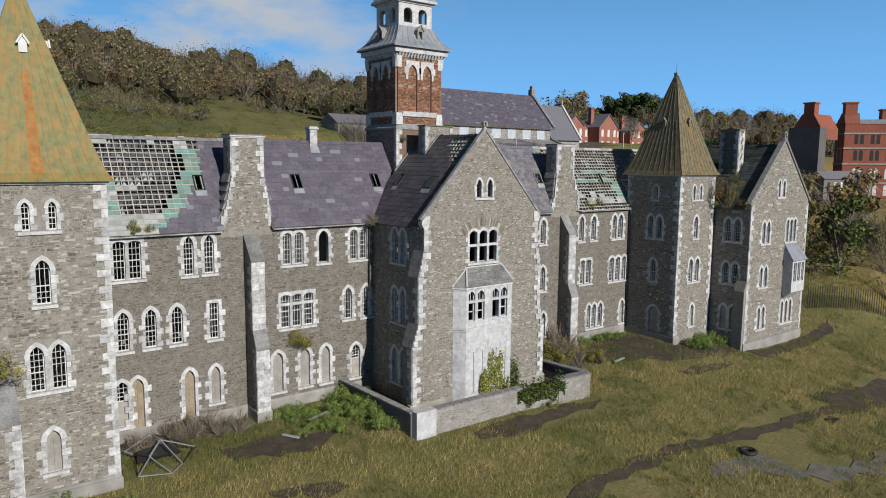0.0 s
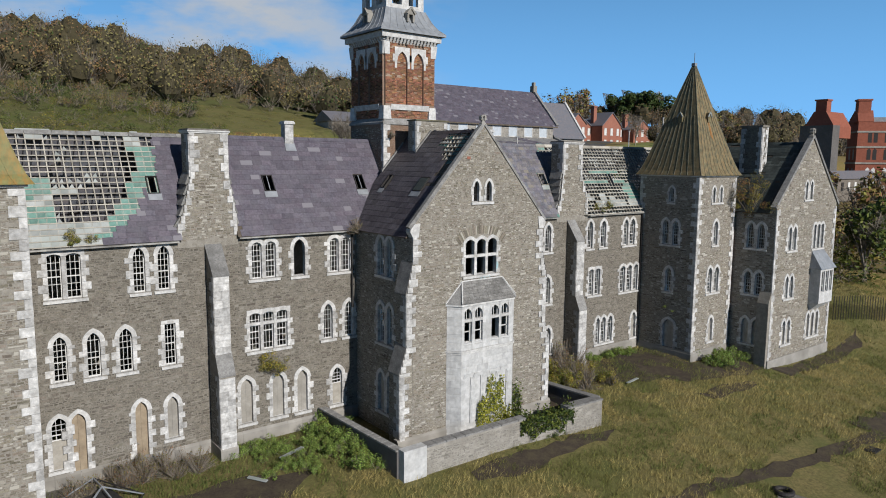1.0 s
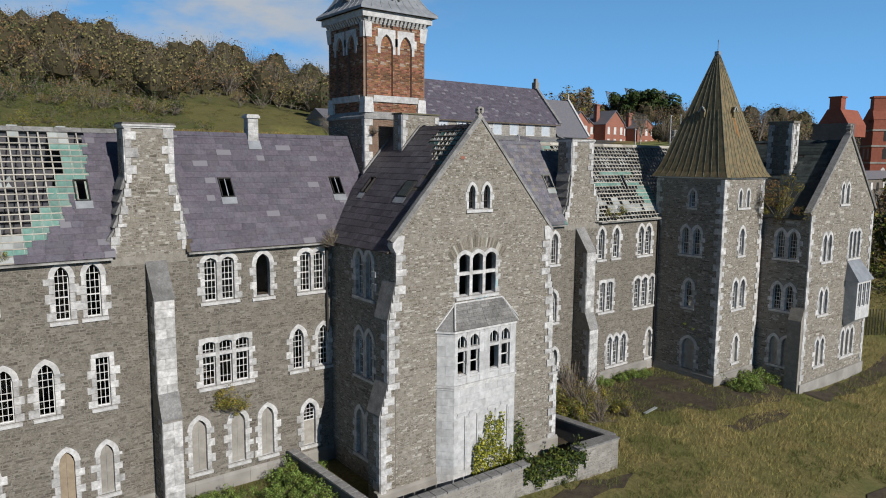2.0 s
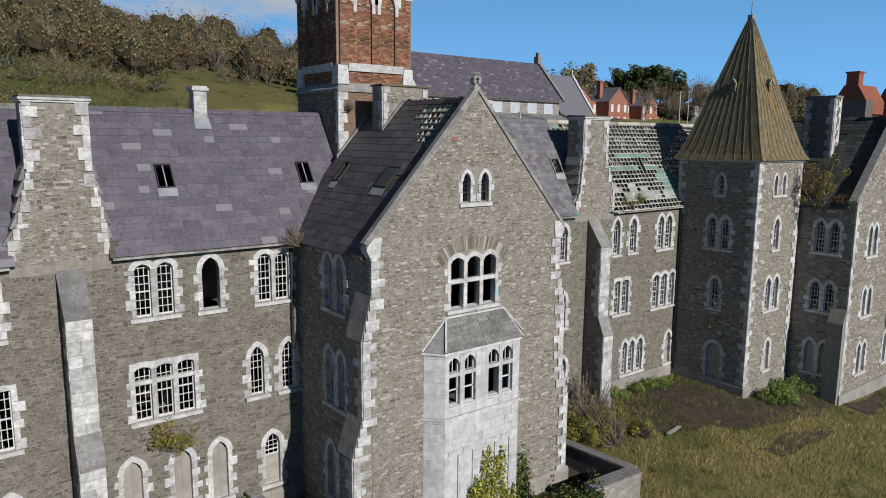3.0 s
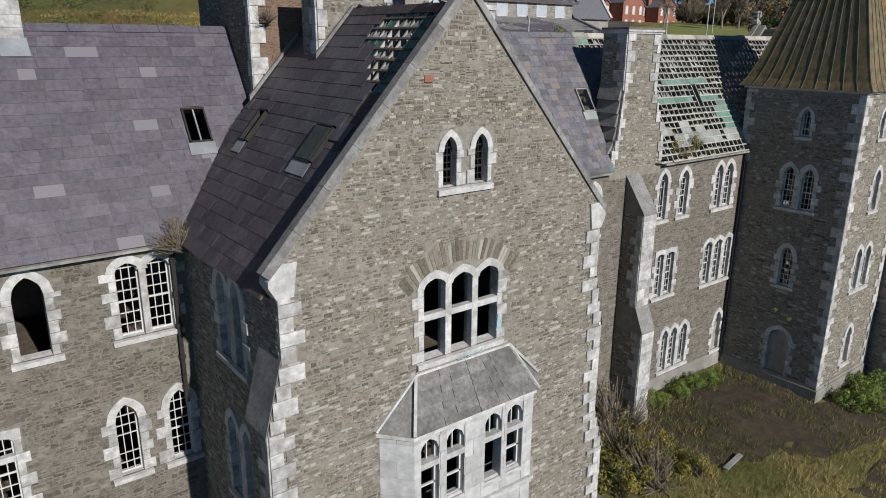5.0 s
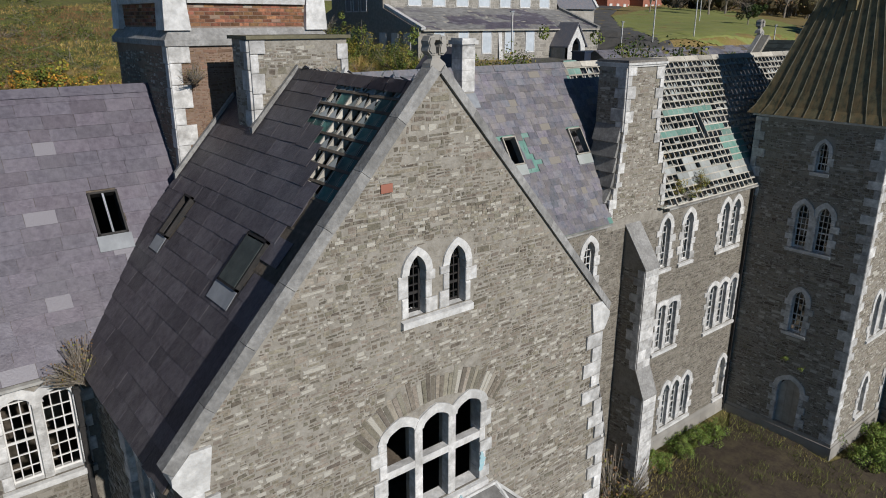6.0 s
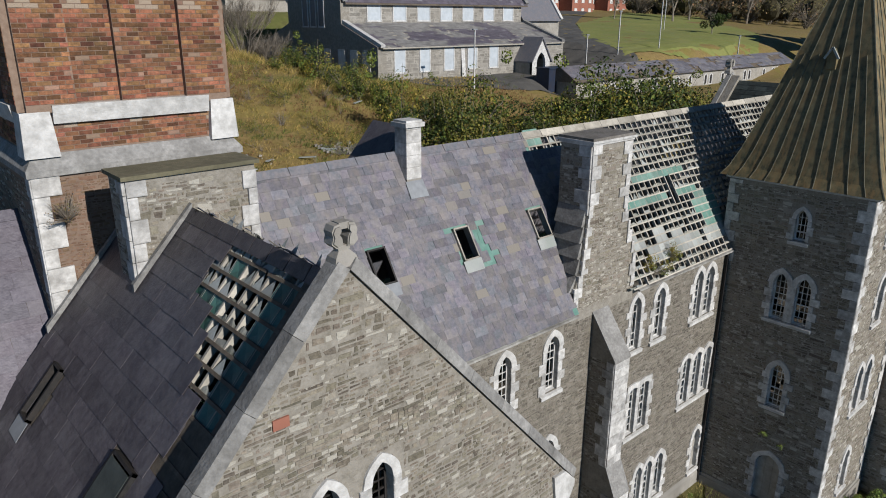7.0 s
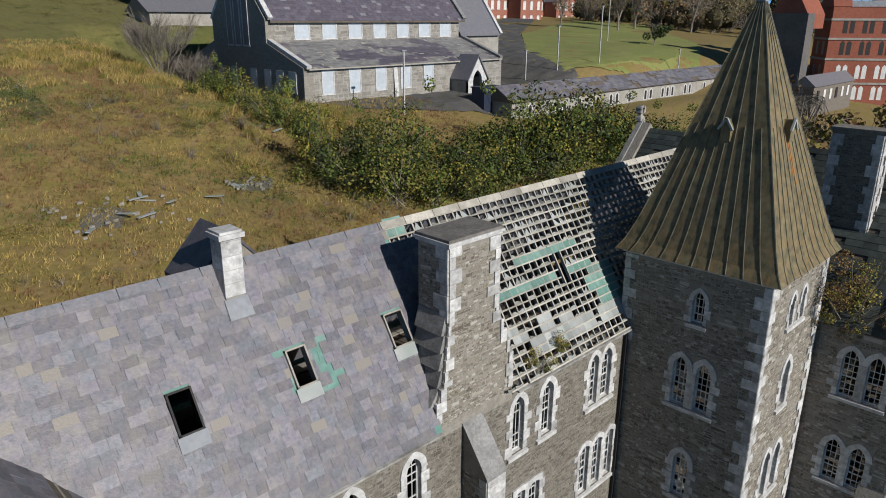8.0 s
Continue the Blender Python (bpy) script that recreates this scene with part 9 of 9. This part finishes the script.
def thicket(name, rows, label):
    """Many clumps in one sheet: rows of x, y, width, height, mesh."""
    names = ["leaf_green", "leaf_dark", "leaf_olive", "leaf_yellow", "leaf_brown", "twig"]
    keys = [M[k].name for k in names]
    vs, mi = [], []
    for x, y, w, h, me in rows:
        co = np.empty(len(me.vertices) * 3, dtype=np.float32)
        me.vertices.foreach_get("co", co)
        idx = np.empty(len(me.polygons), dtype=np.int32)
        me.polygons.foreach_get("material_index", idx)
        remap = np.array([keys.index(m.name) for m in me.materials])
        a = r.uniform(0, 6.28)
        c, s_ = math.cos(a), math.sin(a)
        co = co.reshape(-1, 3) @ np.array([[c, s_, 0], [-s_, c, 0], [0, 0, 1]])
        keep_ = np.repeat(np.random.RandomState(int(abs(x) * 10 + y)).rand(len(idx)) < (0.08 if h < 1.2 else 0.12), 4)
        vs.append((co * np.array([w, w, h]) + np.array([x, y, ground_z(x, y) - 0.05]))[keep_])
        mi.append(remap[idx][keep_[::4]])
    me = soup(name, np.vstack(vs), 4, names, np.concatenate(mi))
    return tagged(new(name, me), label, "shrubs", kind="stuff")


LINE = [(63.5, 90, 2.6), (66.0, 85, 3.2), (68.2, 81, 3.2), (67.6, 76.5, 3.8), (66.5, 70.5, 5.6), (71.5, 67, 6.2), (80, 66.3, 6.0), (89, 65, 6.2), (101, 63, 6.2)]
for i, ((xa, ya, sa), (xb, yb, sb)) in enumerate(zip(LINE, LINE[1:])):      # the thicket between the wings and the church
    for k in range(max(3, int(math.hypot(xb - xa, yb - ya) * 0.8))):
        f = r.random()
        x, y, s = xa + (xb - xa) * f + r.uniform(-1.4, 1.4), ya + (yb - ya) * f + r.uniform(-2.0, 1.2), (sa + (sb - sa) * f) * r.uniform(0.32, 1.08)
        kind = r.choice((B_THICK, B_THICK, B_OLIVE, B_YELLOW)) if i < 3 else B_THICK
        bush(x, y, s, r.choice(kind), "dense ivy-grown shrub in the thicket behind the wings", i * 40 + k, sz=s * (r.uniform(0.6, 1.15) if i > 3 else r.uniform(0.9, 1.35)))
NEAR = [(62.0, 97, 3.0), (62.0, 90, 3.4), (63.0, 84, 3.8), (62.5, 78, 4.4), (61.5, 72.5, 4.8), (61.5, 67.5, 4.8), (63.5, 64.5, 4.6), (70, 64.3, 5.2), (79, 65, 7.6), (88, 65.5, 7.4), (97, 66.5, 4.6)]
for i, ((xa, ya, sa), (xb, yb, sb)) in enumerate(zip(NEAR, NEAR[1:])):      # its nearer edge, down to the foot of the slope
    for k in range(max(4, int(math.hypot(xb - xa, yb - ya) * 0.85))):
        f = r.random()
        x, y, s = xa + (xb - xa) * f + r.uniform(-1.5, 1.5), ya + (yb - ya) * f + r.uniform(-1.5, 1.5), (sa + (sb - sa) * f) * r.uniform(0.6, 1.2)
        bush(x, y, s, r.choice(B_THICK[:3] if i > 5 else B_THICK), "leafy shrub overgrown with ivy at the thicket edge", i * 50 + k + 3000, sz=s * (r.uniform(0.7, 1.15) if i > 4 else r.uniform(0.85, 1.3)))
B_ORANGE = [bush_mesh(s, ("leaf_yellow", "leaf_orange", "leaf_green"), 1100, 0.08) for s in (21, 22)]
for i in range(16):
    x, y = r.uniform(25.5, 33.5), r.uniform(76, 84)
    bush(x, y, r.uniform(1.6, 3.0), r.choice(B_ORANGE), "orange and yellow autumn bramble on the slope", i + 700)
rows = []
for _ in range(60):                                   # edges of the thicket
    rows.append((r.uniform(44, 66), r.uniform(78, 95), r.uniform(1.0, 2.6), r.uniform(0.7, 1.6), r.choice(r.choice((B_OLIVE, B_GREEN, B_YELLOW, B_TWIG)))))
for _ in range(520):                                  # bramble and bracken on the open slope
    rows.append((r.uniform(22, 70), r.uniform(47, 84), r.uniform(0.6, 1.9), r.uniform(0.35, 1.1), r.choice(r.choice((B_OLIVE, B_OLIVE, B_YELLOW, B_TWIG, B_TWIG, B_OLIVE, B_GREEN)))))
for _ in range(230):                                  # rank growth on the bank behind the wings
    rows.append((r.uniform(-6, 34), r.uniform(62, 108), r.uniform(1.4, 3.4), r.uniform(0.7, 1.7), r.choice(r.choice((B_OLIVE, B_OLIVE, B_YELLOW, B_GREEN, B_TWIG)))))
for _ in range(330):                                  # tussocks and scrub below the woods
    x = r.uniform(-2, 46)
    rows.append((x, r.uniform(114, 148), r.uniform(1.2, 3.6), r.uniform(0.7, 2.2), r.choice(r.choice((B_OLIVE, B_YELLOW, B_GREEN, B_GREEN, B_DARK)))))
for _ in range(300):                                  # green scrub on the hillside behind the roofs
    rows.append((r.uniform(-6, 46), r.uniform(88, 116), r.uniform(1.4, 3.4), r.uniform(0.7, 1.9), r.choice(r.choice((B_GREEN, B_OLIVE, B_GREEN, B_DARK)))))
for _ in range(170):                                  # tussocks in the rough field
    rows.append((r.uniform(44, 80), r.uniform(117, 150), r.uniform(1.2, 3.2), r.uniform(0.3, 0.9), r.choice(r.choice((B_OLIVE, B_GREEN, B_OLIVE, B_YELLOW)))))
for _ in range(46):                                   # rounded clumps below the thicket
    x = r.uniform(52, 61.5)
    rows.append((x, r.uniform(62, 84) + (x - 56) * 0.3, r.uniform(1.0, 2.4), r.uniform(0.9, 1.8), r.choice(r.choice((B_GREEN, B_OLIVE, B_OLIVE, B_YELLOW)))))
for _ in range(170):                                  # yellowing bracken in drifts
    cx_, cy_ = r.choice(((47, 80), (55, 84), (50, 92), (40, 78), (56, 76), (36, 88)))
    rows.append((r.gauss(cx_, 3.2), r.gauss(cy_, 2.6), r.uniform(0.8, 2.2), r.uniform(0.3, 0.9), r.choice(r.choice((B_YELLOW, B_YELLOW, B_OLIVE)))))
for _ in range(22):
    rows.append((r.uniform(76, 100), r.uniform(84, 89), r.uniform(0.6, 1.2), 0.6, r.choice(B_GREEN)))
thicket("bramble", rows, "low bramble, bracken and scrub on the rough slope")
thicket("bank_shrubs", [(r.uniform(72, 108), r.uniform(27, 58), r.uniform(3.5, 7), r.uniform(3, 6), r.choice(r.choice((B_OLIVE, B_TWIG, B_OLIVE, B_GREEN)))) for _ in range(70)], "dense green shrubs covering the bank beyond the gable")

T_BRUSH = brush_tree(19)
T_GREEN, T_OLIVE = tree_meshes(11, ("leaf_green", "leaf_dark")), tree_meshes(12, ("leaf_olive", "leaf_brown"), 0.6)
T_BARE, T_DARK = tree_meshes(13, ("leaf_brown",), 0.06), tree_meshes(14, ("leaf_dark", "leaf_dark"), 1.0, 2200)
for i, (x, y, h, m, lb) in enumerate((
        (76, 40, 9.5, T_OLIVE, "half-bare tree on the bank"), (84, 44, 10, T_OLIVE, "half-bare tree on the bank"), (92, 38, 10, T_OLIVE, "half-bare tree on the bank"),
        (80, 33, 8.0, T_GREEN, "green tree on the bank"), (98, 46, 10, T_OLIVE, "half-bare tree on the bank"), (88, 31, 9, T_BRUSH, "leafless tree on the bank"),
        (106, 52, 10, T_BARE, "bare tree on the bank"), (74, 48, 8, T_BARE, "bare tree on the bank"), (112, 44, 11, T_OLIVE, "half-bare tree on the bank"),
        (61.0, 103, 8.6, T_BRUSH, "many-stemmed bare grey tree near the church end"), (64.5, 105, 6.0, T_BRUSH, "many-stemmed bare grey tree near the church end"),
        (246, 190, 19, T_DARK, "dark evergreen behind the houses"), (236, 192, 18, T_DARK, "dark evergreen behind the houses"), (258, 188, 18, T_DARK, "dark evergreen behind the houses"), (228, 200, 17, T_OLIVE, "autumn tree behind the houses"),
        (206, 190, 18, T_OLIVE, "autumn tree behind the houses"), (216, 195, 17, T_OLIVE, "autumn tree behind the houses"),
        (152, 95, 5.0, T_DARK, "round dark tree at the lawn edge"), (176, 118, 11, T_BARE, "bare tree above the lawn"), (190, 122, 12, T_BARE, "bare tree above the lawn"), (200, 112, 12, T_BARE, "bare tree above the lawn"),
        (214, 128, 12, T_OLIVE, "autumn tree above the lawn"), (170, 130, 9, T_BARE, "bare tree above the lawn"))):
    tree(x, y, h, m, lb, i, 1.05)

# growth at the walls' foot
for i, (x, y, s, me, lb) in enumerate([(r.uniform(15, 20.2), r.uniform(32.5, 36.8), r.uniform(0.4, 0.9), r.choice(B_WEED), "nettles and brambles below the yard wall") for _ in range(44)]
        + [(r.uniform(19.2, 20.2), r.uniform(31, 37), r.uniform(0.8, 1.3), r.choice(B_WEED), "bramble against the yard wall") for _ in range(14)]
        + [(r.uniform(50, 53.8), r.uniform(30.9, 32.3), r.uniform(0.8, 1.5), r.choice(B_WEED), "green weeds at the tower foot") for _ in range(10)]
        + [(r.uniform(41.4, 48.4), r.uniform(36.3, 37.1), r.uniform(0.5, 1.0), r.choice(B_WEED), "weeds at the wall foot") for _ in range(14)]
        + [(r.uniform(34.4, 39.6), r.uniform(32.5, 36.6), r.uniform(0.9, 2.0), r.choice(B_OLIVE + B_TWIG), "rank brown scrub beside the gable") for _ in range(22)]
        + [(r.uniform(28.2, 31.6), r.uniform(29.4, 30.1), r.uniform(0.35, 0.6), r.choice(B_DARK), "ivy heaped on the broken yard wall") for _ in range(9)]
        + [(r.uniform(7, 13), r.uniform(35.6, 37.0), r.uniform(0.6, 1.4), r.choice(B_TWIG), "heap of dry brushwood at the wall") for _ in range(22)]
        + [(r.uniform(2.5, 6.2), r.uniform(30.5, 32.2), r.uniform(0.5, 1.0), r.choice(B_WEED), "weeds at the tower foot") for _ in range(10)]
        + [(38.9, 36.4, 2.4, B_TWIG[0], "bare shrub against the wall"), (39.6, 36.2, 1.8, B_TWIG[1], "bare shrub against the wall")]):
    bush(x, y, s, me, lb, i + 900)
for i, (x, y, z, s, me, lb) in enumerate((
        (22.35, 37.0, 10.75, 0.95, B_TWIG[0], "tuft of dry shrub rooted in the eaves valley"), (22.1, 37.1, 10.7, 0.6, B_TWIG[1], "tuft of dry shrub rooted in the eaves valley"),
        (17.4, 37.35, 3.7, 1.15, B_YELLOW[0], "yellowing shrub growing from the wall"), (17.62, 37.35, 3.45, 0.8, B_YELLOW[1], "yellowing shrub growing from the wall"),
        (54.4, 32.0, 10.6, 2.9, B_DRY[0], "large dry shrub rooted on the tower corner"), (54.7, 31.6, 10.7, 2.2, B_DRY[1], "large dry shrub rooted on the tower corner"), (56.6, 31.6, 11.2, 1.5, B_DRY[1], "dry shrub in the gutter"),
        (25.7, 38.7, 16.1, 0.5, B_TWIG[1], "tuft of dry shrub on the tower ledge"),
        (0.9, 31.4, 5.6, 1.6, B_OLIVE[1], "ivy shrub on the tower corner"), (0.7, 31.2, 8.0, 1.3, B_TWIG[0], "ivy shrub on the tower corner"),
        (43.4, 37.5, 11.1, 0.7, B_YELLOW[0], "moss and weeds on the eaves"), (44.6, 37.6, 11.3, 0.6, B_OLIVE[0], "moss and weeds on the eaves"), (8.2, 37.5, 10.95, 0.7, B_OLIVE[0], "weeds on the eaves"), (9.0, 37.5, 10.95, 0.5, B_YELLOW[1], "weeds on the eaves"),
        (48.5, 35.0, 3.6, 0.28, B_WEED[0], "small green weed on the tower side"), (48.5, 34.3, 3.4, 0.22, B_WEED[1], "small green weed on the tower side"))):
    bush(x, y, s, me, lb, i + 1100, z, name="shrub")
# ivy on the bay
rs = np.random.RandomState(9)
pts = []
for _ in range(3200):
    x = rs.uniform(26.2, 28.9)
    top = 0.4 + 2.3 * math.exp(-((x - 27.55) / 0.95) ** 4) + 0.5 * math.sin(x * 8.3 + 0.6) + 0.25 * math.sin(x * 19)
    pts.append((x, BY - 0.06 - abs(rs.normal(0, 0.14)), -0.4 + (top + 0.4) * rs.rand() ** 0.8))
me = soup("ivy", leaves(np.array(pts), 0.12, rs), 4, ["leaf_ivy", "leaf_green"], (rs.rand(len(pts)) > 0.75).astype(int))
tagged(new("ivy", me), "yellow-green ivy climbing the white bay", "ivy")
pts = [(rs.uniform(29.3, 30.2), GY - 0.1 - abs(rs.normal(0, 0.12)), rs.uniform(-0.3, 2.2 * rs.rand() + 0.4)) for _ in range(700)]
me = soup("ivy", leaves(np.array(pts), 0.15, rs), 4, ["leaf_green", "leaf_dark"], (rs.rand(len(pts)) > 0.5).astype(int))
tagged(new("ivy", me), "green ivy on the gable wall beside the bay", "ivy")

# ivy hanging over the broken stretch of the yard wall
pts = []
for _ in range(2600):
    f = rs.rand()
    x, y = 28.0 + 3.9 * f, 29.87 - 0.27 * f
    over = rs.rand()
    lo = 0.25 - 0.55 * abs(math.sin(x * 2.1)) - 0.2 * math.sin(x * 5.3)
    pts.append((x, y - 0.24 - abs(rs.normal(0, 0.1)) if over < 0.65 else y + rs.normal(0, 0.25), lo + (0.85 - lo) * rs.rand() if over < 0.65 else 0.72 + abs(rs.normal(0, 0.16)) * (1 + math.sin(x * 4))))
me = soup("ivy", leaves(np.array(pts), 0.14, rs), 4, ["leaf_dark", "leaf_green"], (rs.rand(len(pts)) > 0.6).astype(int))
tagged(new("ivy", me), "dark green ivy trailing over the broken yard wall", "ivy")


# ---------------------------------------------------------------- grass
def tufts(name, count, region, length, mats, label, seed, pick, blades=5, width=0.035):
    rs = np.random.RandomState(seed)
    x0, x1, y0, y1 = region
    xy = np.column_stack([rs.uniform(x0, x1, count), rs.uniform(y0, y1, count)])
    rows = [(x, y, ground_z(x, y), pick(x, y)) for x, y in xy]
    rows = [q for q in rows if q[3] >= 0]
    base = np.array([q[:3] for q in rows])
    kind = np.array([q[3] for q in rows])
    base = np.repeat(base, blades, 0)
    kind = np.repeat(kind, blades)
    n = len(base)
    base = base + np.column_stack([rs.normal(0, 0.11, n), rs.normal(0, 0.11, n), np.full(n, -0.02)])
    lean = rs.normal(0, 0.42, size=(n, 2)) + np.array([0.25, -0.1])
    ln = length * rs.uniform(0.5, 1.3, n)
    tip = base + np.column_stack([lean[:, 0] * ln, lean[:, 1] * ln, ln])
    a = rs.uniform(0, 6.28, n)
    s = np.column_stack([np.cos(a), np.sin(a), np.zeros(n)]) * width * rs.uniform(0.6, 1.4, (n, 1))
    v = np.stack([base - s, base + s, tip], axis=1).reshape(-1, 3)
    me = soup(name, v, 3, mats, kind)
    return tagged(new(name, me), label, "grass", kind="stuff")


BARE = [((24, 62), (19.9, 22.5)), ((24, 34.5), (27.7, 29)), ((40, 53), (30.3, 37)), ((34, 46), (15.5, 20)), ((54, 69), (28, 29.3)), ((50, 64), (19.4, 22)), ((11, 17), (31.5, 33.6))]


def field(x, y):
    if (5.5 < x < 64 and y > 37.2) or (20.3 < x < 34.3 and y > 29.6) or (0 < x < 6.2 and y > 32.6) or (48.5 < x < 64 and y > 32.4) or (53.8 < x < 64 and y > 29.3):
        return -1
    thin = 1.0
    for (a, b), (c, d) in BARE:
        if a < x < b and c < y < d:
            thin = 0.3
    nz = noise.noise((x * 0.16, y * 0.16, 7)) + 0.5 * noise.noise((x * 0.5, y * 0.5, 2))
    if thin < 1:
        return (0 if nz > 0.2 else 1) if nz > -0.12 else -1
    green = (nz < -0.2) or (y > 33 and x < 24)
    return 1 if green else 0


tufts("meadow_grass", 74000, (-2, 84, 6, 37.4), 0.25, ["straw", "grass"], "long dry and green grass of the meadow", 3, field, 5, 0.0125)
tufts("slope_grass", 56000, (-4, 84, 46, 119), 0.3, ["straw_slope", "grass", "leaf_brown"], "rough grass and bracken on the slope", 4,
      lambda x, y: (2 if noise.noise((x * 0.12, y * 0.12, 4)) + 0.6 * noise.noise((x * 0.7, y * 0.7, 4)) > 0.04 else (1 if noise.noise((x * 0.2, y * 0.2, 8)) < -0.1 else 0)), 4, 0.026)
tufts("tall_grass", 15000, (44, 70, 62, 114), 0.75, ["straw_slope", "leaf_olive"], "tall bleached grass standing in stooks on the slope", 6,
      lambda x, y: (1 if noise.noise((x * 0.5, y * 0.5, 5)) < -0.1 else 0) if noise.noise((x * 0.3, y * 0.3, 12)) + 0.05 * (x - 58) + 0.02 * (y - 88) > 0.12 else -1, 5, 0.03)
# rubbish and broken boards on the slope
for i, (x, y) in enumerate(((44.6, 73.2), (45.6, 73.6), (46.2, 72.6), (47.4, 72.2), (43.2, 71.5), (44.0, 70.4), (52.5, 72.4), (53.4, 72.8), (41.2, 70.2), (49.5, 72.0), (60.5, 80.5))):
    g = Geo()
    a = i * 1.3
    z = ground_z(x, y) + 0.2
    g.bar((x, y, z), (x + math.cos(a) * 1.3, y + math.sin(a) * 1.3, z + 0.1), 0.25, 0.06)
    tagged(part("broken_board", g, "felt_grey"), "broken pale board dumped on the slope", "board", "boards on the slope")
lay("bare_patch", "gravel", [(41, 70.5), (43, 70.0), (44.5, 71.5), (43.5, 73), (41.5, 72.6)], 0.05, "stony rubble patch on the slope", seed=31, jitter=0.6)
lay("bare_patch", "gravel", [(52, 71.8), (54.5, 71.4), (55.5, 73.2), (53, 74)], 0.06, "spilled stones on the slope", seed=32, jitter=0.4)
r = random.Random(55)
g = Geo()
for _ in range(80):
    x, y = r.choice(((r.uniform(39.5, 47), r.uniform(69, 74.5)), (r.uniform(52, 55.5), r.uniform(71.4, 74))))
    z, q = ground_z(x, y) + 0.05, r.uniform(0.06, 0.22)
    c, s_ = math.cos(r.uniform(0, 6)), math.sin(r.uniform(0, 6))
    g.prism([(x - q, y - q * 0.6, z), (x + q, y - q * 0.4 * c, z), (x + q * 0.8, y + q * 0.7, z + 0.03), (x - q * 0.7, y + q * 0.6 * s_, z + 0.02)], (0.02, 0.01, q * 0.9))
tagged(part("stone_debris", g, "pale_rubble", mend=False), "scattered pale stones on the slope", "stones", kind="stuff")
